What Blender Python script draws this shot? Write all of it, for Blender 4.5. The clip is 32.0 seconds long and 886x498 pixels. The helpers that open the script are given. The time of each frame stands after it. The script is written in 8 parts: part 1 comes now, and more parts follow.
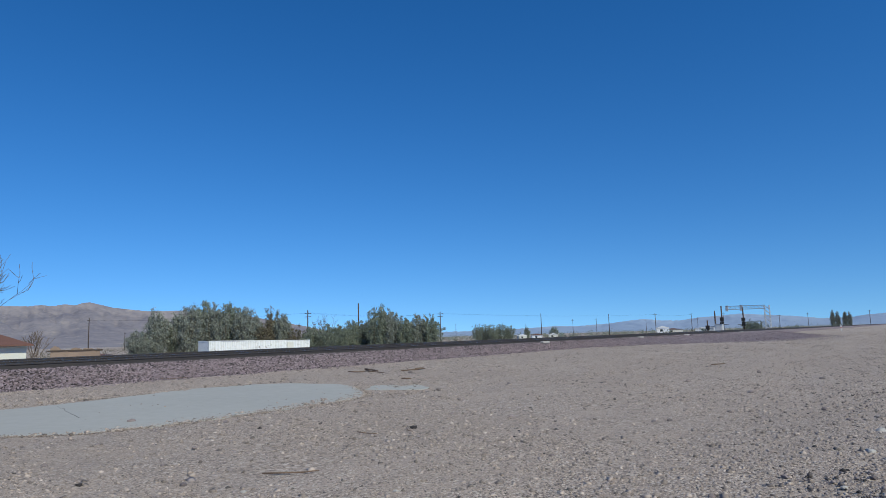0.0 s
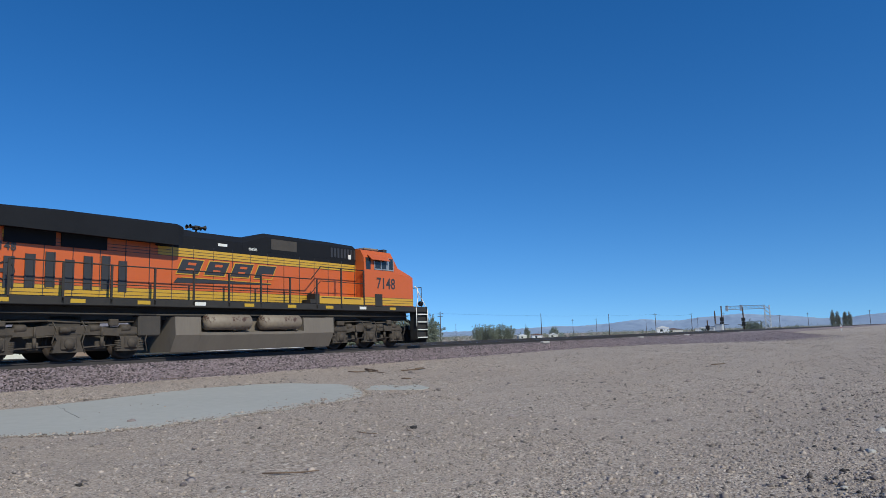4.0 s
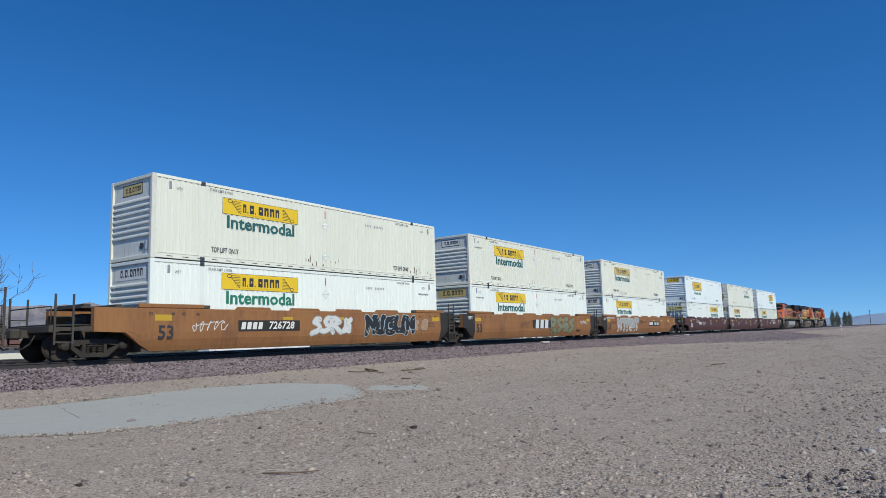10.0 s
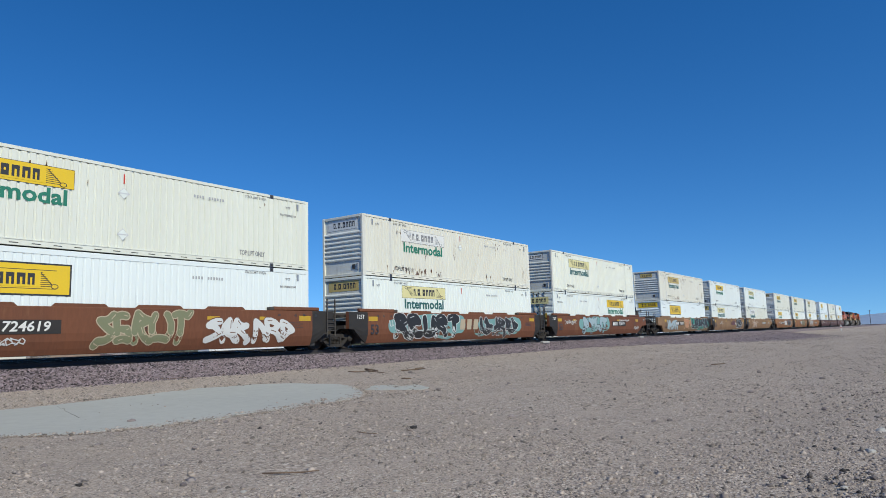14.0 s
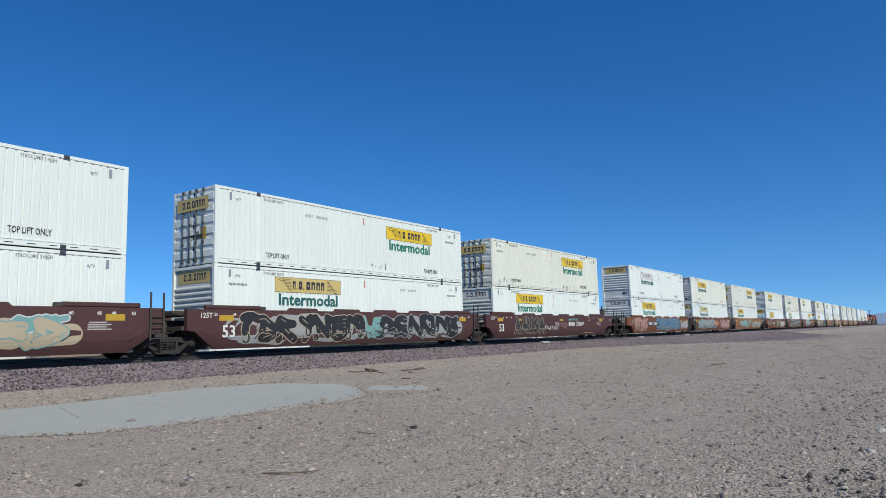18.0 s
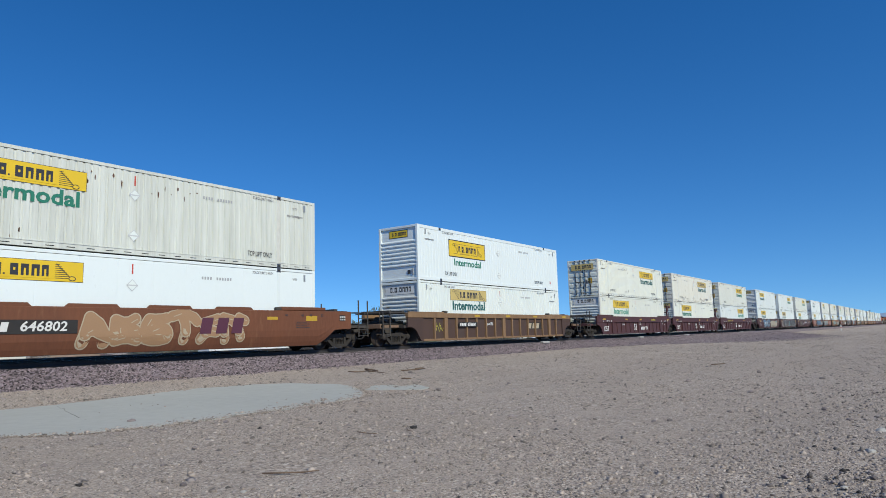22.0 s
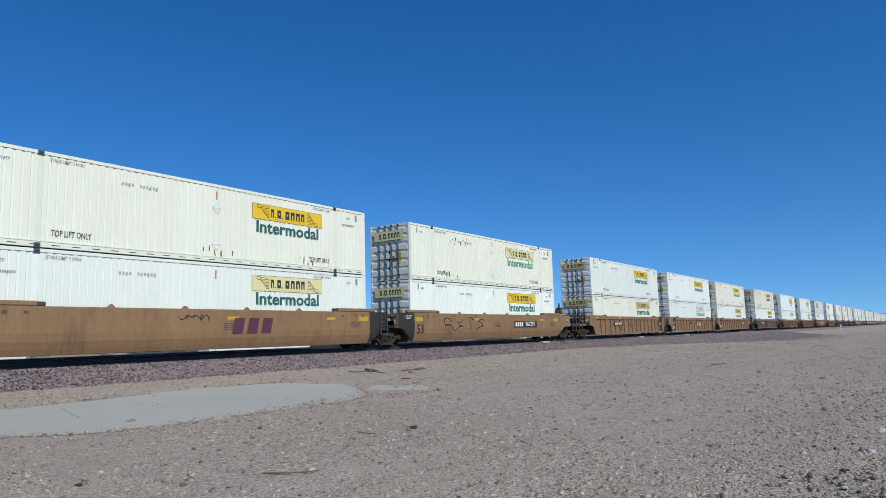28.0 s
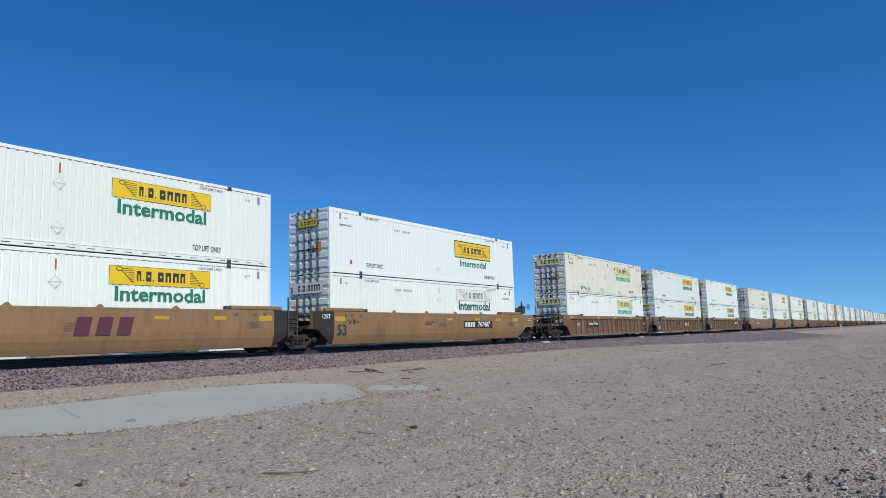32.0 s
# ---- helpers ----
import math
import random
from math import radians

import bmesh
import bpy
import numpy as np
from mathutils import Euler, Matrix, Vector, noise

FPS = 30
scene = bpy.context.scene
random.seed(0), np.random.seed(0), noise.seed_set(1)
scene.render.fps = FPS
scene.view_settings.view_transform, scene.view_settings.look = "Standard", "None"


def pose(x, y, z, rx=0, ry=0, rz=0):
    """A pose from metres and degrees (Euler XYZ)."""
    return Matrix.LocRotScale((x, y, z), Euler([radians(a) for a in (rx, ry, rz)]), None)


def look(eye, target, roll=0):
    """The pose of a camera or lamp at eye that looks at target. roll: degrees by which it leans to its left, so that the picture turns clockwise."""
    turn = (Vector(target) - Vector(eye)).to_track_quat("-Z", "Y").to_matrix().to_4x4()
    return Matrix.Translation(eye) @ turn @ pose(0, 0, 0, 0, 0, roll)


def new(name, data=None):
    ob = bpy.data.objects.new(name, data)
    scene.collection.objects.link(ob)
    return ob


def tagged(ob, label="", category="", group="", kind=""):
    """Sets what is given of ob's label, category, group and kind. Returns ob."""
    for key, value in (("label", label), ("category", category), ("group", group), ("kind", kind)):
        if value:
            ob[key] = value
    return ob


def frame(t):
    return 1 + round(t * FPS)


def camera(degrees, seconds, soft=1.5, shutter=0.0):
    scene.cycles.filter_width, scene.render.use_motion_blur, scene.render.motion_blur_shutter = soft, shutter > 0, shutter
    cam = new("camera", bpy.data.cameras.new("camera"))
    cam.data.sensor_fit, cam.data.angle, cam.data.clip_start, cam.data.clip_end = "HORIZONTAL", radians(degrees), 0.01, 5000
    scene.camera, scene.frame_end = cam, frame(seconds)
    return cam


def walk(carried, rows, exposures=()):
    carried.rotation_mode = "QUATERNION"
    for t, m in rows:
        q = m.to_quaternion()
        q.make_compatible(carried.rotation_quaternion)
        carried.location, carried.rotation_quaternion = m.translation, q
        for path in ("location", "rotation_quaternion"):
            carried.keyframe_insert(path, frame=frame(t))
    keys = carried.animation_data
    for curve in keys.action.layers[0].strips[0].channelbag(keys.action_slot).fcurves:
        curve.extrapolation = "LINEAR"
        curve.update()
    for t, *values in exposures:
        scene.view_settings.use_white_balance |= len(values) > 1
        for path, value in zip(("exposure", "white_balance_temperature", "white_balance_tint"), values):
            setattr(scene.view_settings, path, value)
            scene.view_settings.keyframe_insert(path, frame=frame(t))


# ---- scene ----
# Axes: x along the track in the train's direction, y across it away from the camera, z up from the ground at the tripod.
EYE = Vector((0.0, 0.0, 1.5))
AIM = EYE + Vector((0.812614, 0.568608, 0.127840)) * 10
cam = camera(66.3, 32.0, soft=0.7)
walk(cam, [(0.0, look(EYE, AIM, -1.7115)), (32.0, look(EYE, AIM, -1.7115))], exposures=[(0.0, 0.0, 7000, 1), (32.0, 0.0, 7000, 1)])

TRACK_Y = 21.99      # centre line of the near track
RAIL_Z = 1.09        # top of the rails
SUN_EL, SUN_AZ = 38.0, -18.0   # degrees up; degrees from the track's -y side towards +x

# ---- light ----
world = bpy.data.worlds.new("sky")
scene.world = world
world.use_nodes = True
_n = world.node_tree.nodes
_sky = _n.new("ShaderNodeTexSky")
_sky.sky_type = "NISHITA"
_sky.sun_disc = False
_sun_way = Vector((math.cos(radians(SUN_EL)) * math.sin(radians(SUN_AZ)), -math.cos(radians(SUN_EL)) * math.cos(radians(SUN_AZ)), math.sin(radians(SUN_EL))))
_sky.sun_elevation = radians(SUN_EL)
_sky.sun_rotation = math.atan2(_sun_way.x, _sun_way.y)
_sky.altitude, _sky.air_density, _sky.dust_density, _sky.ozone_density = 300, 1.0, 0.0, 6.0
_tint = _n.new("ShaderNodeHueSaturation")
_tint.inputs["Saturation"].default_value = 1.25
_tint.inputs["Hue"].default_value = 0.509
_co, _sep, _com, _lift = (_n.new("ShaderNode" + k) for k in ("TexCoord", "SeparateXYZ", "CombineXYZ", "Math"))
_lift.operation = "MULTIPLY_ADD"
_lift.inputs[1].default_value, _lift.inputs[2].default_value = 1.08, 0.115      # the clear desert air has no yellow band on the horizon
for a, b in ((_co.outputs["Generated"], _sep.inputs[0]), (_sep.outputs[0], _com.inputs[0]), (_sep.outputs[1], _com.inputs[1]), (_sep.outputs[2], _lift.inputs[0]), (_lift.outputs[0], _com.inputs[2]), (_com.outputs[0], _sky.inputs[0])):
    world.node_tree.links.new(a, b)
world.node_tree.links.new(_sky.outputs[0], _tint.inputs["Color"])
world.node_tree.links.new(_tint.outputs[0], _n["Background"].inputs[0])
_n["Background"].inputs[1].default_value = 0.152
_lamp = bpy.data.lights.new("sun", "SUN")
_lamp.energy, _lamp.angle, _lamp.color = 3.8, radians(0.53), (1.0, 0.96, 0.88)
sun = new("sun", _lamp)
sun.matrix_world = look(_sun_way * 60, (0, 0, 0))


# ---- materials ----
def surface(name, colour, other=None, big=0.6, small=14.0, mix=0.5, rough=0.7, metal=0.0, bump=0.15, stretch=(1, 1, 1), vary=0.0,
            island=0.0, spec=0.5, dirt=None, dirt_at=0.62, rust=None, rust_at=0.7, rust_scale=1.2):
    """A weathered surface: two colours in large and fine noise, fine relief, and dirt or rust patches where given."""
    m = bpy.data.materials.new(name)
    m.use_nodes = True
    t, n, l = m.node_tree, m.node_tree.nodes, m.node_tree.links
    b = n["Principled BSDF"]
    other = other or tuple(c * 0.75 for c in colour)
    co = n.new("ShaderNodeTexCoord")
    mp = n.new("ShaderNodeMapping")
    mp.inputs["Scale"].default_value = stretch
    l.new(co.outputs["Object"], mp.inputs[0])

    def noisy(scale, detail=4.0, rough_=0.6):
        q = n.new("ShaderNodeTexNoise")
        q.inputs["Scale"].default_value, q.inputs["Detail"].default_value, q.inputs["Roughness"].default_value = scale, detail, rough_
        l.new(mp.outputs[0], q.inputs["Vector"])
        return q.outputs[0]

    def blend(f, a, c, how="MIX"):
        q = n.new("ShaderNodeMix")
        q.data_type, q.blend_type = "RGBA", how
        for k, s in ((0, f), (6, a), (7, c)):
            if hasattr(s, "is_linked"):
                l.new(s, q.inputs[k])
            else:
                q.inputs[k].default_value = s if k == 0 else (*s, 1)
        return q.outputs[2]

    def ramp(s, lo, hi):
        q = n.new("ShaderNodeMapRange")
        l.new(s, q.inputs[0])
        q.inputs[1].default_value, q.inputs[2].default_value = lo, hi
        return q.outputs[0]

    large, fine = noisy(big), noisy(small, 6.0)
    both = n.new("ShaderNodeMath")
    both.operation = "ADD"
    l.new(large, both.inputs[0])
    l.new(fine, both.inputs[1])
    col = blend(ramp(both.outputs[0], 1.0 - mix, 1.0 + mix), colour, other)
    if dirt:
        col = blend(ramp(noisy(big * 2.3, 7.0, 0.7), dirt_at, dirt_at + 0.22), col, dirt)
    if rust:
        col = blend(ramp(noisy(rust_scale, 8.0, 0.75), rust_at, rust_at + 0.05), col, rust)
    if vary or island:
        rnd = n.new("ShaderNodeObjectInfo").outputs["Random"] if vary else n.new("ShaderNodeNewGeometry").outputs["Random Per Island"]
        w = vary or island
        hsv = n.new("ShaderNodeHueSaturation")
        q = n.new("ShaderNodeMapRange")
        l.new(rnd, q.inputs[0])
        q.inputs[3].default_value, q.inputs[4].default_value = 1 - w, 1 + w
        l.new(q.outputs[0], hsv.inputs["Value"])
        l.new(col, hsv.inputs["Color"])
        col = hsv.outputs[0]
    l.new(col, b.inputs["Base Color"])
    b.inputs["Metallic"].default_value = metal
    b.inputs["Specular IOR Level"].default_value = spec
    rr = n.new("ShaderNodeMapRange")
    l.new(fine, rr.inputs[0])
    rr.inputs[1].default_value, rr.inputs[2].default_value = 0.3, 0.7
    rr.inputs[3].default_value, rr.inputs[4].default_value = max(rough - 0.08, 0.02), min(rough + 0.08, 1)
    l.new(rr.outputs[0], b.inputs["Roughness"])
    if bump:
        bp = n.new("ShaderNodeBump")
        bp.inputs["Strength"].default_value, bp.inputs["Distance"].default_value = bump, 0.02
        l.new(fine, bp.inputs["Height"])
        l.new(bp.outputs[0], b.inputs["Normal"])
    return m


def plain(name, colour, rough=0.6, metal=0.0):
    return surface(name, colour, tuple(c * 0.82 for c in colour), big=1.3, small=30, rough=rough, metal=metal, bump=0.05)


def lamp_glass(name, colour, rough=0.08):
    m = plain(name, colour, rough)
    return m


M_white = surface("white_container_paint", (0.77, 0.81, 0.775), (0.67, 0.705, 0.67), big=0.5, small=9, rough=0.42, bump=0.04, stretch=(1.6, 1, 0.35), vary=0.05, dirt=(0.52, 0.50, 0.46), dirt_at=0.70)
M_new = surface("bright_white_paint", (0.76, 0.81, 0.80), (0.71, 0.76, 0.75), big=0.4, small=7, rough=0.33, bump=0.02, stretch=(1, 1, 0.5), vary=0.03)
M_cream = surface("aged_cream_white_paint", (0.74, 0.755, 0.68), (0.64, 0.645, 0.56), big=0.5, small=8, rough=0.5, bump=0.05, stretch=(2.2, 1, 0.3), vary=0.06, dirt=(0.46, 0.42, 0.34), dirt_at=0.64)
M_rusty = surface("aged_paint_with_rust", (0.745, 0.745, 0.675), (0.65, 0.62, 0.52), big=0.5, small=8, rough=0.55, bump=0.06, stretch=(2.0, 1, 0.4), vary=0.05, dirt=(0.50, 0.40, 0.28), dirt_at=0.60, rust=(0.12, 0.042, 0.02), rust_at=0.635, rust_scale=1.3)
M_streak = surface("grey_streaked_white_paint", (0.70, 0.715, 0.66), (0.50, 0.51, 0.455), big=0.9, small=6, mix=0.35, rough=0.5, bump=0.05, stretch=(2.5, 1, 0.12), dirt=(0.36, 0.35, 0.33), dirt_at=0.62)
# closed end walls: grime, with the louvers' shade also toned into the paint
M_grimy = surface("grimy_shaded_end_wall_paint", (0.68, 0.70, 0.675), (0.50, 0.51, 0.48), big=0.8, small=7, mix=0.4, rough=0.55, bump=0.05, stretch=(1, 2.0, 0.3), dirt=(0.30, 0.27, 0.23), dirt_at=0.58, vary=0.10)
M_stained = surface("rust_stained_post_paint", (0.70, 0.70, 0.65), (0.54, 0.52, 0.46), big=0.9, small=8, rough=0.55, bump=0.05, stretch=(1, 1, 0.5), dirt=(0.38, 0.30, 0.22), dirt_at=0.56, rust=(0.16, 0.07, 0.04), rust_at=0.70, rust_scale=2.0, vary=0.10)
PAINT = {"w": M_white, "n": M_new, "c": M_cream, "r": M_rusty, "s": M_streak, "p": M_new}
M_blue = plain("dark_blue_casting", (0.06, 0.075, 0.11), 0.55)
M_slot = plain("dark_slot", (0.03, 0.03, 0.03), 0.8)
M_ink = plain("black_marking_paint", (0.035, 0.035, 0.04), 0.5)
M_grey_ink = plain("worn_grey_marking_paint", (0.22, 0.22, 0.23), 0.6)
M_whiteink = plain("white_marking_paint", (0.72, 0.71, 0.68), 0.55)
M_green = surface("green_lettering", (0.012, 0.15, 0.085), (0.03, 0.20, 0.14), big=2, small=20, rough=0.5, bump=0.02)
M_teal = surface("dark_teal_lettering", (0.015, 0.085, 0.085), (0.03, 0.13, 0.12), big=2, small=20, rough=0.5, bump=0.02)
M_pale_green = surface("sun_faded_green_lettering", (0.06, 0.27, 0.19), (0.14, 0.36, 0.28), big=2, small=20, rough=0.6, bump=0.02)
M_yellow = surface("yellow_sign_film", (0.78, 0.52, 0.02), (0.70, 0.47, 0.03), big=1, small=14, rough=0.4, bump=0.02)
M_gold = surface("sun_faded_gold_film", (0.52, 0.38, 0.12), (0.60, 0.47, 0.20), big=1.5, small=10, rough=0.55, bump=0.02, stretch=(3, 1, 0.5))
M_paleyellow = surface("pale_faded_yellow_film", (0.66, 0.58, 0.22), (0.70, 0.66, 0.42), big=1.5, small=10, rough=0.55, bump=0.02, stretch=(3, 1, 0.5))
M_nosign = surface("bleached_white_film", (0.74, 0.73, 0.69), (0.66, 0.66, 0.64), big=1.5, small=10, rough=0.5, bump=0.02)
SIGN = {"Y": M_yellow, "G": M_gold, "P": M_paleyellow, "W": M_nosign, "K": M_yellow}
M_edge = plain("pale_grey_edge", (0.58, 0.59, 0.60), 0.5)
M_faint = plain("bleached_grey_stencil", (0.40, 0.41, 0.42), 0.6)
M_red = plain("red_mark", (0.55, 0.06, 0.04), 0.5)
M_rubber = plain("black_rubber", (0.02, 0.02, 0.022), 0.75)
M_galv = plain("dull_galvanised_steel", (0.42, 0.43, 0.44), 0.5, 0.6)

M_maroon = surface("weathered_maroon_steel", (0.060, 0.026, 0.027), (0.088, 0.043, 0.041), big=0.5, small=8, rough=0.66, bump=0.08, stretch=(1.8, 1, 0.35), spec=0.3, dirt=(0.115, 0.072, 0.062), dirt_at=0.58, vary=0.05)
M_oxide = surface("red_maroon_steel", (0.066, 0.026, 0.028), (0.092, 0.041, 0.04), big=0.5, small=8, rough=0.62, bump=0.08, stretch=(1.8, 1, 0.35), spec=0.3, dirt=(0.115, 0.07, 0.06), dirt_at=0.60)
M_orange_brown = surface("faded_yellow_brown_steel", (0.30, 0.145, 0.055), (0.19, 0.082, 0.04), big=0.45, small=7, rough=0.7, bump=0.08, stretch=(1.8, 1, 0.4), spec=0.3, dirt=(0.13, 0.06, 0.038), dirt_at=0.54, vary=0.06)
M_umber = surface("weathered_umber_steel", (0.185, 0.100, 0.058), (0.125, 0.070, 0.045), big=0.45, small=7, rough=0.72, bump=0.08, stretch=(1.8, 1, 0.4), spec=0.3, dirt=(0.09, 0.055, 0.04), dirt_at=0.52, vary=0.05)
M_tan = surface("dusty_tan_steel", (0.275, 0.168, 0.090), (0.19, 0.112, 0.062), big=0.45, small=7, rough=0.7, bump=0.07, stretch=(1.8, 1, 0.4), spec=0.3, dirt=(0.135, 0.072, 0.046), dirt_at=0.54, vary=0.05)
M_redbrown = surface("rusty_red_brown_steel", (0.185, 0.070, 0.035), (0.125, 0.050, 0.03), big=0.45, small=7, rough=0.72, bump=0.09, stretch=(1.8, 1, 0.4), spec=0.3, dirt=(0.24, 0.13, 0.07), dirt_at=0.58, vary=0.06)
M_darkbrown = surface("dark_rust_brown_steel", (0.062, 0.039, 0.033), (0.095, 0.056, 0.045), big=0.5, small=7, rough=0.75, bump=0.09, stretch=(1.8, 1, 0.4), spec=0.3, dirt=(0.075, 0.06, 0.054), dirt_at=0.54, vary=0.06)
M_post = surface("scuffed_tan_brown_steel", (0.23, 0.145, 0.088), (0.14, 0.085, 0.058), big=0.7, small=9, rough=0.7, bump=0.08, vary=0.05)
M_black = surface("sooty_black_steel", (0.022, 0.022, 0.023), (0.045, 0.040, 0.037), big=0.8, small=9, rough=0.66, bump=0.08, spec=0.25)
M_under = surface("oily_brown_black_steel", (0.030, 0.027, 0.025), (0.075, 0.062, 0.052), big=1.2, small=9, rough=0.72, bump=0.12)
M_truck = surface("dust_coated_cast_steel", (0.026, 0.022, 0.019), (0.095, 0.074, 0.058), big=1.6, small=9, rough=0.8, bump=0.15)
# car trucks: the shade under the car body is put into this darker colour
M_cartruck = surface("shade_darkened_cast_steel", (0.020, 0.018, 0.017), (0.052, 0.044, 0.038), big=1.6, small=9, rough=0.85, bump=0.15, spec=0.3)
M_wheel = surface("grimy_wheel_steel", (0.030, 0.024, 0.021), (0.06, 0.045, 0.038), big=2, small=12, rough=0.75, bump=0.08, spec=0.25)
M_yel_dec = plain("yellow_reflector_film", (0.52, 0.32, 0.03), 0.5)
M_concrete = surface("pale_smooth_concrete", (0.415, 0.41, 0.375), (0.355, 0.35, 0.32), big=0.35, small=5, rough=0.85, bump=0.05, dirt=(0.34, 0.31, 0.28), dirt_at=0.62)

M_orange = surface("orange_loco_paint", (0.55, 0.105, 0.022), (0.48, 0.108, 0.033), big=0.5, small=9, rough=0.38, bump=0.03, stretch=(1, 1, 0.6), dirt=(0.42, 0.12, 0.05), dirt_at=0.72)
M_salmon = surface("sun_faded_orange_paint", (0.56, 0.155, 0.075), (0.48, 0.155, 0.088), big=0.5, small=9, rough=0.5, bump=0.03, stretch=(1, 1, 0.6), dirt=(0.40, 0.15, 0.08), dirt_at=0.70)
M_locoyel = surface("yellow_stripe_paint", (0.56, 0.32, 0.03), (0.48, 0.28, 0.04), big=0.7, small=12, rough=0.45, bump=0.03, dirt=(0.35, 0.22, 0.06), dirt_at=0.68)
M_fadeyel = surface("sun_faded_yellow_stripe", (0.62, 0.43, 0.10), (0.55, 0.38, 0.12), big=0.9, small=10, rough=0.55, bump=0.03, stretch=(1, 1, 0.5), dirt=(0.34, 0.25, 0.12), dirt_at=0.64)
M_hoodblack = surface("dull_black_roof_paint", (0.010, 0.011, 0.014), (0.017, 0.018, 0.022), big=0.7, small=10, rough=0.62, bump=0.05, spec=0.10)
M_tank = surface("dusty_grey_tank_paint", (0.30, 0.31, 0.295), (0.23, 0.235, 0.22), big=0.5, small=6, rough=0.6, bump=0.04, dirt=(0.24, 0.21, 0.18), dirt_at=0.62)
M_tankdirty = surface("grimy_brown_grey_tank", (0.125, 0.105, 0.088), (0.185, 0.158, 0.132), big=0.6, small=6, rough=0.7, bump=0.06, stretch=(2, 1, 0.4), dirt=(0.10, 0.085, 0.07), dirt_at=0.6)
M_air = surface("flaking_tan_air_tank_paint", (0.25, 0.205, 0.155), (0.17, 0.135, 0.105), big=1, small=8, rough=0.6, bump=0.06, rust=(0.07, 0.035, 0.025), rust_at=0.56, rust_scale=2.6)
M_glass = lamp_glass("dark_window_glass", (0.02, 0.026, 0.032))
M_rail_white = plain("white_handrail_paint", (0.74, 0.73, 0.70), 0.5)
M_lens = lamp_glass("clear_headlight_lens", (0.30, 0.31, 0.31))

def stony(name, colours, cell, coarse, cover, depth, ruts=False):
    """Ground of small stones: two sizes of cells, each cell its own colour, with relief; sandy patches between."""
    m = bpy.data.materials.new(name)
    m.use_nodes = True
    n, l = m.node_tree.nodes, m.node_tree.links
    b = n["Principled BSDF"]
    co = n.new("ShaderNodeTexCoord").outputs["Object"]

    def cells(scale):
        v = n.new("ShaderNodeTexVoronoi")
        v.inputs["Scale"].default_value = scale
        l.new(co, v.inputs["Vector"])
        r = n.new("ShaderNodeValToRGB")
        s = n.new("ShaderNodeSeparateColor")
        l.new(v.outputs["Color"], s.inputs[0])
        l.new(s.outputs[0], r.inputs[0])
        e = r.color_ramp.elements
        e[0].position, e[0].color = 0.0, (*colours[0], 1)
        e[1].position, e[1].color = 1.0, (*colours[-1], 1)
        for i, c in enumerate(colours[1:-1]):
            e.new((i + 1) / (len(colours) - 1)).color = (*c, 1)
        return r.outputs[0], v.outputs["Distance"]

    def noisy(scale, lo, hi):
        q, w = n.new("ShaderNodeTexNoise"), n.new("ShaderNodeMapRange")
        q.inputs["Scale"].default_value, q.inputs["Detail"].default_value = scale, 6
        l.new(co, q.inputs["Vector"])
        l.new(q.outputs[0], w.inputs[0])
        w.inputs[1].default_value, w.inputs[2].default_value = lo, hi
        return w.outputs[0]

    def blend(f, a, c):
        q = n.new("ShaderNodeMix")
        q.data_type = "RGBA"
        for k, s in ((0, f), (6, a), (7, c)):
            if hasattr(s, "is_linked"):
                l.new(s, q.inputs[k])
            else:
                q.inputs[k].default_value = s if k == 0 else (*s, 1)
        return q.outputs[2]
    c1, d1 = cells(cell)
    c2, d2 = cells(coarse)
    col = blend(noisy(0.9, 0.50, 0.66), c1, c2)
    sand = colours[len(colours) // 2]
    col = blend(noisy(0.35, cover, cover + 0.2), col, blend(0.62, sand, c1))
    col = blend(noisy(0.12, 0.35, 0.75), col, blend(0.55, col, tuple(k * 0.72 for k in sand)))
    if ruts:      # faint wheel ruts along the access road, and darker gravelly patches
        mp, q, w = n.new("ShaderNodeMapping"), n.new("ShaderNodeTexNoise"), n.new("ShaderNodeMapRange")
        mp.inputs["Scale"].default_value, mp.inputs["Rotation"].default_value = (0.05, 1.0, 1.0), (0, 0, -0.10)
        l.new(co, mp.inputs[0])
        l.new(mp.outputs[0], q.inputs["Vector"])
        q.inputs["Scale"].default_value, q.inputs["Detail"].default_value = 1.1, 5
        l.new(q.outputs[0], w.inputs[0])
        w.inputs[1].default_value, w.inputs[2].default_value, w.inputs[4].default_value = 0.5, 0.72, 0.45
        col = blend(w.outputs[0], col, (0.44, 0.36, 0.305))
        col = blend(noisy(3.2, 0.58, 0.80), col, blend(0.45, col, (0.17, 0.14, 0.125)))
    l.new(col, b.inputs["Base Color"])
    b.inputs["Roughness"].default_value = 0.95
    h = n.new("ShaderNodeMath")
    h.operation = "ADD"
    l.new(d1, h.inputs[0])
    l.new(d2, h.inputs[1])
    bp = n.new("ShaderNodeBump")
    bp.inputs["Strength"].default_value, bp.inputs["Distance"].default_value, bp.invert = 0.9, depth, True
    l.new(h.outputs[0], bp.inputs["Height"])
    l.new(bp.outputs[0], b.inputs["Normal"])
    return m


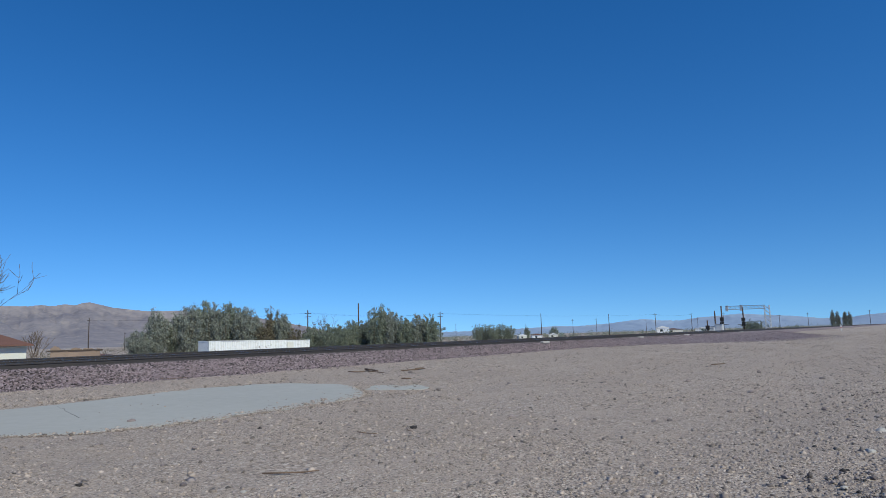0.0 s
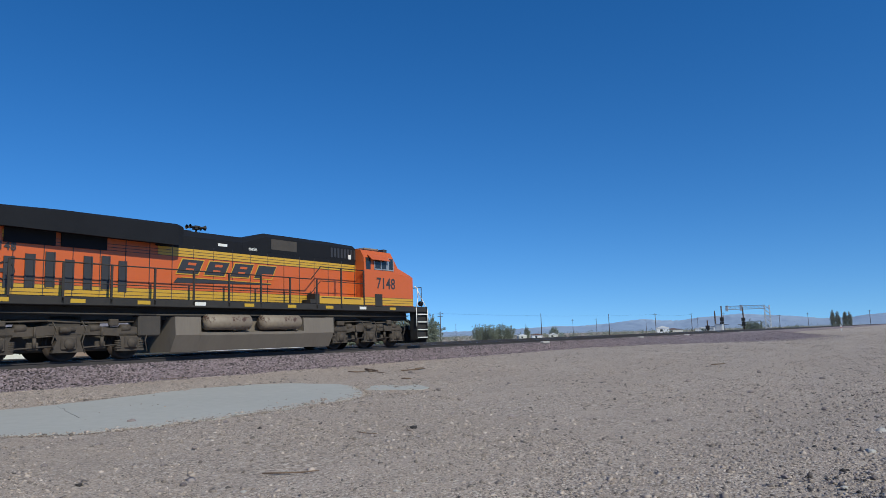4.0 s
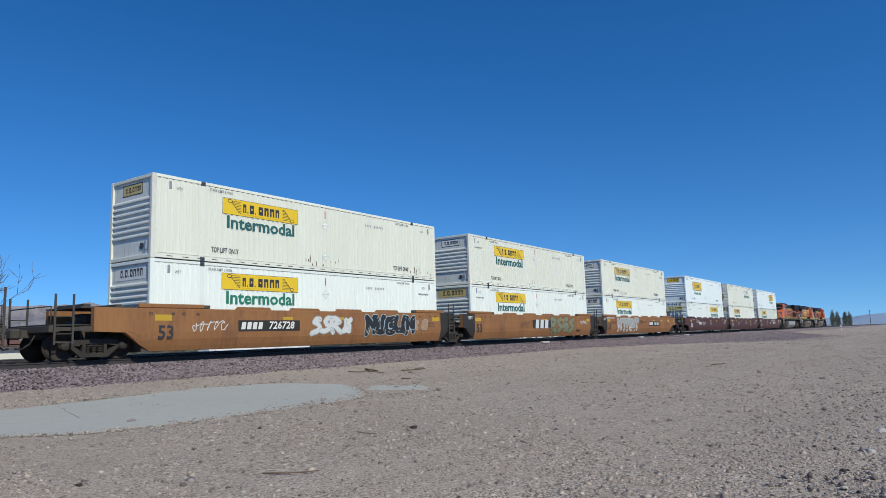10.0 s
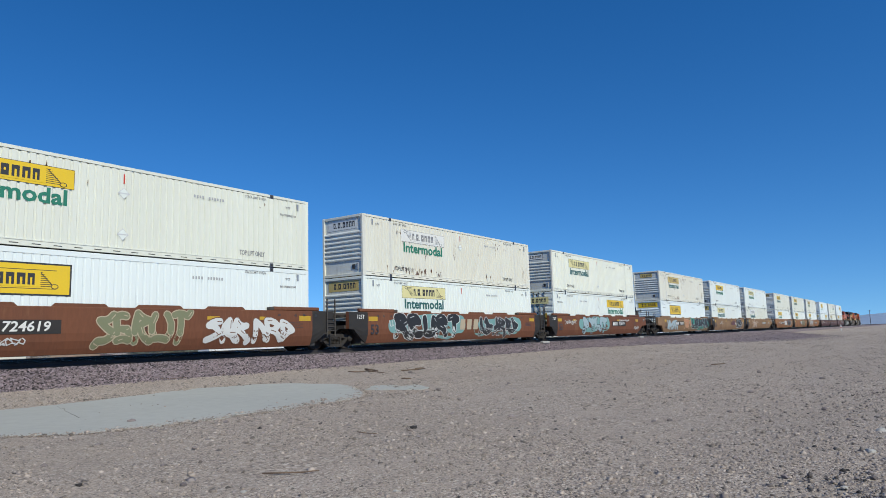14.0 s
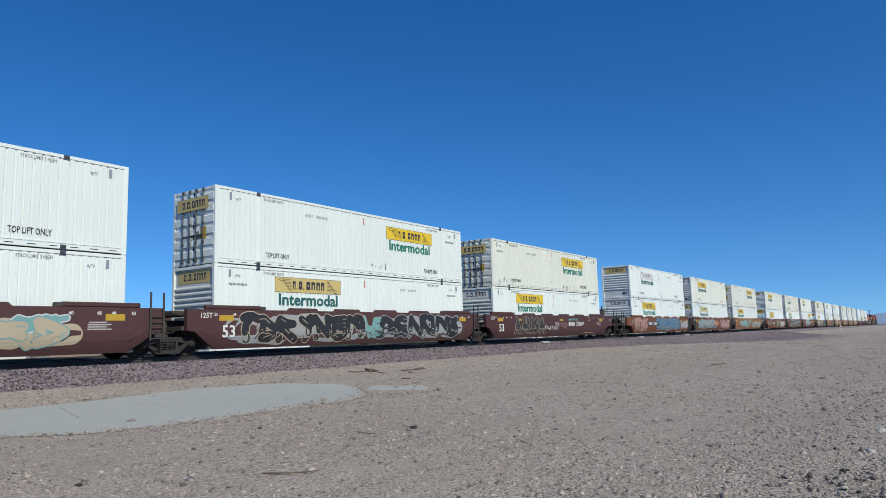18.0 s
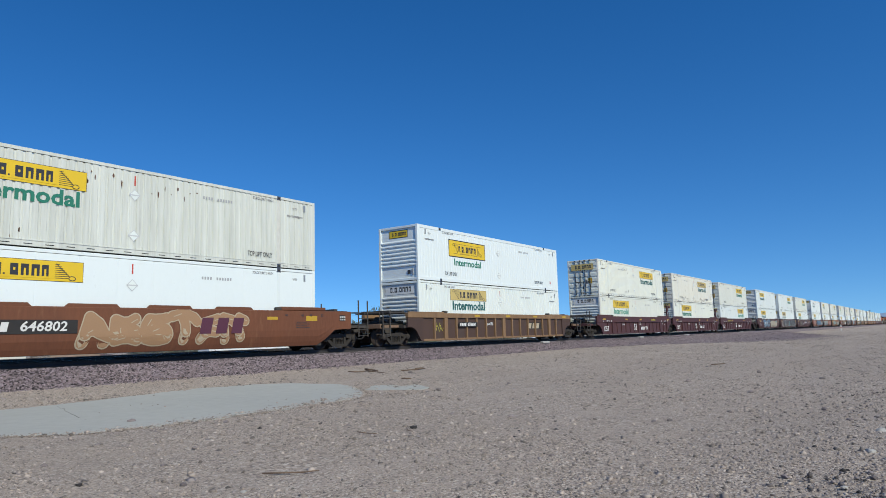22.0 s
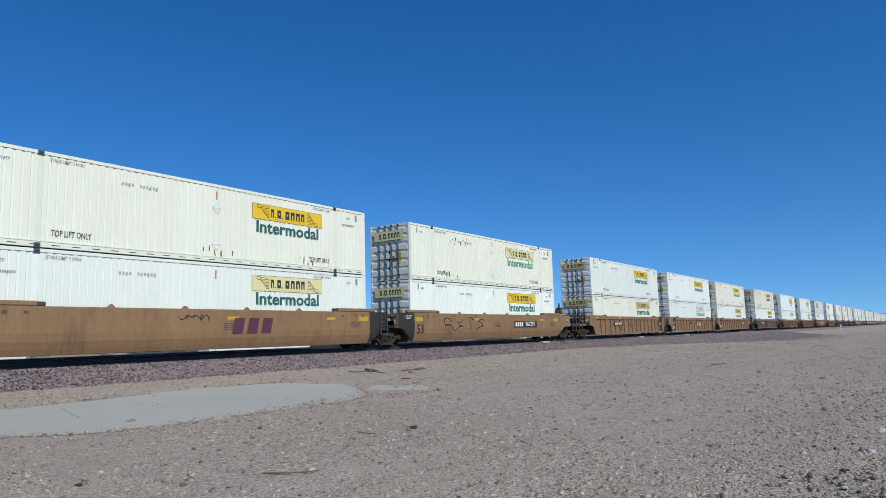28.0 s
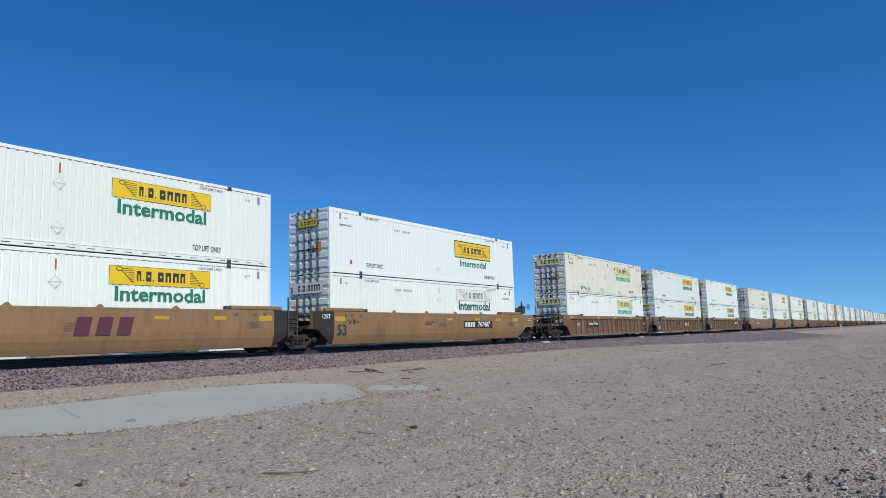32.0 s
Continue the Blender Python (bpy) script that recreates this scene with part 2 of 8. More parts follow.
M_ground = stony("desert_gravel_soil", [(0.07, 0.058, 0.054), (0.27, 0.216, 0.182), (0.38, 0.308, 0.252), (0.44, 0.36, 0.295), (0.66, 0.58, 0.51)], 46, 23, 0.46, 0.011, True)
M_pebble = surface("mixed_desert_pebbles", (0.36, 0.30, 0.258), (0.25, 0.208, 0.182), big=1.5, small=30, rough=0.9, bump=0.2, island=0.58)
M_edge_stone = surface("dark_mixed_stones", (0.21, 0.18, 0.172), (0.13, 0.112, 0.108), big=1.5, small=30, rough=0.9, bump=0.2, island=0.9)
M_ballast = stony("pinkish_grey_ballast", [(0.07, 0.055, 0.06), (0.15, 0.11, 0.118), (0.21, 0.155, 0.162), (0.27, 0.21, 0.215), (0.46, 0.42, 0.42)], 17, 26, 0.75, 0.03)
M_ballast_stone = surface("broken_ballast_rock", (0.235, 0.188, 0.20), (0.125, 0.098, 0.108), big=2, small=24, rough=0.9, bump=0.2, island=0.95)
M_rail = surface("dark_rail_steel", (0.026, 0.023, 0.024), (0.045, 0.038, 0.037), big=1, small=12, rough=0.7, bump=0.08)
M_railtop = plain("polished_rail_head", (0.40, 0.40, 0.41), 0.25, 0.9)
M_tie = surface("oiled_timber", (0.055, 0.042, 0.036), (0.095, 0.072, 0.06), big=1, small=14, rough=0.9, bump=0.3, stretch=(6, 1, 6))
M_rock = surface("dark_desert_rock", (0.17, 0.14, 0.135), (0.24, 0.20, 0.19), big=4, small=24, rough=0.9, bump=0.4, vary=0.3)
M_palerock = surface("pale_desert_rock", (0.42, 0.40, 0.37), (0.33, 0.31, 0.29), big=5, small=24, rough=0.9, bump=0.3, vary=0.15)
M_wood = surface("sun_grey_timber", (0.19, 0.125, 0.085), (0.11, 0.075, 0.055), big=2, small=20, rough=0.9, bump=0.3, stretch=(1, 8, 8))
M_pole = surface("dark_creosoted_pole", (0.045, 0.033, 0.027), (0.075, 0.055, 0.045), big=1, small=10, rough=0.9, bump=0.2)
M_bark = surface("grey_brown_bark", (0.10, 0.075, 0.058), (0.16, 0.125, 0.10), big=2, small=14, rough=0.95, bump=0.4)
M_leaf = surface("grey_green_foliage", (0.23, 0.25, 0.215), (0.15, 0.17, 0.145), big=0.8, small=6, rough=0.75, bump=0, island=0.4)
M_leaf2 = surface("olive_foliage", (0.20, 0.23, 0.175), (0.13, 0.155, 0.115), big=0.8, small=6, rough=0.75, bump=0, island=0.4)
M_scrub = surface("dry_grey_scrub", (0.15, 0.125, 0.085), (0.095, 0.09, 0.055), big=0.8, small=6, rough=0.9, bump=0, island=0.35)
M_housewall = surface("peeling_white_stucco", (0.66, 0.66, 0.60), (0.52, 0.53, 0.48), big=0.8, small=8, rough=0.85, bump=0.15, dirt=(0.36, 0.35, 0.31), dirt_at=0.62)
M_roof = surface("rusty_red_roof_sheet", (0.17, 0.082, 0.06), (0.11, 0.058, 0.048), big=0.8, small=8, rough=0.8, bump=0.2, stretch=(1, 4, 1))
M_shed = surface("white_corrugated_metal", (0.76, 0.77, 0.78), (0.62, 0.63, 0.65), big=0.4, small=6, rough=0.55, bump=0.08, dirt=(0.42, 0.40, 0.38), dirt_at=0.62)
M_mount = surface("bare_desert_mountain", (0.27, 0.245, 0.25), (0.165, 0.155, 0.18), big=0.0040, small=0.03, mix=0.24, rough=1.0, bump=0, dirt=(0.38, 0.34, 0.30), dirt_at=0.56, stretch=(1, 1, 1.5))
# the blue of distant haze is mixed into this range's base colour
M_farmount = surface("haze_tinted_far_range", (0.27, 0.35, 0.47), (0.235, 0.31, 0.43), big=0.002, small=0.015, rough=1.0, bump=0)
M_adobe = surface("brown_mud_brick", (0.27, 0.20, 0.155), (0.19, 0.14, 0.11), big=1.5, small=9, rough=0.95, bump=0.3, dirt=(0.12, 0.09, 0.075), dirt_at=0.6)
M_peeling = surface("peeling_white_metal", (0.72, 0.74, 0.74), (0.60, 0.62, 0.62), big=0.7, small=5, rough=0.6, bump=0.08, dirt=(0.34, 0.33, 0.31), dirt_at=0.53, stretch=(1, 1, 1.6))
M_silver = plain("silver_painted_steel", (0.62, 0.63, 0.63), 0.45, 0.3)


# ---- mesh helpers ----
class Shape:
    """Collects boxes, tubes and plates for one mesh, each face with a material number."""

    def __init__(self):
        self.v, self.f, self.m, self.s = [], [], [], []

    def add(self, vs, fs, mat=0, smooth=False):
        k = len(self.v)
        self.v += [tuple(q) for q in vs]
        self.f += [tuple(i + k for i in f) for f in fs]
        self.m += [mat] * len(fs)
        self.s += [smooth] * len(fs)
        return self

    def box(self, x0, x1, y0, y1, z0, z1, mat=0, ch=0.0):
        if not ch:
            vs = [(x, y, z) for x in (x0, x1) for y in (y0, y1) for z in (z0, z1)]
            return self.add(vs, [(0, 1, 3, 2), (4, 6, 7, 5), (0, 4, 5, 1), (2, 3, 7, 6), (0, 2, 6, 4), (1, 5, 7, 3)], mat)
        vs, k = [], {}
        X, Y, Z = (x0, x1), (y0, y1), (z0, z1)
        for i in (0, 1):
            for j in (0, 1):
                for l in (0, 1):
                    a, b, c = (1 - 2 * i) * ch, (1 - 2 * j) * ch, (1 - 2 * l) * ch
                    for n, q in enumerate(((X[i], Y[j] + b, Z[l] + c), (X[i] + a, Y[j], Z[l] + c), (X[i] + a, Y[j] + b, Z[l]))):
                        k[i, j, l, n] = len(vs)
                        vs.append(q)
        fs = [[k[i, 0, 0, 0], k[i, 1, 0, 0], k[i, 1, 1, 0], k[i, 0, 1, 0]] for i in (0, 1)]
        fs += [[k[0, i, 0, 1], k[1, i, 0, 1], k[1, i, 1, 1], k[0, i, 1, 1]] for i in (0, 1)]
        fs += [[k[0, 0, i, 2], k[1, 0, i, 2], k[1, 1, i, 2], k[0, 1, i, 2]] for i in (0, 1)]
        for i in (0, 1):
            for j in (0, 1):
                fs += [[k[i, j, 0, 0], k[i, j, 1, 0], k[i, j, 1, 1], k[i, j, 0, 1]],
                       [k[i, 0, j, 0], k[i, 1, j, 0], k[i, 1, j, 2], k[i, 0, j, 2]],
                       [k[0, i, j, 1], k[1, i, j, 1], k[1, i, j, 2], k[0, i, j, 2]]]
                fs += [[k[i, j, l, 0], k[i, j, l, 1], k[i, j, l, 2]] for l in (0, 1)]
        return self.add(vs, fs, mat)

    def tube(self, p, q, r, n=8, mat=0, r2=None, caps=True):
        p, q = Vector(p), Vector(q)
        w = (q - p).normalized()
        a = w.orthogonal().normalized()
        b = w.cross(a)
        r2 = r if r2 is None else r2
        vs = []
        for c, rr in ((p, r), (q, r2)):
            vs += [c + (a * math.cos(2 * math.pi * i / n) + b * math.sin(2 * math.pi * i / n)) * rr for i in range(n)]
        self.add(vs, [(i, (i + 1) % n, n + (i + 1) % n, n + i) for i in range(n)], mat, n > 5)
        if caps:
            k = len(self.v) - 2 * n
            self.f += [tuple(range(k + n - 1, k - 1, -1)), tuple(range(k + n, k + 2 * n))]
            self.m += [mat] * 2
            self.s += [False] * 2
        return self

    def path(self, pts, r, n=6, mat=0):
        for p, q in zip(pts, pts[1:]):
            self.tube(p, q, r, n, mat)
        return self

    def lathe(self, p, way, prof, n=20, mat=0):
        """A turned shape: prof is (along, radius) pairs from p in the given way."""
        p, w = Vector(p), Vector(way).normalized()
        a = w.orthogonal().normalized()
        b = w.cross(a)
        vs = [p + w * d + (a * math.cos(2 * math.pi * i / n) + b * math.sin(2 * math.pi * i / n)) * r for d, r in prof for i in range(n)]
        fs = [(j * n + i, j * n + (i + 1) % n, (j + 1) * n + (i + 1) % n, (j + 1) * n + i) for j in range(len(prof) - 1) for i in range(n)]
        return self.add(vs, fs, mat, True)

    def prism(self, poly, lo, hi, axis="y", mat=0):
        """A flat outline, given as pairs, pushed from lo to hi along the axis."""
        put = {"y": lambda a, b, c: (a, c, b), "x": lambda a, b, c: (c, a, b), "z": lambda a, b, c: (a, b, c)}[axis]
        n = len(poly)
        vs = [put(a, b, lo) for a, b in poly] + [put(a, b, hi) for a, b in poly]
        fs = [(i, (i + 1) % n, n + (i + 1) % n, n + i) for i in range(n)] + [tuple(range(n - 1, -1, -1)), tuple(range(n, 2 * n))]
        return self.add(vs, fs, mat)

    def plate(self, poly, y, mat=0):
        """A painted shape that faces -y; y is a number or a function of the height."""
        f = y if callable(y) else (lambda z: y)
        return self.add([(a, f(b), b) for a, b in poly], [tuple(range(len(poly)))], mat)

    def loft(self, rings, mat=0, close=True, caps=True, smooth=False):
        n = len(rings[0])
        vs = [q for r in rings for q in r]
        m = n if close else n - 1
        fs = [(j * n + i, j * n + (i + 1) % n, (j + 1) * n + (i + 1) % n, (j + 1) * n + i) for j in range(len(rings) - 1) for i in range(m)]
        if caps:
            fs += [tuple(range(n - 1, -1, -1)), tuple(range((len(rings) - 1) * n, len(rings) * n))]
        return self.add(vs, fs, mat, smooth)

    def mesh(self, name, mats):
        me = bpy.data.meshes.new(name)
        me.from_pydata(self.v, [], self.f)
        for q in (mats if isinstance(mats, (list, tuple)) else [mats]):
            me.materials.append(q)
        me.polygons.foreach_set("material_index", self.m)
        me.polygons.foreach_set("use_smooth", self.s)
        bm = bmesh.new()
        bm.from_mesh(me)
        if len(self.f) < 4000 and not (len(self.f) <= 200 and all(abs(q[1] - self.v[0][1]) < 1e-6 for q in self.v)):
            bmesh.ops.recalc_face_normals(bm, faces=bm.faces)
        bm.to_mesh(me)
        bm.free()
        return me


CACHE = {}


def part(name, shape, material, parent, label="", at=None):
    """Links a shape, or a finished mesh, as one object under its thing or part."""
    me = shape if isinstance(shape, bpy.types.Mesh) else shape.mesh(name, material)
    ob = new(name, me)
    if parent:
        ob.parent = parent
    if at is not None:
        ob.matrix_basis = at if isinstance(at, Matrix) else Matrix.Translation(at)
    return tagged(ob, label)


def shared(key, build, mats):
    """The mesh under this key, built the first time it is asked for."""
    if key not in CACHE:
        CACHE[key] = build().mesh(str(key[0] if isinstance(key, tuple) else key), mats)
    return CACHE[key]


def empty(name, label, category, group="", at=(0, 0, 0)):
    ob = new(name)
    ob.empty_display_size = 0.3
    ob.matrix_basis = at if isinstance(at, Matrix) else Matrix.Translation(at)
    return tagged(ob, label, category, group)


def lettering(text, material, height, bold=0.0, wide=1.0, slant=0.0, width=0.0):
    """The mesh of a word that faces -y, its capital letters of that height, centred on its origin."""
    key = ("word", text, material.name, height, bold, wide, slant, width)
    if key not in CACHE:
        cu = bpy.data.curves.new("word", "FONT")
        cu.body, cu.size, cu.align_x, cu.align_y, cu.offset, cu.shear, cu.resolution_u = text, height / 0.69, "CENTER", "CENTER", bold, slant, 2
        ob = bpy.data.objects.new("word", cu)
        me = bpy.data.meshes.new_from_object(ob)
        bpy.data.objects.remove(ob)
        xs = [q.co.x for q in me.vertices]
        wide = width / (max(xs) - min(xs)) if width else wide
        for q in me.vertices:
            q.co = (q.co.x * wide, 0, q.co.y)
        me.materials.clear()
        me.materials.append(material)
        CACHE[key] = me
    return CACHE[key]


# ---- ground, ballast and tracks ----
def ground_height(x, y):
    """Rises gently to the ballast, and lies lower beyond the tracks."""
    t = min(max((y - 3) / 16.0, 0), 1)
    h = 0.45 * t
    if y > 30:
        h -= 1.15 * min((y - 30) / 10, 1)
    return h


def lines(dense, far, step, grow=1.22):
    a, b = dense
    out = list(np.arange(a, b, step))
    d, lo, hi = step, a, b
    while hi < far:
        out.append(hi)
        d *= grow
        hi += d
    d = step
    lo -= step
    while lo > -far:
        out.insert(0, lo)
        d *= grow
        lo -= d
    return out


def make_ground():
    xs, ys = lines((2.0, 30.0), 4600, 0.16), lines((-1.0, 18.5), 4600, 0.14)
    ys = sorted(ys + [30.0, 35.0, 40.0])
    vs = []
    for x in xs:
        for y in ys:
            z = ground_height(x, y)
            if -3 < y < 18.8 and 0 < x < 60:
                k = 0.25 if 2.6 < x < 14.2 and 9.9 < y < 15.7 else 1.0
                z += k * (0.030 * noise.noise((x * 0.55, y * 0.55, 0)) + 0.014 * noise.noise((x * 2.1, y * 2.1, 3)))
                if k < 1:
                    z -= 0.010
            elif y > 45:
                z += 0.25 * noise.noise((x * 0.03, y * 0.03, 1))
            vs.append((x, y, z))
    n = len(ys)
    fs = [(i * n + j, (i + 1) * n + j, (i + 1) * n + j + 1, i * n + j + 1) for i in range(len(xs) - 1) for j in range(n - 1)]
    me = bpy.data.meshes.new("ground")
    me.from_pydata(vs, [], fs)
    me.materials.append(M_ground)
    me.polygons.foreach_set("use_smooth", [True] * len(fs))
    return tagged(new("ground", me), "flat tan desert ground of gravel and sand", "ground", kind="structure")


make_ground()


def pebbles(name, count, place, size, material, squash, seed, label, category, parent=None):
    """Many small broken stones in one mesh."""
    rng = np.random.default_rng(seed)
    base = np.array([(1, 0, 0), (-1, 0, 0), (0, 1, 0), (0, -1, 0), (0, 0, 1), (0, 0, -1)], float)
    tri = np.array([(0, 2, 4), (2, 1, 4), (1, 3, 4), (3, 0, 4), (2, 0, 5), (1, 2, 5), (3, 1, 5), (0, 3, 5)])
    P = place(rng, count)
    r = size(rng, count, P)
    V = base[None] * rng.uniform(0.55, 1.25, (count, 6, 1)) + rng.normal(0, 0.13, (count, 6, 3))
    q = rng.normal(0, 1, (count, 4))
    w, x, y, z = (q / np.linalg.norm(q, axis=1)[:, None]).T
    turn = np.stack([1 - 2 * (y * y + z * z), 2 * (x * y - w * z), 2 * (x * z + w * y), 2 * (x * y + w * z), 1 - 2 * (x * x + z * z), 2 * (y * z - w * x), 2 * (x * z - w * y), 2 * (y * z + w * x), 1 - 2 * (x * x + y * y)], -1).reshape(-1, 3, 3)
    V = np.einsum("nij,nkj->nki", turn, V) * np.array([1, 1, squash])
    V = V * r[:, None, None] + P[:, None]
    F = (tri[None] + 6 * np.arange(count)[:, None, None]).reshape(-1, 3)
    me = bpy.data.meshes.new(name)
    me.vertices.add(count * 6)
    me.vertices.foreach_set("co", V.reshape(-1))
    me.loops.add(len(F) * 3)
    me.loops.foreach_set("vertex_index", F.reshape(-1))
    me.polygons.add(len(F))
    me.polygons.foreach_set("loop_start", np.arange(0, len(F) * 3, 3))
    me.materials.append(material)
    me.update(calc_edges=True)
    ob = tagged(new(name, me), label, category, kind="stuff")
    if parent:
        ob.parent = parent
    return ob


def strew(rng, n):
    """Gravel, thinning out with distance; clear of the slab but for its rim, thicker in patches."""
    m = n * 2
    d = 4.3 * np.exp(rng.random(m) ** 1.1 * math.log(130 / 4.3))
    a = np.radians(rng.uniform(17, 93, m))
    x, y = d * np.sin(a), d * np.cos(a)
    patch = np.array([noise.noise((u * 0.30, v * 0.45, 5)) + 0.5 * noise.noise((u * 1.1, v * 1.3, 8)) for u, v in zip(x, y)])
    inside = (x > 3.4) & (x < 13.4) & (y > 10.6 + 0.25 * (x > 9.5) * (x - 9.5)) & (y < 15.1)
    good = (y < 18.9) & (rng.random(m) < 0.62 + 0.7 * patch) & (~inside | (rng.random(m) < 0.02))
    pick = np.flatnonzero(good)[:n]
    pick = np.concatenate([pick, pick[:n - len(pick)]])
    x, y = x[pick], y[pick]
    z = 0.45 * np.clip((y - 3) / 16, 0, 1) + np.array([0.030 * noise.noise((u * 0.55, v * 0.55, 0)) + 0.014 * noise.noise((u * 2.1, v * 2.1, 3)) if u < 60 else 0 for u, v in zip(x, y)])
    return np.stack([x, y, z], -1)


pebbles("gravel", 190000, strew, lambda g, n, P: np.clip(0.0046 * np.exp(g.normal(0, 0.72, n)) * (0.8 + np.hypot(P[:, 0], P[:, 1]) / 15), 0.003, 0.05), M_pebble, 0.7, 3,
        "loose tan and grey gravel strewn over the desert ground", "gravel")


def scattered(rng, n):
    """Larger dark stones lying singly and in loose strings, more of them towards the road."""
    P = strew(rng, n)
    return P[rng.permutation(n)]


pebbles("scattered_stones", 2600, scattered, lambda g, n, P: np.clip(0.012 * np.exp(g.normal(0, 0.5, n)) * (0.75 + np.hypot(P[:, 0], P[:, 1]) / 22), 0.008, 0.07), M_edge_stone, 0.65, 17,
        "dark fist-sized stones scattered over the gravel", "stones")


def road_edge(rng, n):
    """Coarser stones along the edge of the access road, thinning away from it."""
    x = 6.5 + 40 * rng.random(n) ** 1.7
    y = 0.02 * x + 0.25 + (0.10 * x) * rng.normal(0, 0.55, n)
    return np.stack([x, y, 0.45 * np.clip((y - 3) / 16, 0, 1) + 0.004], -1)


pebbles("road_edge_stones", 7000, road_edge, lambda g, n, P: np.clip(0.0085 * np.exp(g.normal(0, 0.62, n)), 0.004, 0.040), M_edge_stone, 0.7, 5,
        "coarse dark and pale stones along the road edge", "gravel")


def slab_rim(rng, n):
    """Gravel that has crept over the near rim of the slab."""
    x = rng.uniform(3.2, 13.6, n)
    y = np.interp(x, [3.0, 4.6, 5.4, 6.7, 10.7, 11.7, 12.3, 12.9, 13.6], [11.3, 11.15, 10.5, 10.25, 10.27, 10.5, 10.9, 11.7, 12.6]) + np.abs(rng.normal(0, 0.22, n)) - 0.12
    return np.stack([x, y, 0.45 * np.clip((y - 3) / 16, 0, 1) + 0.004], -1)


pebbles("slab_rim_gravel", 5000, slab_rim, lambda g, n, P: np.clip(0.009 * np.exp(g.normal(0, 0.6, n)), 0.004, 0.045), M_pebble, 0.6, 6,
        "tan gravel spread over the rim of the slab", "gravel")


def make_ballast():
    """The trackbed: one long bank with its shoulder towards the road."""
    prof = [(18.75, 0.38), (19.2, 0.50), (19.8, 0.74), (20.3, 0.905), (20.7, 0.925), (23.3, 0.925), (24.1, 0.90), (25.0, 0.925), (33.2, 0.925), (34.2, 0.80), (36.5, 0.0), (38.0, -0.75)]
    xs = lines((2.0, 60.0), 1500, 0.25, 1.15)
    vs = []
    for x in xs:
        for k, (y, z) in enumerate(prof):
            w = 0.06 * noise.noise((x * 0.4, y, 2)) + 0.03 * noise.noise((x * 1.7, y * 2, 4)) if k < 4 else 0
            vs.append((x, y + w * 2, z + (w * 0.4 if k else 0)))
    n = len(prof)
    fs = [(i * n + j, (i + 1) * n + j, (i + 1) * n + j + 1, i * n + j + 1) for i in range(len(xs) - 1) for j in range(n - 1)]
    me = bpy.data.meshes.new("ballast")
    me.from_pydata(vs, [], fs)
    me.materials.append(M_ballast)
    return tagged(new("ballast", me), "raised railway bed of pinkish grey crushed stone", "ballast", kind="structure")


make_ballast()


def on_bank(rng, n):
    x = 4 + 86 * rng.random(n) ** 1.6
    y = rng.uniform(18.7, 20.75, n) + rng.normal(0, 0.12, n)
    z = np.interp(y, [18.4, 18.75, 19.2, 19.8, 20.3, 20.8], [0.40, 0.42, 0.50, 0.74, 0.905, 0.925])
    return np.stack([x, y, z + 0.006], -1)


pebbles("ballast_stones", 36000, on_bank, lambda g, n, P: g.uniform(0.020, 0.055, n), M_ballast_stone, 0.75, 8, "broken pink and grey ballast stones on the bank", "ballast stones")


SPILL = ([44, 52, 58, 65, 74, 84, 94, 102, 112, 124, 140], [19.4, 17.0, 14.6, 11.6, 9.2, 8.4, 8.8, 10.5, 14.0, 17.5, 19.5])      # foot of the tongue: x, y


def spill_foot(x):
    return float(np.interp(x, *SPILL)) + 0.5 * noise.noise((x * 0.3, 0, 0)) + 0.25 * noise.noise((x * 1.1, 2, 0))


def spill_height(x, y0, t):
    """The height of the tongue, t from its foot (0) to the bank (1)."""
    return ground_height(x, y0) - 0.03 + 0.10 * min(t * 5, 1) + (0.73 - ground_height(x, y0)) * t ** 1.6 + 0.04 * noise.noise((x, t * 6, 3))


def make_spill():
    """A broad tongue of ballast spilled down towards the access road."""
    s = Shape()
    rows = []
    for x in np.arange(44, 140.1, 0.8):
        y0 = spill_foot(x)
        rows.append([(x, y0 + (19.9 - y0) * t, spill_height(x, y0, t)) for t in np.linspace(0, 1, 15)])
    s.loft(rows, 0, False, False, True)
    return tagged(part("ballast_spill", s, M_ballast, None), "reddish gravel spread from the bank over the roadside", "ballast", kind="structure")


make_spill()


def on_spill(rng, n):
    """Stones over the tongue, straggling past its foot."""
    out = []
    for x, t in zip(44 + 80 * rng.random(n), rng.beta(1.1, 1.4, n) * 1.12 - 0.12):
        y0 = spill_foot(x)
        y = y0 + (19.9 - y0) * t
        out.append((x, y, spill_height(x, y0, t) if t > 0 else ground_height(x, y)))
    return np.array(out)


pebbles("spilled_ballast", 9000, on_spill, lambda g, n, P: g.uniform(0.022, 0.06, n), M_ballast_stone, 0.75, 14, "pink and grey ballast stones spilled over the roadside", "ballast stones")


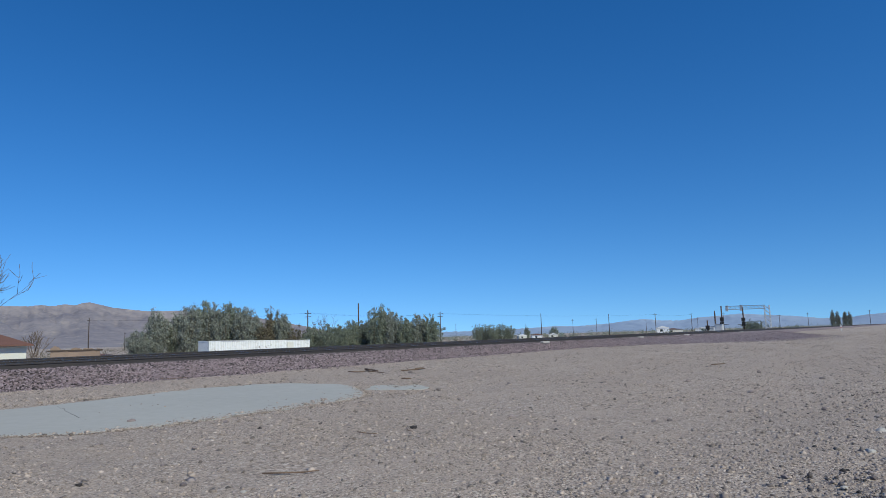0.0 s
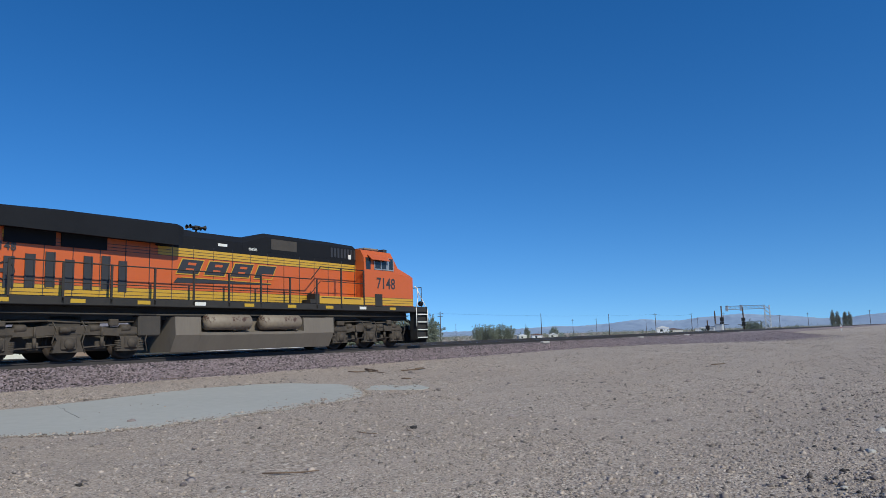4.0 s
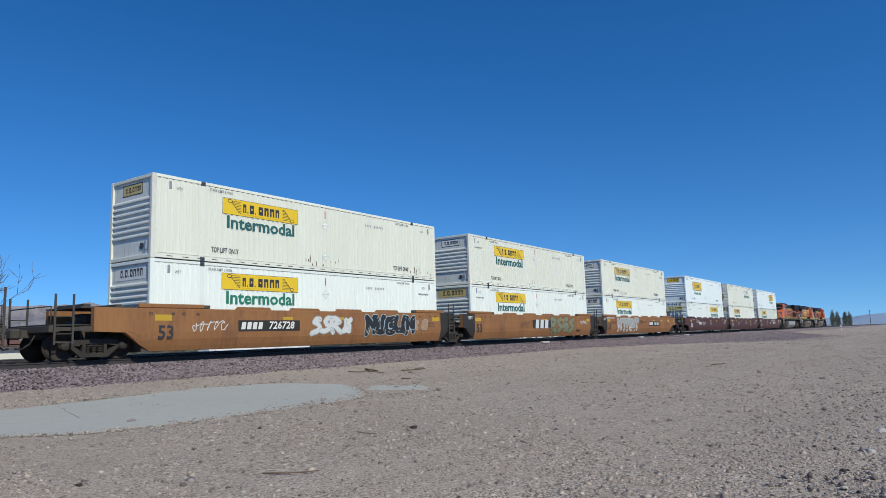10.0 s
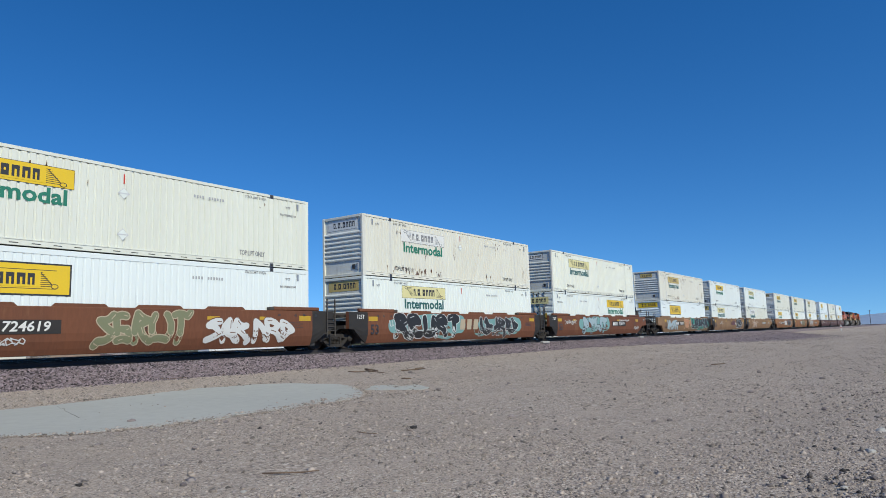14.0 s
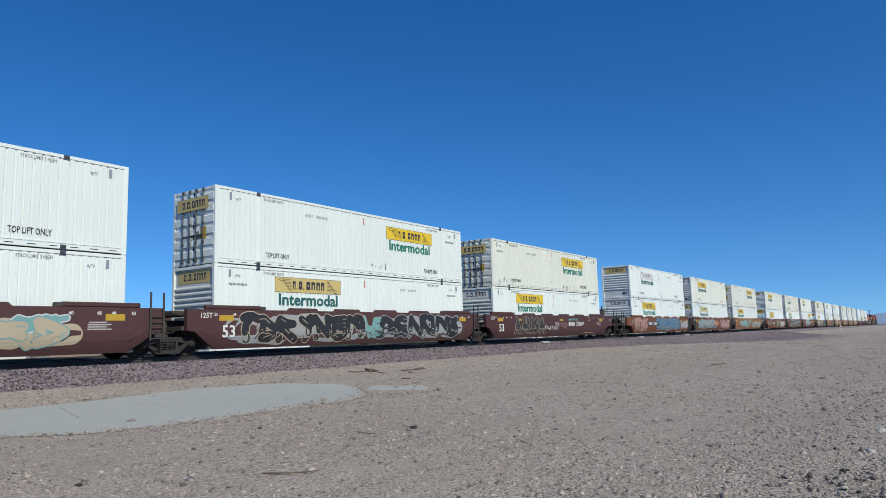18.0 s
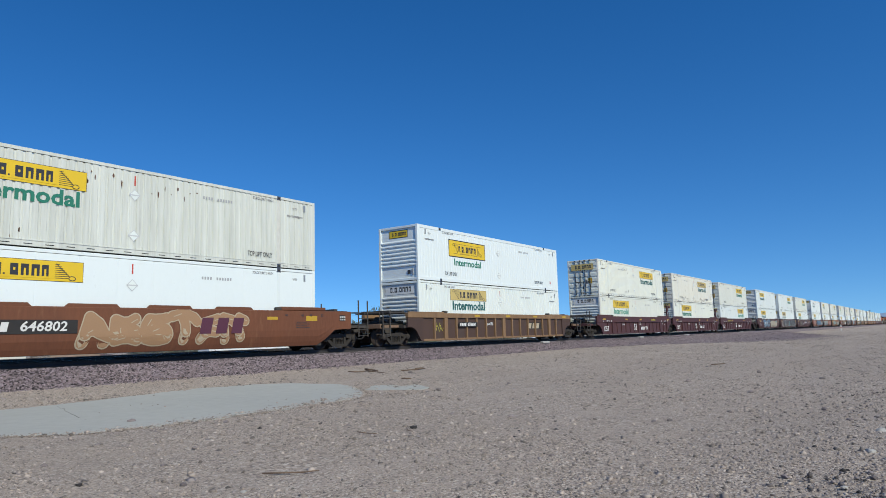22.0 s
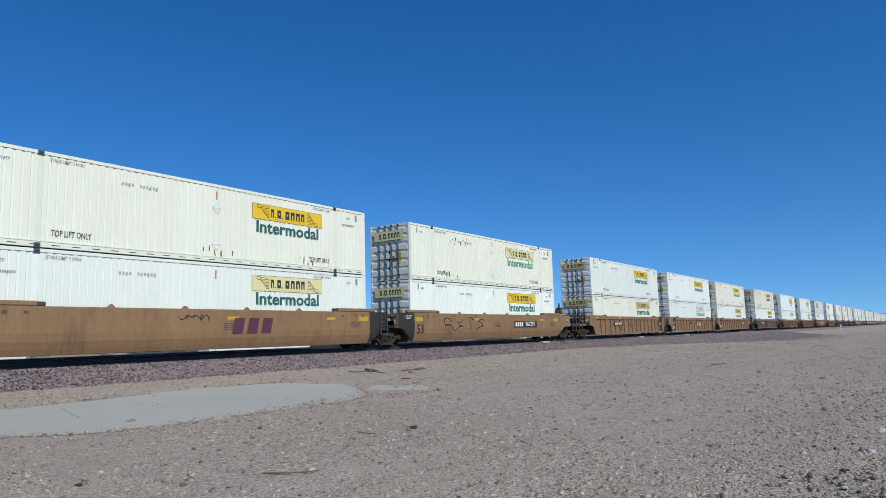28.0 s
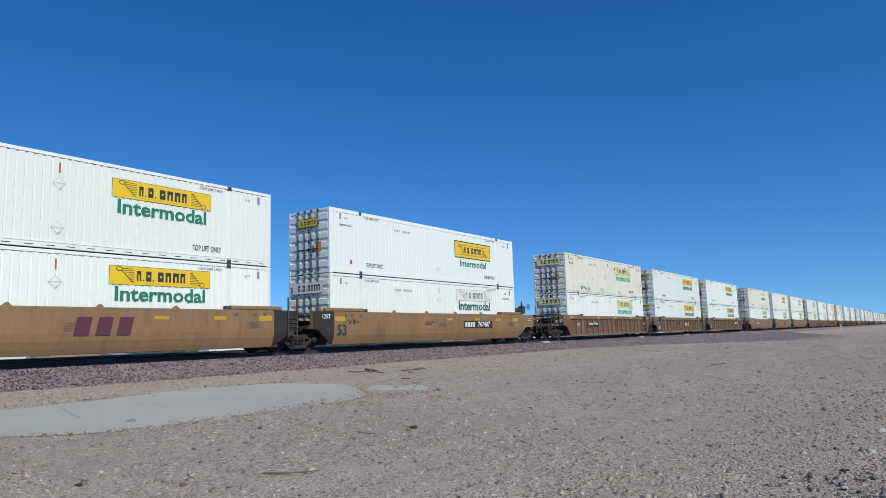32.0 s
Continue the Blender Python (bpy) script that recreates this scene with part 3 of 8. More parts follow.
def railway(name, centre, label, tie_span):
    """One track: two rails of true section, and timber ties."""
    tr = empty(name, label, "railway track", at=(0, centre, 0))
    tr["kind"] = "structure"
    z = RAIL_Z

    def rail():
        s = Shape()
        sec = [(-0.07, -0.172), (-0.07, -0.155), (-0.012, -0.125), (-0.010, -0.048), (-0.036, -0.034), (-0.036, -0.004), (-0.030, 0.0), (0.030, 0.0), (0.036, -0.004), (0.036, -0.034), (0.010, -0.048), (0.012, -0.125), (0.07, -0.155), (0.07, -0.172)]
        s.loft([[(x, a, z + b) for a, b in sec] for x in (-1100, -20, 0, 40, 100, 300, 1400)])
        n = len(sec)
        for i in range(len(s.f)):
            s.m[i] = 1 if i < 6 * n and i % n in (6,) else 0
        return s
    me = shared("rail", rail, [M_rail, M_railtop])
    for y in (-0.7525, 0.7525):
        part("rail", me, None, tr, at=(0, y, 0))
    tie = shared("tie", lambda: Shape().box(-0.115, 0.115, -1.3, 1.3, -0.11, 0.012, 0, 0.012), M_tie)
    for i in range(*tie_span):
        part("tie", tie, None, tr, at=Matrix.Translation((i * 0.6 + 0.02 * math.sin(i * 5), 0.02 * math.sin(i * 3.1), 0.925)))
    return tr


railway("near_track", TRACK_Y, "near railway track with dark rails on timber ties", (0, 180))
railway("middle_track", TRACK_Y + 4.3, "second railway track with dark rails", (0, 40))
railway("far_track", TRACK_Y + 9.0, "third railway track with dark rails", (0, 40))

# the poured slab, with a broken corner piece of its own
_s = Shape()
_out = [(3.2, 15.0), (3.0, 11.4), (4.6, 11.2), (5.4, 10.5), (6.7, 10.25), (9.1, 10.24), (10.7, 10.27), (11.7, 10.5), (12.3, 10.9), (12.9, 11.7), (13.6, 12.6), (13.75, 13.3), (13.3, 14.6), (12.5, 15.2), (10.8, 15.5), (9.2, 15.2), (7.0, 14.8), (5.0, 14.85)]
_edge = []
for (a, b), (c, d) in zip(_out, _out[1:] + _out[:1]):
    for k in range(8):
        u, v = a + (c - a) * k / 8, b + (d - b) * k / 8
        _edge.append((u + 0.16 * noise.noise((u * 2.3, v * 2.3, 0)) + 0.05 * noise.noise((u * 9, v * 9, 0)), v + 0.16 * noise.noise((u * 2.3, v * 2.3, 9)) + 0.05 * noise.noise((u * 9, v * 9, 4))))
_s.loft([[(u, v, ground_height(u, v) - 0.12) for u, v in _edge], [(u, v, ground_height(u, v) - 0.004) for u, v in _edge],
         [(u + 0.06 * (9 - u) / 5, v + 0.06 * (12.8 - v) / 3, ground_height(u, v) + 0.007) for u, v in _edge]])
tagged(part("concrete_slab", _s, M_concrete, None), "smooth pale grey concrete slab level with the gravel", "slab", kind="structure")
_s = Shape()
_edge = [(13.9 + 0.85 * math.cos(a) * (1 + 0.2 * math.sin(3 * a)) + 0.03 * math.sin(9 * a), 11.25 + 0.75 * math.sin(a) * (1 + 0.15 * math.cos(4 * a))) for a in np.arange(0, 6.28, 0.16)]
_s.loft([[(u, v, ground_height(u, v) - 0.1) for u, v in _edge], [(u, v, ground_height(u, v) + 0.006) for u, v in _edge]])
tagged(part("broken_slab", _s, M_concrete, None), "broken pale concrete patch half covered with gravel", "slab", kind="structure")


_crack = [(6.93 - 0.055 * i + 0.12 * noise.noise((i * 0.9, 1, 0)), 14.5 - 0.185 * i + 0.10 * noise.noise((i * 0.7, 5, 0))) for i in range(13)]
tagged(part("slab_crack", Shape().path([(u, v, ground_height(u, v) + 0.004) for u, v in _crack], 0.006, 5), M_black, None), "thin jagged crack in the concrete slab", "crack", kind="structure")


# ---- containers ----
CL, CW, CH = 16.154, 2.59, 2.896
HL, HW = CL / 2, CW / 2
FRONT = -HW                      # the side that faces the camera
POST = 6.10                      # lifting posts, forty feet apart


def corrugated(flat, fine):
    """One long side wall with its upright ribs, or with wide flat sheets."""
    s = Shape()
    z0, z1, y = 0.20, CH - 0.12, FRONT
    pitch, dip = (0.245, 0.030) if not fine else (0.245, 0.013)
    if flat:
        pitch, dip = 1.22, 0.004
    prof, x = [(-HL + 0.16, y + 0.008)], -HL + 0.24
    while x < HL - 0.3:
        w = 0.075 if not flat else 0.02
        prof += [(x, y + 0.008), (x + 0.022, y + 0.008 + dip), (x + w, y + 0.008 + dip), (x + w + 0.022, y + 0.008)]
        x += pitch
    prof.append((HL - 0.16, y + 0.008))
    a = [(u, v, z0) for u, v in prof] + [(u, v, z1) for u, v in prof]
    n = len(prof)
    s.add(a, [(i, i + 1, n + i + 1, n + i) for i in range(n - 1)])
    s.add([(-HL + 0.16, y + 0.06, z0), (HL - 0.16, y + 0.06, z0), (HL - 0.16, y + 0.06, z1), (-HL + 0.16, y + 0.06, z1)], [(0, 3, 2, 1)])
    return s


def bottom_rail(old):
    s = Shape().box(-HL + 0.16, HL - 0.16, FRONT - 0.004, FRONT + 0.07, 0.035, 0.21, 0, 0.008)
    if old:
        s.box(-HL + 0.2, HL - 0.2, FRONT - 0.020, FRONT + 0.01, 0.20, 0.225, 0)
        for i in range(26):
            x = -7.5 + i * 0.6
            s.box(x, x + 0.24, FRONT - 0.007, FRONT + 0.02, 0.095, 0.120, 1)
    return s


def flip(build, *a):
    def made():
        s = build(*a)
        s.v = [(x, -y, z) for x, y, z in s.v]
        return s
    return made


def front_wall():
    """The closed end: one sheet with pressed horizontal ribs."""
    s = Shape()
    x = -HL + 0.045
    prof = [(x + 0.022, 0.14), (x + 0.022, 0.70)]
    for i in range(7):
        z = 0.78 + i * 0.205
        prof += [(x + 0.022, z), (x - 0.035, z + 0.008), (x - 0.035, z + 0.06), (x + 0.022, z + 0.13)]
    prof += [(x + 0.022, CH - 0.12)]
    ring = prof + [(x + 0.06, CH - 0.12), (x + 0.06, 0.14)]
    return s.prism(ring, -HW + 0.13, HW - 0.13, "y")


def door(side):
    """One leaf of the door end, one sheet with pressed panels."""
    s = Shape()
    a, b = (0.02, HW - 0.10) if side > 0 else (-HW + 0.10, -0.02)
    x = -HL
    prof = [(x + 0.022, 0.16)]
    for i in range(6):
        z = 0.26 + i * 0.42
        prof += [(x + 0.022, z), (x - 0.010, z + 0.03), (x - 0.010, z + 0.27), (x + 0.022, z + 0.30)]
    prof += [(x + 0.022, CH - 0.13)]
    ring = prof + [(x + 0.06, CH - 0.13), (x + 0.06, 0.16)]
    return s.prism(ring, a, b, "y")


M_rustchip = surface("dark_chipped_rust", (0.075, 0.035, 0.024), (0.14, 0.065, 0.04), big=3, small=20, rough=0.85, bump=0.1)
M_rustrun = surface("brown_rust_run", (0.26, 0.17, 0.11), (0.36, 0.27, 0.19), big=3, small=20, rough=0.85, bump=0.02)
M_rod = plain("grimy_lock_rod_steel", (0.10, 0.105, 0.105), 0.55)


def lock_rod(y):
    s = Shape().tube((-HL - 0.035, y, 0.10), (-HL - 0.035, y, CH - 0.06), 0.024, 6)
    for z in (0.14, 0.8, 1.5, 2.2, CH - 0.12):
        s.box(-HL - 0.06, -HL, y - 0.055, y + 0.055, z, z + 0.09, 0)
    s.box(-HL - 0.055, -HL - 0.035, y - 0.03, y + 0.34 * (1 if y < 0 else -1), 1.08, 1.13, 1)
    return s


def emblem(heavy):
    """The sign: a film with a thin or a heavy black border, bars for its name and a striped scroll at each end."""
    s = Shape()
    w, h, b = (1.85, 0.305, 0.014) if not heavy else (1.875, 0.475, 0.05)
    k = 1.0 if not heavy else 0.92
    s.plate([(-w, -h), (w, -h), (w, h), (-w, h)], 0.0, 1)
    s.plate([(-w + b, -h + b), (w - b, -h + b), (w - b, h - b), (-w + b, h - b)], -0.003, 0)
    for e in (-1, 1):
        for i in range(8):
            z = 0.21 - i * 0.058
            o = (1.50 - i * 0.05) * k
            u0, u1 = (-o, -1.02 * k) if e < 0 else (1.02 * k, o)
            zz = z if e < 0 else -z
            s.plate([(u0, zz), (u1, zz), (u1, zz + 0.016), (u0, zz + 0.016)], -0.006, 1)
        ring = [(e * 1.52 * k + 0.11 * math.cos(q), e * -0.20 + 0.075 * math.sin(q)) for q in np.arange(0, 6.28, 0.4)]
        s.plate(ring, -0.008, 1)
        s.plate([(e * 1.52 * k + 0.085 * math.cos(q), e * -0.20 + 0.052 * math.sin(q)) for q in np.arange(0, 6.28, 0.4)], -0.0095, 0)
        p, q = (e * 1.44 * k, e * -0.15), (e * 1.05 * k, e * 0.22)
        s.plate([(p[0] - 0.014, p[1]), (p[0] + 0.014, p[1]), (q[0] + 0.014, q[1]), (q[0] - 0.014, q[1])], -0.009, 1)
    if heavy:
        for z in (0.26, -0.28):
            s.plate([(-1.45, z), (1.45, z), (1.45, z + 0.016), (-1.45, z + 0.016)], -0.006, 1)
    s.plate([(-1.0, -0.225), (1.0, -0.225), (1.0, 0.225), (-1.0, 0.225)], -0.011, 0)
    x = -0.93
    for wd, gap in ((0.15, 0.05), (0.05, 0.07), (0.19, 0.05), (0.05, 0.13), (0.21, 0.07), (0.21, 0.07), (0.22, 0.06), (0.19, 0.04)):
        z1 = 0.165 if wd > 0.06 else -0.115
        s.plate([(x, -0.165), (x + wd, -0.165), (x + wd, z1), (x, z1)], -0.013, 1)
        if wd > 0.06:
            lo = -0.165 if x < -0.7 or x > 0.0 else -0.03
            s.plate([(x + wd * 0.36, lo), (x + wd * 0.64, lo), (x + wd * 0.64, 0.045), (x + wd * 0.36, 0.045)], -0.015, 0)
        x += wd + gap
    return s


def bars(rows, pitch=0.045):
    """Small writing that cannot be read, as rows of short bars: (x, z, width, height)."""
    s = Shape()
    for x, z, w, h in rows:
        u = x
        while u < x + w:
            s.plate([(u, z), (u + pitch * 0.62, z), (u + pitch * 0.62, z + h), (u, z + h)], 0.0)
            u += pitch
    return s


def diamond(r=0.20):
    s = Shape().plate([(-r, 0), (0, -r), (r, 0), (0, r)], 0.0, 1)
    s.plate([(-r * 0.86, 0), (0, -r * 0.86), (r * 0.86, 0), (0, r * 0.86)], -0.003, 0)
    s.plate([(-r * 0.95, -0.02), (r * 0.95, -0.02), (r * 0.95, 0.02), (-r * 0.95, 0.02)], -0.005, 1)
    return s


def rust_chips(seed, rough):
    """Chipped paint that has rusted: ragged spots and short runs, crowded along the lower and the upper edge."""
    rnd = random.Random(seed)
    s = Shape()
    for c in range(rough):
        x0, low = rnd.uniform(-HL + 0.6, HL - 1.5), rnd.random() < 0.7
        for i in range(rnd.randint(2, 9)):
            x = x0 + i * 0.245 * rnd.choice((0.5, 1, 1)) + rnd.uniform(-0.03, 0.03)
            if x > HL - 0.25:
                break
            z = rnd.uniform(0.26, 0.55) if low else rnd.uniform(CH - 0.75, CH - 0.35)
            w, h = rnd.uniform(0.015, 0.05), rnd.uniform(0.03, 0.20) * (1 if low else 0.7)
            pts = [(x + w * math.cos(a) * rnd.uniform(0.5, 1.1), z + h * math.sin(a) * rnd.uniform(0.5, 1.1)) for a in np.arange(0, 6.2, 0.78)]
            s.plate(pts, FRONT + 0.0055)
            if rough > 8 and rnd.random() < 0.5:      # a thin run below the spot
                d = min(rnd.uniform(0.15, 0.6), z - 0.22)
                if d > 0.05:
                    s.plate([(x - 0.004, z - d), (x + 0.006, z - d), (x + 0.014, z), (x - 0.012, z)], FRONT + 0.0062, 1)
    if rough > 8:
        for i in range(7):
            x, z, d = HL - 0.35 - 0.12 * i * rnd.uniform(0.8, 1.2), rnd.uniform(0.9, 1.4), rnd.uniform(0.4, 1.0)
            s.plate([(x - 0.005, z - d), (x + 0.005, z - d), (x + 0.012, z), (x - 0.010, z)], FRONT + 0.0066, 1)
    return s


DESCRIBE = {"w": "white", "n": "bright new white", "c": "aged cream-white", "r": "rust-stained cream-white", "s": "grey-streaked white", "p": "smooth flat-sided white"}
SIGNS = {"Y": "bright yellow sign", "G": "faded gold sign", "P": "pale faded yellow sign", "W": "bleached white sign", "K": "black-framed yellow sign"}


def container(finish, end, sign, word, upper, seed):
    """A 53-foot container. end: D, its doors face the rear of the train; F, its closed wall does."""
    rnd = random.Random(seed)
    paint, fine, flat = PAINT[finish], finish in "n", finish == "p"
    c = empty("container", "%s corrugated shipping container with a %s" % (DESCRIBE[finish], SIGNS[sign]) if not flat else "%s shipping container with a %s" % (DESCRIBE[finish], SIGNS[sign]),
              "container", "upper row of stacked containers" if upper else "lower row of stacked containers")
    turn = Matrix.Identity(4)
    back = pose(0, 0, 0, 0, 0, 180)
    key = finish
    side = shared(("side", key), lambda: corrugated(flat, fine), paint)
    part("side_wall", side, None, c)
    part("side_wall", side, None, c, at=back)
    br = shared(("bottom_rail", key), lambda: bottom_rail(finish in "wcrs"), [paint, M_slot])
    part("bottom_rail", br, None, c)
    part("bottom_rail", br, None, c, at=back)
    tr = shared(("top_rail", key), lambda: Shape().box(-HL + 0.16, HL - 0.16, FRONT - 0.006, FRONT + 0.07, CH - (0.17 if fine else 0.11), CH - 0.004, 0, 0.008), paint)
    part("top_rail", tr, None, c)
    part("top_rail", tr, None, c, at=back)
    po = shared(("corner_post", key), lambda: Shape().box(HL - 0.17, HL, -HW, -HW + 0.14, 0, CH, 0, 0.015), paint)
    part("corner_post", po, None, c)
    part("corner_post", po, None, c, at=back)
    po = shared(("corner_post2", key), lambda: Shape().box(-HL, -HL + 0.17, -HW, -HW + 0.14, 0, CH, 0, 0.015), M_stained if finish in "crs" else paint)
    part("corner_post", po, None, c)
    part("corner_post", po, None, c, at=back)
    lp = shared(("lifting_post", key), lambda: Shape().box(-0.085, 0.085, FRONT - 0.004, FRONT + 0.06, 0.21, CH - 0.13, 0, 0.01), M_stained if finish in "rs" else paint)
    ca = shared("casting", lambda: Shape().box(-0.10, 0.10, FRONT - 0.012, FRONT + 0.14, -0.085, 0.085, 0, 0.015).box(-0.045, 0.045, FRONT - 0.016, FRONT, -0.04, 0.03, 1), [M_blue, M_slot])
    for x in (-POST, POST):
        for m in (turn, back):
            part("lifting_post", lp, None, c, at=m @ Matrix.Translation((x, 0, 0)))
            part("corner_casting", ca, None, c, "dark blue steel casting", at=m @ Matrix.Translation((x, 0, CH - 0.085)))
            part("corner_casting", ca, None, c, "dark blue steel casting", at=m @ Matrix.Translation((x, 0, 0.087)))
    part("roof", shared(("roof", key), lambda: Shape().box(-HL + 0.05, HL - 0.05, -HW + 0.07, HW - 0.07, CH - 0.06, CH - 0.02), paint), None, c)
    part("floor", shared("floor", lambda: Shape().box(-HL + 0.05, HL - 0.05, -HW + 0.07, HW - 0.07, 0.05, 0.14), M_black), None, c)
    for dz, h in ((CH - 0.13, 0.12), (0.02, 0.13)):
        hb = shared(("end_beam", key, h), lambda h=h: Shape().box(-HL + 0.004, -HL + 0.10, -HW + 0.14, HW - 0.14, 0, h, 0, 0.01), paint)
        part("end_beam", hb, None, c, at=(0, 0, dz))
        part("end_beam", hb, None, c, at=pose(0, 0, dz, 0, 0, 180))
    fw, dw = (turn, back) if end == "F" else (back, turn)
    part("front_wall", shared(("front_wall", fine), front_wall, paint if fine else M_grimy), None, c, at=fw)
    if end == "F":
        part("label_plate", shared("label_plate", lambda: Shape().box(-HL + 0.03, -HL + 0.07, -0.75, -0.58, 0.36, 0.56, 0, 0.01), M_ink), None, c)
        part("document_box", shared("document_box", lambda: Shape().box(-HL + 0.01, -HL + 0.07, -0.98, -0.85, 0.30, 0.62, 0, 0.02), M_galv), None, c)
    for k in (-1, 1):
        d = part("door", shared(("door", key, k), lambda k=k: door(k), paint), None, c, at=dw)
        for y in (0.20, 0.62):
            part("lock_rod", shared(("lock_rod", y * k), lambda y=y, k=k: lock_rod(y * k), [M_rod, M_ink]), None, d, "galvanised lock rod")
    part("door_seal", shared("door_seal", lambda: Shape().box(-HL + 0.012, -HL + 0.03, -0.03, 0.03, 0.14, CH - 0.12).box(-HL + 0.012, -HL + 0.03, -HW + 0.075, -HW + 0.105, 0.14, CH - 0.12).box(-HL + 0.012, -HL + 0.03, HW - 0.105, HW - 0.075, 0.14, CH - 0.12), M_rubber), None, c, "black rubber seal", at=dw)
    film = SIGN[sign]
    if end == "F" and sign != "K":      # the small end signs have bleached more than the side signs
        film = (M_nosign, M_nosign, M_gold)[seed % 3]
    elif end == "D" and sign in "YG":
        # door signs: faded film, its duller colour also standing in for the doors' shade
        film = M_gold if finish in "cr" or seed % 2 else M_paleyellow
    ends = ((-0.60, 0.13, 1), (-0.42, 0.04, 0), (-0.32, 0.16, 1), (-0.11, 0.04, 0), (0.0, 0.15, 1), (0.20, 0.15, 1), (0.40, 0.16, 1), (0.61, 0.14, 1))

    def end_board(half, tall, edge, k):
        """A board with a thin rim and a row of dark upright bars."""
        b = Shape().box(-0.003, 0.0, -half, half, -tall, tall, 1).box(-0.005, 0.0, -half + edge, half - edge, -tall + edge, tall - edge, 0)
        for y, w, full in ends:
            b.box(-0.007, 0.0, -(y + w) * k, -y * k, -0.13 * k, (0.13 if full else -0.08) * k, 1)
            if full:
                b.box(-0.009, 0.0, -(y + w * 0.66) * k, -(y + w * 0.34) * k, -0.13 * k if y > 0 else -0.07 * k, 0.05 * k, 0)
        return b
    es = shared(("end_sign", film.name), lambda: end_board(0.95, 0.24, 0.004, 1.0), [film, M_ink])
    small = shared(("small_sign", film.name), lambda: end_board(0.62, 0.20, 0.03, 0.68), [film, M_ink])
    if end == "F":
        part("end_sign", small if (seed % 2 and sign != "W") else es, None, c, at=(-HL + 0.062, 0.0, 2.48))
    else:
        part("end_sign", es if sign != "K" else small, None, c, at=(-HL - 0.062, 0.0, 2.30))
        part("sticker", shared("sticker", lambda: Shape().box(-0.004, 0, -0.16, 0.16, -0.22, 0.22), M_yel_dec), None, c, "yellow sticker", at=(-HL - 0.014, -0.62, 1.18))
        part("sticker", shared("sticker2", lambda: Shape().box(-0.004, 0, -0.10, 0.10, -0.15, 0.15), M_grey_ink), None, c, "grey sticker", at=(-HL - 0.014, -0.28, 1.10))
    film = SIGN[sign]
    chips = {"r": 11, "c": 1 + seed % 3, "w": (seed % 5) // 3, "s": 4}.get(finish, 0)
    if chips:
        tagged(part("rust_stain", rust_chips(seed, chips), [M_rustchip, M_rustrun], c, "dark rusty paint chips"), kind="stuff")
    # painted signs and markings on the long side
    y = FRONT + 0.003
    heavy = sign == "K"
    lx = -3.42 if end == "F" else 3.46
    low = 0.10 if not upper else 0.0
    part("sign_panel", shared(("emblem", film.name, heavy), lambda: emblem(heavy), [film, M_ink if sign != "W" else M_grey_ink]), None, c, SIGNS[sign], at=(lx, y, 2.16 + low if not heavy else 1.90 + low))
    if word:
        ink = {"g": M_green, "t": M_teal, "f": M_pale_green}[word]
        me = lettering("Intermodal", ink, 0.45, 0.018, 1.0, 0.0, 3.30) if not heavy else lettering("Intermodal", ink, 0.36, 0.011, 1.0, 0.0, 2.75)
        part("lettering", me, None, c, "green painted word", at=(lx, y - 0.002, 1.55 + low if not heavy else 1.13 + low))
    for x in (-5.13, 5.17):
        if upper:
            part("lettering", lettering("TOP LIFT ONLY", M_ink if rnd.random() < 0.8 else M_grey_ink, 0.185, 0.004, 1.0, 0.0, 1.2), None, c, "black stencilled words", at=(x, y - 0.001, 0.47))
        part("lettering", lettering("STACK LIMIT 3 HIGH", M_grey_ink, 0.10, 0.002, 1.0, 0.0, 1.0), None, c, "grey stencilled words", at=(x - 0.2 if x < 0 else x + 0.15, y - 0.001, CH - 0.24))
    for x in (-POST - 0.95, POST + 0.85):
        part("lettering", lettering("WTP", M_grey_ink, 0.10, 0.002, 0.8), None, c, "grey stencilled letters", at=(x, y - 0.001, CH - 0.42))
        if rnd.random() < 0.45:
            part("marking", shared("pin_note", lambda: bars([(-0.4, -0.30, 0.8, 0.08)], 0.06), M_grey_ink), None, c, "worn stencilled note", at=(x, y - 0.001, CH - 0.46))
        part("vent", shared("vent", lambda: Shape().box(-0.05, 0.05, -0.012, 0.01, -0.14, 0.14, 0, 0.006), M_galv), None, c, at=(x * 1.075 if x > 0 else x * 1.05, y, CH - 0.33))
    nx = -POST + 3.1 if end == "D" else POST - 2.9
    part("marking", shared("owner_bars", lambda: bars([(-0.62, 0, 0.45, 0.10)], 0.115), M_faint), None, c, "worn owner's code", at=(nx, y - 0.001, CH - 0.62))
    part("marking", shared("serial", lambda: bars([(0.0, 0, 0.62, 0.10)], 0.115), M_faint), None, c, "worn serial number", at=(nx, y - 0.001, CH - 0.62))
    if not fine:
        part("marking", shared("red_dash", lambda: Shape().plate([(-0.025, -0.16), (0.025, -0.16), (0.025, 0.16), (-0.025, 0.16)], 0.0), M_red), None, c, "red paint dash", at=(0.0, y - 0.001, CH - 0.42))
    dm = shared(("diamond", rnd.random() < 0.12), diamond, [M_white, M_edge])
    for z in ((2.0, 0.66) if upper else (1.95,)):
        if rnd.random() < 0.8:
            part("placard_holder", dm, None, c, "pale diamond placard holder", at=(0.0, y - 0.003, z))
    if finish in "n" and upper:
        part("marking", shared("red_square", lambda: Shape().plate([(-0.06, -0.09), (0.06, -0.09), (0.06, 0.09), (-0.06, 0.09)], 0.0), M_red), None, c, "red square", at=(-HL + 1.35, y - 0.001, 0.55) if end == "D" else (HL - 1.2, y - 0.001, 0.55))
    return c


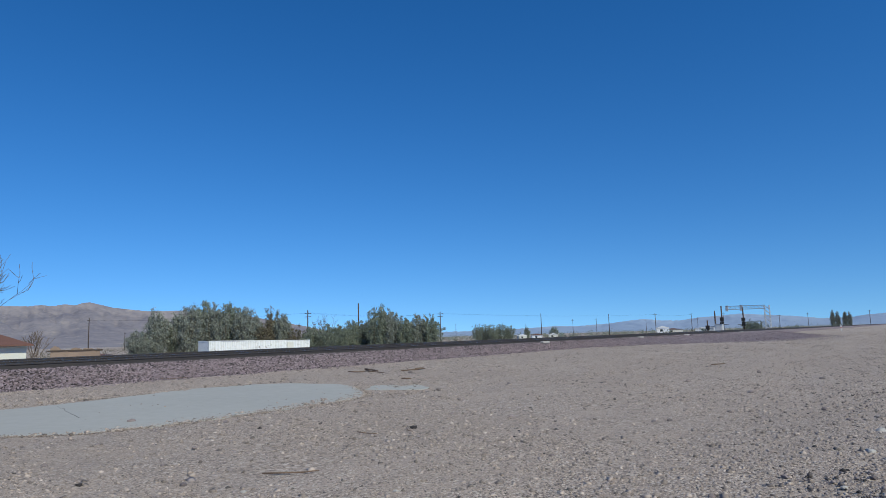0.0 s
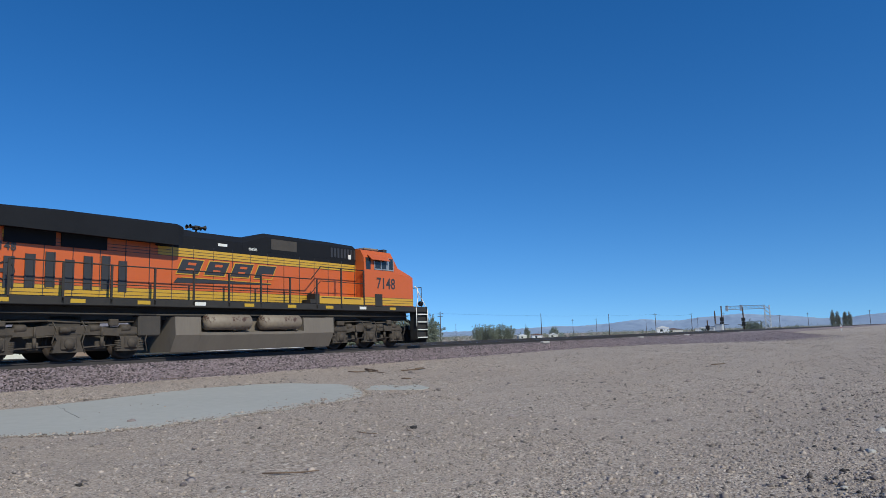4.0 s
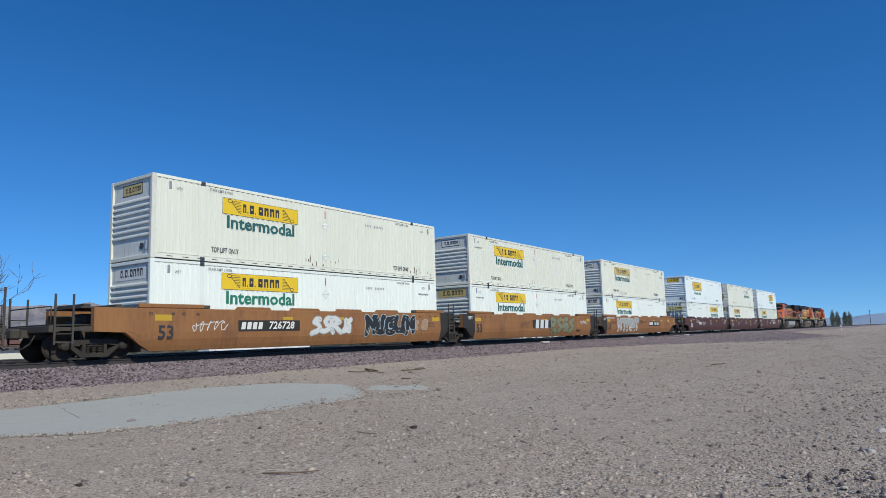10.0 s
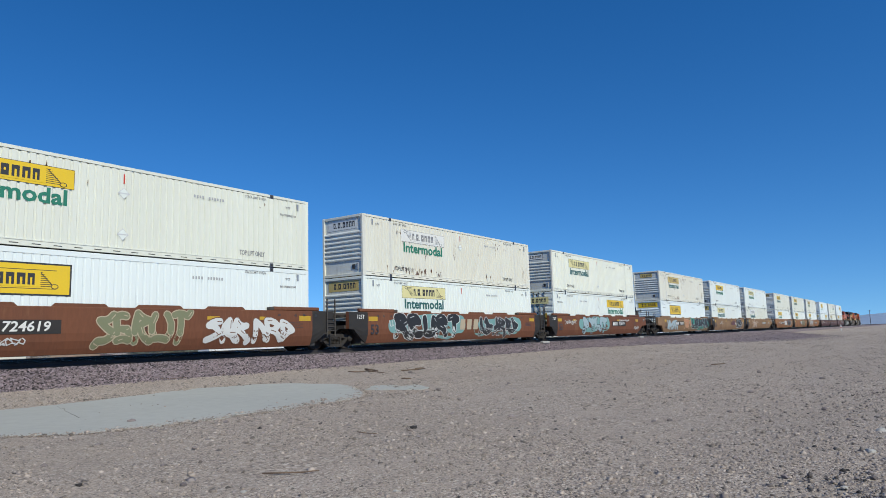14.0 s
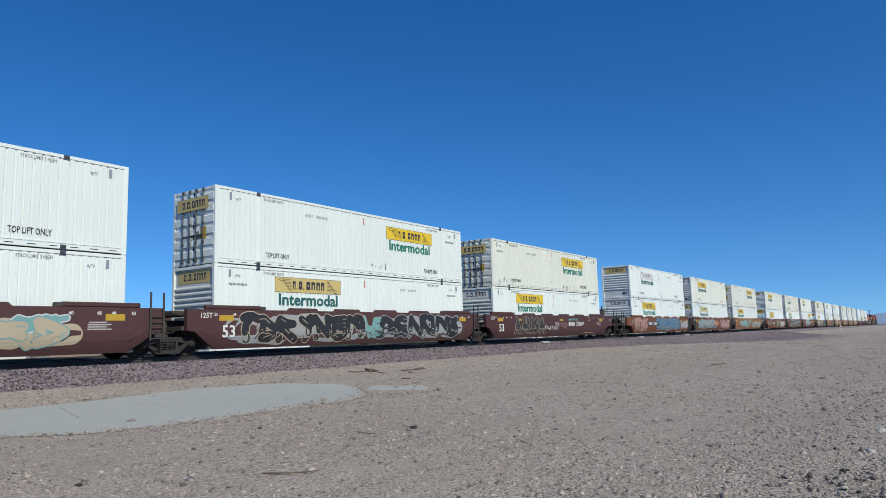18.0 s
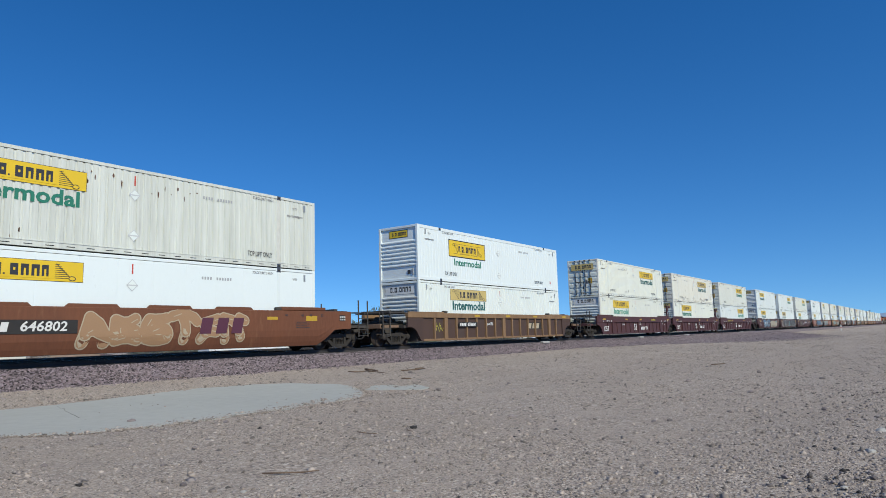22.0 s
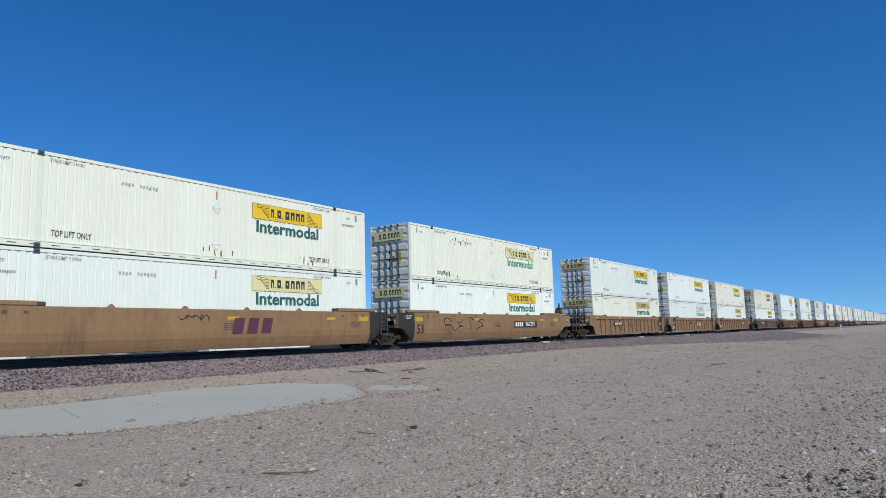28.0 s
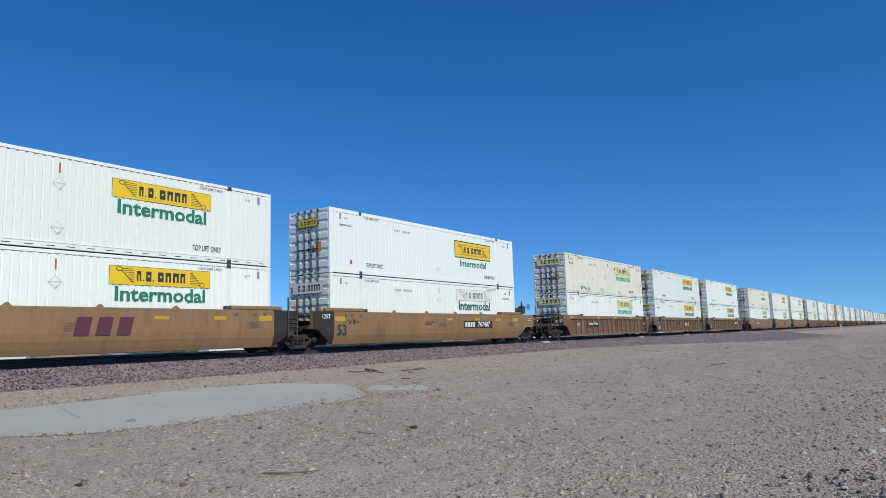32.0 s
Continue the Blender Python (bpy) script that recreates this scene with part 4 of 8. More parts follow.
# finish, end, sign, word of the upper and of the lower container, and the car under them
TRAIN = [
    (-163.90, "nDKg", "sFYg", "S1"), (-183.26, "cDWg", "cFGt", "S1"), (-202.67, "nFKg", "wDYg", "S1"),
    (-226.20, "cFGt", "wFYt", "S2"), (-245.67, "cFYt", "wFYt", "S2"), (-265.11, "cFYt", "wFYg", "S2"),
    (-288.71, "wFPg", "cFWt", "S3"), (-308.06, "wFYg", "wFPt", "S3"), (-327.45, "rFGt", "nFK-", "S3"),
    (-350.98, "cFPt", "wDYg", "S4"), (-370.46, "rFWg", "wFPt", "S4"), (-390.00, "cFYg", "nFK-", "S4"),
    (-413.60, "cDYt", "wFYg", "S5"), (-433.00, "cFYt", "wFPt", "S4"), (-452.30, "wFWt", "wFYg", "S4"),
    (-475.72, "cDYg", "wFYg", "S1"), (-495.13, "wDYg", "wFGt", "S1"), (-514.61, "wFYt", "wFYt", "S1"),
    (-538.07, "cDYg", "wDYf", "R6"), (-557.56, "rDGt", "cFYg", "R6"), (-576.97, "cDYt", "cFYf", "R6"),
    (-600.51, "nFKg", "wFGt", "R7"), (-623.84, "sFYg", "pFY-", "S4"), (-647.34, "nDKg", "wDPg", "R8"),
    (-670.68, "nDKg", "pDY-", "R8"), (-694.07, "rDGt", "wDYg", "R8"), (-717.46, "rDYt", "wDYf", "R9"),
    (-736.87, "wDYg", "wDWf", "R9"), (-756.29, "wDYg", "cDGt", "R9"), (-779.10, "cDPf", "wDYg", "S3"),
    (-798.55, "cDYt", "wDPt", "S3"), (-818.00, "rDWt", "wDPf", "S3"), (-841.58, "wDYg", "wDGt", "R10"),
    (-861.02, "wDYg", "wDYg", "R10"), (-880.52, "rDPf", "wDPf", "R10"), (-904.34, "nDKg", "wDWt", "S3"),
    (-923.75, "wDYg", "wDYg", "S3")]
BOX_Z = 4.375 - CH               # floor of the lower row; its top lies 4.375 m up
MOVERS = []                      # (thing, place along the train, y, z, turned round)
for k, (cx, up, low, car) in enumerate(TRAIN):
    for row, code in enumerate((low, up)):
        c = container(code[0], code[1], code[2], "" if code[3] == "-" else code[3], row == 1, k * 2 + row)
        MOVERS.append((c, cx, TRACK_Y, BOX_Z + row * (CH + 0.006), 0))


# ---- well cars ----
# Heights in these functions are from the top of the rail, x from the middle of the car.
def side_y(z):
    """The outer face of a smooth side: upright, tucked in below."""
    return -1.52 + 0.17 * min(max((0.75 - z) / 0.54, 0), 1) ** 1.5


def smooth_side(rear, front):
    """One smooth side plate, cut back over the trucks. rear, front: A jointed, C coupler end."""
    s = Shape()
    r, f = (-9.30 if rear == "A" else -10.0), (9.30 if front == "A" else 10.0)
    stations = [(r, 0.87), (-9.0, 0.83), (-8.45, 0.42), (-8.06, 0.21), (8.06, 0.21), (8.45, 0.42), (9.0, 0.83), (f, 0.87)]
    rings = []
    for x, lo in stations:
        zs = [lo + (1.58 - lo) * q for q in (0, 0.12, 0.28, 0.45, 0.8, 1.0)]
        out = [(x, side_y(z), z) for z in zs] + [(x, -1.46, 1.61), (x, -1.33, 1.61)]
        rings.append(out + [(x, -1.33, lo)])
    s.loft(rings)
    n = len(rings[0])
    for i in range(len(s.f) - 2):      # the jointed ends are painted black
        j = i // n
        if (j < 3 and rear == "A") or (j > 3 and front == "A"):
            s.m[i] = 1
    return s


def ribbed_side(tall):
    """A side of recessed panels between a top and a bottom chord, arched over the trucks."""
    s = Shape()
    top = 1.13 if tall else 1.37
    s.box(-9.28, 9.28, -1.52, -1.34, top, 1.62, 0, 0.015)
    s.box(-8.05, 8.05, -1.49, -1.34, 0.20, 0.31, 0, 0.01)
    s.box(-8.05, 8.05, -1.425, -1.37, 0.31, top, 1)
    arc = [(8.02, 0.20), (8.25, 0.26), (8.42, 0.50), (8.58, 0.72), (8.80, 0.86), (9.05, 0.92), (9.28, 0.92)]
    for k in (1, -1):
        poly = [(k * a, b) for a, b in arc] + [(k * 9.28, top), (k * 8.02, top)]
        s.prism(poly, -1.50, -1.40, "y", 1)
    return s


def under_frame(rear, front):
    """The well's floor and the bulkheads at its ends."""
    s = Shape()
    s.box(-8.35, 8.35, -1.34, 1.34, 0.20, 0.380)
    for k in (-1, 1):
        s.box(min(k * 8.25, k * 9.4), max(k * 8.25, k * 9.4), -1.33, 1.33, 0.88, 1.02)
        s.box(min(k * 8.28, k * 8.36), max(k * 8.28, k * 8.36), -1.33, 1.33, 0.38, 1.02)
        # solid block over the truck, added so that the shaded space reads dark
        s.box(min(k * 8.3, k * 9.9), max(k * 8.3, k * 9.9), -0.45, 0.45, 0.62, 1.25, 0, 0.03)
    return s


def truck_frame(y):
    """A cast side frame with its window for the springs."""
    s = Shape()
    a, b = y - 0.07, y + 0.07
    top = [(-1.06, 0.55), (-0.75, 0.62), (-0.35, 0.66), (0.35, 0.66), (0.75, 0.62), (1.06, 0.55), (1.06, 0.40), (0.72, 0.42), (0.36, 0.50), (-0.36, 0.50), (-0.72, 0.42), (-1.06, 0.40)]
    s.prism(top, a, b)
    s.prism([(-0.80, 0.43), (-0.62, 0.43), (-0.30, 0.22), (0.30, 0.22), (0.62, 0.43), (0.80, 0.43), (0.42, 0.10), (-0.42, 0.10)], a, b)
    s.prism([(-0.38, 0.20), (-0.28, 0.20), (-0.28, 0.52), (-0.38, 0.52)], a, b)
    s.prism([(0.28, 0.20), (0.38, 0.20), (0.38, 0.52), (0.28, 0.52)], a, b)
    for x in (-0.89, 0.89):
        s.lathe((x, y + 0.11 * (-1 if y < 0 else 1), 0.457), (0, -1 if y < 0 else 1, 0), [(-0.1, 0.15), (0.0, 0.15), (0.03, 0.11), (0.05, 0.0)], 12)
    return s


def springs(y):
    s = Shape()
    for x in (-0.19, 0, 0.19):
        for i in range(5):
            s.lathe((x, y, 0.21 + i * 0.055), (0, 0, 1), [(0, 0.065), (0.018, 0.085), (0.036, 0.065)], 8)
    return s


def wheelset():
    s = Shape().tube((0, -0.95, 0.457), (0, 0.95, 0.457), 0.08, 10)
    for k in (-1, 1):
        s.lathe((0, 0.72 * k, 0.457), (0, k, 0), [(-0.045, 0.10), (-0.045, 0.485), (-0.02, 0.485), (-0.015, 0.457), (0.085, 0.450), (0.085, 0.38), (0.045, 0.36), (0.035, 0.16), (0.09, 0.13), (0.09, 0.0)], 28)
    return s


def truck(parent, x):
    # the low box between the wheels is added to darken the shaded gap
    t = part("truck", shared("bolster", lambda: Shape().box(-0.20, 0.20, -1.05, 1.05, 0.42, 0.66, 0, 0.03).tube((0, 0, 0.6), (0, 0, 0.95), 0.25, 12).box(-0.7, 0.7, -0.62, 0.62, 0.20, 0.56, 0, 0.03), M_under), None, parent, at=(x, 0, 0))
    for y in (-1.02, 1.02):
        part("side_frame", shared(("side_frame", y), lambda: truck_frame(y), M_cartruck), None, t)
        part("springs", shared(("springs", y), lambda: springs(y), M_cartruck), None, t)
    for dx in (-0.89, 0.89):
        part("wheelset", shared("wheelset", wheelset, M_wheel), None, t, at=(dx, 0, 0))


def ladder(h0, h1, w, n):
    s = Shape()
    for x in (-w / 2, w / 2):
        s.box(x - 0.030, x + 0.030, -0.020, 0.020, h0, h1, 0, 0.005)
    for i in range(n):
        z = h0 + 0.06 + i * (min(h1, 1.35) - h0 - 0.1) / max(n - 1, 1)
        s.tube((-w / 2, 0, z), (w / 2, 0, z), 0.017, 5)
    return s


def hand_wheel():
    s = Shape()
    ring = [(0.19 * math.cos(a), 0, 0.19 * math.sin(a)) for a in np.arange(0, 6.6, 0.35)]
    s.path(ring, 0.014, 5)
    for a in range(5):
        s.tube((0, 0, 0), (0.19 * math.cos(a * 1.257), 0, 0.19 * math.sin(a * 1.257)), 0.010, 5)
    return s.tube((0, 0, 0), (0, 0.2, 0), 0.03, 6)


def coupler(k):
    s = Shape().box(min(k * 10.9, k * 11.55), max(k * 10.9, k * 11.55), -0.10, 0.10, 0.72, 0.96, 0, 0.02)
    s.box(min(k * 11.45, k * 11.74), max(k * 11.45, k * 11.74), -0.20, 0.16, 0.68, 1.00, 0, 0.05)
    return s


def end_sill(k):
    """The platform beyond a coupler end, with its sill and buffer block."""
    a, b = sorted((k * 9.9, k * 11.05))
    s = Shape().box(a, b, -0.42, 0.42, 0.68, 1.05, 0, 0.02)
    a, b = sorted((k * 10.95, k * 11.25))
    s.box(a, b, -1.42, 1.42, 0.86, 1.06, 0, 0.015)
    a, b = sorted((k * 9.9, k * 11.2))
    s.box(a, b, -1.42, -1.32, 0.90, 1.02).box(a, b, 1.32, 1.42, 0.90, 1.02)
    return s


def coupler_end(car, k, paint, brake, rnd, low=False):
    part("end_sill", shared(("end_sill", k, paint.name), lambda: end_sill(k), paint), None, car)
    part("walkway", shared(("walkway", k), lambda: Shape().box(min(k * 9.9, k * 11.2), max(k * 9.9, k * 11.2), -1.3, 1.3, 1.06, 1.10), M_black), None, car)
    part("coupler", shared(("coupler", k), lambda: coupler(k), M_under), None, car)
    part("hose", shared(("hose", k), lambda: Shape().path([(k * 11.2, -0.5, 0.80), (k * 11.35, -0.52, 0.55), (k * 11.55, -0.5, 0.40), (k * 11.72, -0.42, 0.42)], 0.028, 6), M_rubber), None, car)
    h = 1.60 if low else 2.12 if k > 0 else 1.98
    for y in (-1.46, 1.46):
        part("ladder", shared(("ladder", h, k), lambda: ladder(0.50, h, 0.60 if k > 0 else 0.52, 4), M_under), None, car, at=(k * 10.85, y, 0))
    part("grab_rail", shared("grab_rail", lambda: Shape().path([(0, -1.3, 1.08), (0, -1.3, 1.62), (0, 1.3, 1.62), (0, 1.3, 1.08)], 0.018, 6), M_under), None, car, at=(k * 11.15, 0, 0))
    if brake:
        part("air_tank", shared("air_tank", lambda: Shape().lathe((-0.45, 0, 0), (1, 0, 0), [(0, 0), (0.02, 0.11), (0.08, 0.17), (0.76, 0.17), (0.82, 0.11), (0.84, 0)], 14), M_black), None, car, "sooty black air tank", at=(k * 9.35, -0.75, 1.90))
        part("bracket", shared(("bracket", k), lambda: Shape().prism([(k * 9.35, 1.62), (k * 10.0, 2.05), (k * 10.2, 2.05), (k * 10.2, 1.10), (k * 9.35, 1.10)], -0.62, -0.50).box(min(k * 8.6, k * 9.5), max(k * 8.6, k * 9.5), -1.0, -0.5, 1.62, 1.80), M_under), None, car)
        part("brake_wheel", shared("brake_wheel", hand_wheel, M_under), None, car, "dark spoked brake wheel", at=(k * 10.50, -0.95, 2.16))
        part("valve", shared("valve", lambda: Shape().box(-0.16, 0.16, -0.2, 0.2, -0.25, 0.25, 0, 0.05).tube((0, 0, 0.2), (0, 0, 0.55), 0.06, 8), M_under), None, car, at=(k * 10.2, -0.62, 1.98))
    else:
        part("rack", shared("rack", lambda: Shape().box(-0.9, 0.9, -1.1, 1.1, 0.0, 0.05).box(-0.7, -0.5, -0.9, 0.9, 0.05, 0.14).box(0.3, 0.5, -0.9, 0.9, 0.05, 0.14), M_under), None, car, at=(k * 9.3, 0, 1.60))
        part("brake_gear", shared("brake_gear", lambda: Shape().box(-0.25, 0.25, -0.4, 0.4, -0.15, 0.15, 0, 0.05).tube((-0.5, -0.3, 0), (0.5, -0.3, 0), 0.07, 8), M_under), None, car, at=(k * 9.6, -0.2, 1.30))


def stand_frame():
    """A gate of square steel with braced arms."""
    s = Shape().box(-0.05, 0.05, -0.9, 0.9, 0.62, 0.74)
    for y in (-0.95, 0.95):
        s.box(-0.07, 0.07, y - 0.06, y + 0.06, 0, 1.32, 0, 0.01)
        s.box(-0.07, 0.92, y - 0.07, y + 0.07, 1.20, 1.34, 0, 0.01)
        s.prism([(0.04, 0.72), (0.14, 0.72), (0.66, 1.20), (0.54, 1.20)], y - 0.04, y + 0.04)
        s.box(0.70, 0.92, y - 0.075, y + 0.075, 1.12, 1.20, 0)
    return s


def jointed_end(car, k, stand):
    """The joint over a shared truck, with its covers, hoses and grab irons."""
    a, b = sorted((k * 9.0, k * 9.72))
    part("joint", shared(("joint", k), lambda: Shape().box(a, b, -0.36, 0.36, 0.66, 1.22, 0, 0.06).tube((k * 9.66, 0, 0.6), (k * 9.66, 0, 1.3), 0.28, 12), M_under), None, car)
    part("cover_plate", shared(("cover_plate", k), lambda: Shape().box(min(k * 8.4, k * 9.5), max(k * 8.4, k * 9.5), -1.2, 1.2, 1.40, 1.45).box(min(k * 8.6, k * 9.4), max(k * 8.6, k * 9.4), -0.8, 0.8, 1.45, 1.58, 0, 0.03), M_under), None, car)
    if k < 0:
        for y in ((-1.57, 1.57) if not stand else (-1.36, 1.36)):
            part("ladder", shared("joint_ladder", lambda: ladder(0.55, 2.12, 0.46, 5), M_under), None, car, at=(-10.45 if not stand else -9.9, y, 0))
        part("hose", shared("joint_hose", lambda: Shape().path([(-9.2, -0.9, 1.0), (-9.5, -0.95, 0.8), (-9.8, -0.95, 0.8), (-10.2, -0.9, 1.0)], 0.03, 6), M_rubber), None, car)
    if stand:
        part("stand", shared("stand", stand_frame, M_oxide), None, car, "maroon steel stand", at=pose(k * 9.40, 0, 1.45, 0, 0, 0 if k < 0 else 180))


def cap_rail(x0, x1):
    return Shape().prism([(x0, 0), (x1, 0), (x1 - 0.12, 0.11), (x0 + 0.12, 0.11)], -1.44, -1.36)


def marks(car, shape, material, x, z, label="", y=None, name="marking"):
    return part(name, shape, material, car, label, at=(x, (side_y(max(z, 0.75)) - 0.004) if y is None else y, z))


def rect(w, h):
    return Shape().plate([(-w / 2, -h / 2), (w / 2, -h / 2), (w / 2, h / 2), (-w / 2, h / 2)], 0.0)


def stroke(s, p, q, r, z_off, mat, face):
    """A brush stroke with round ends."""
    dx, dz = q[0] - p[0], q[1] - p[1]
    a = math.atan2(dz, dx)
    pts = [(q[0] + r * math.cos(a + t), q[1] + r * math.sin(a + t)) for t in np.linspace(-1.57, 1.57, 5 if r < 0.2 else 11)] + [(p[0] + r * math.cos(a + t), p[1] + r * math.sin(a + t)) for t in np.linspace(1.57, 4.71, 5 if r < 0.2 else 11)]
    pts = [(u, min(max(v, 0.24), 1.575)) for u, v in pts]
    s.plate(pts, (lambda z: side_y(z) - z_off) if face is None else (lambda z: face - z_off), mat)


GLYPHS = [[(0, 0, 0, 1), (0, 1, 0.8, 0.75), (0.8, 0.75, 0.1, 0.5), (0.2, 0.5, 0.9, 0)], [(0.1, 0, 0.1, 1), (0.1, 1, 0.9, 0.1), (0.9, 0.1, 0.9, 1)],
          [(0.9, 0.95, 0.2, 0.9), (0.2, 0.9, 0.1, 0.1), (0.1, 0.1, 0.9, 0.1), (0.9, 0.1, 0.85, 0.5), (0.85, 0.5, 0.5, 0.5)], [(0.45, 0, 0.5, 1), (0.1, 1, 0.95, 0.95)],
          [(0.1, 0, 0.45, 1), (0.45, 1, 0.9, 0), (0.25, 0.4, 0.75, 0.4)], [(0.85, 0.95, 0.15, 0.75), (0.15, 0.75, 0.85, 0.35), (0.85, 0.35, 0.1, 0.05)],
          [(0.1, 1, 0.1, 0.15), (0.1, 0.15, 0.85, 0.1), (0.85, 0.1, 0.9, 1)], [(0.1, 0.05, 0.15, 0.95), (0.15, 0.95, 0.9, 0.5), (0.9, 0.5, 0.1, 0.05)]]


def bowed(p, q, bow, n=3):
    """Points of a slightly curved stroke."""
    out = []
    for i in range(n + 1):
        t = i / n
        k = 4 * t * (1 - t) * bow
        out.append((p[0] + (q[0] - p[0]) * t - (q[1] - p[1]) * k, p[1] + (q[1] - p[1]) * t + (q[0] - p[0]) * k))
    return out


def spray(car, x0, x1, z0, z1, n, fill, edge, seed, thick=0.11, back=None, face=None, label="spray-painted graffiti"):
    """Graffiti: bulky invented shapes that crowd one another, outlined, often with a cloud behind; they spell nothing."""
    rnd = random.Random(seed)
    s = Shape()
    w, high = (x1 - x0) / n, z1 - z0
    if back:
        for i in range(n * 2):
            u, v = x0 + w * (i + 0.3) / 2, z0 + high * (0.35 + 0.3 * rnd.random())
            stroke(s, (u - w * 0.35, v), (u + w * 0.4, v + 0.1 * rnd.uniform(-1, 1)), high * rnd.uniform(0.26, 0.42), 0.003 + 0.0002 * i, 2, face)
    body = max(thick, min(0.15 * high, 0.17 * w)) if thick > 0.055 else thick
    lay = 0.008
    lines = []
    r2 = random.Random(seed + 1)
    for i in range(n):
        g = r2.choice(GLYPHS)
        lean, lift, grow = r2.uniform(-0.15, 0.15), r2.uniform(-0.04, 0.04), r2.uniform(0.88, 1.12)
        for a, b, c, d in g:
            p = (x0 + w * (i + 0.06 + 0.88 * a * grow) + lean * b, z0 + body + (high - 2 * body) * (b + lift))
            q = (x0 + w * (i + 0.06 + 0.88 * c * grow) + lean * d, z0 + body + (high - 2 * body) * (d + lift))
            lines.append(bowed(p, q, r2.uniform(-0.22, 0.22)))
        if r2.random() < 0.6:
            e = lines[-1][-1]
            lines.append([e, (e[0] + r2.uniform(-0.4, 0.4) * w, e[1] + r2.uniform(-0.15, 0.15) * high)])
    for rad, mat in ((body + 0.035, 1), (body, 0)):
        for pts in lines:
            for p, q in zip(pts, pts[1:]):
                stroke(s, p, q, rad, lay, mat, face)
                lay += 0.00004
        lay += 0.001
    for pts in lines[::2]:      # inner lines of the outline colour
        o = body * 0.45
        stroke(s, (pts[0][0] + o, pts[0][1]), (pts[1][0] + o, pts[1][1]), 0.014, lay, 1, face)
        lay += 0.00004
    return part("graffiti", s, [fill, edge, back or fill], car, label)


def scrawl(car, x0, x1, z0, z1, ink, seed, face=None, label="thin hand-drawn scrawl"):
    """A tag: one looping thin line that spells nothing."""
    rnd = random.Random(seed)
    s, lay = Shape(), 0.010
    turns = max(3, int((x1 - x0) / max(0.6 * (z1 - z0), 0.12)))
    m, h, step = (z0 + z1) / 2, (z1 - z0) / 2, (x1 - x0) / turns
    f = [rnd.uniform(0.7, 1.9) for _ in range(3)]
    g = [rnd.uniform(0, 6.28) for _ in range(4)]
    pts = []
    for i in range(turns * 9 + 1):
        u = i / 9
        pts.append((x0 + step * (u + 0.42 * math.sin(6.28 * f[2] * u + g[3])), m + h * (0.5 * math.sin(6.28 * f[0] * u + g[0]) + 0.35 * math.sin(6.28 * f[1] * 1.7 * u + g[1]) + 0.15 * math.sin(1.3 * u + g[2]))))
    for p, q in zip(pts, pts[1:]):
        stroke(s, p, q, 0.015, lay, 0, face)
        lay += 0.00004
    return part("graffiti", s, ink, car, label)


INK = {k: plain("spray_paint_" + k, c, 0.55) for k, c in dict(white=(0.62, 0.63, 0.62), grey=(0.33, 0.34, 0.34), black=(0.022, 0.022, 0.024), paleblue=(0.36, 0.46, 0.50), blue=(0.075, 0.17, 0.26), teal=(0.015, 0.26, 0.19),
       aqua=(0.18, 0.36, 0.35), olive=(0.20, 0.21, 0.12), beige=(0.46, 0.38, 0.27), orange=(0.50, 0.22, 0.10), pink=(0.40, 0.20, 0.18), tan=(0.37, 0.22, 0.12), yellow=(0.48, 0.44, 0.06), purple=(0.10, 0.028, 0.05), brown=(0.16, 0.07, 0.04), bluetag=(0.03, 0.30, 0.48)).items()}

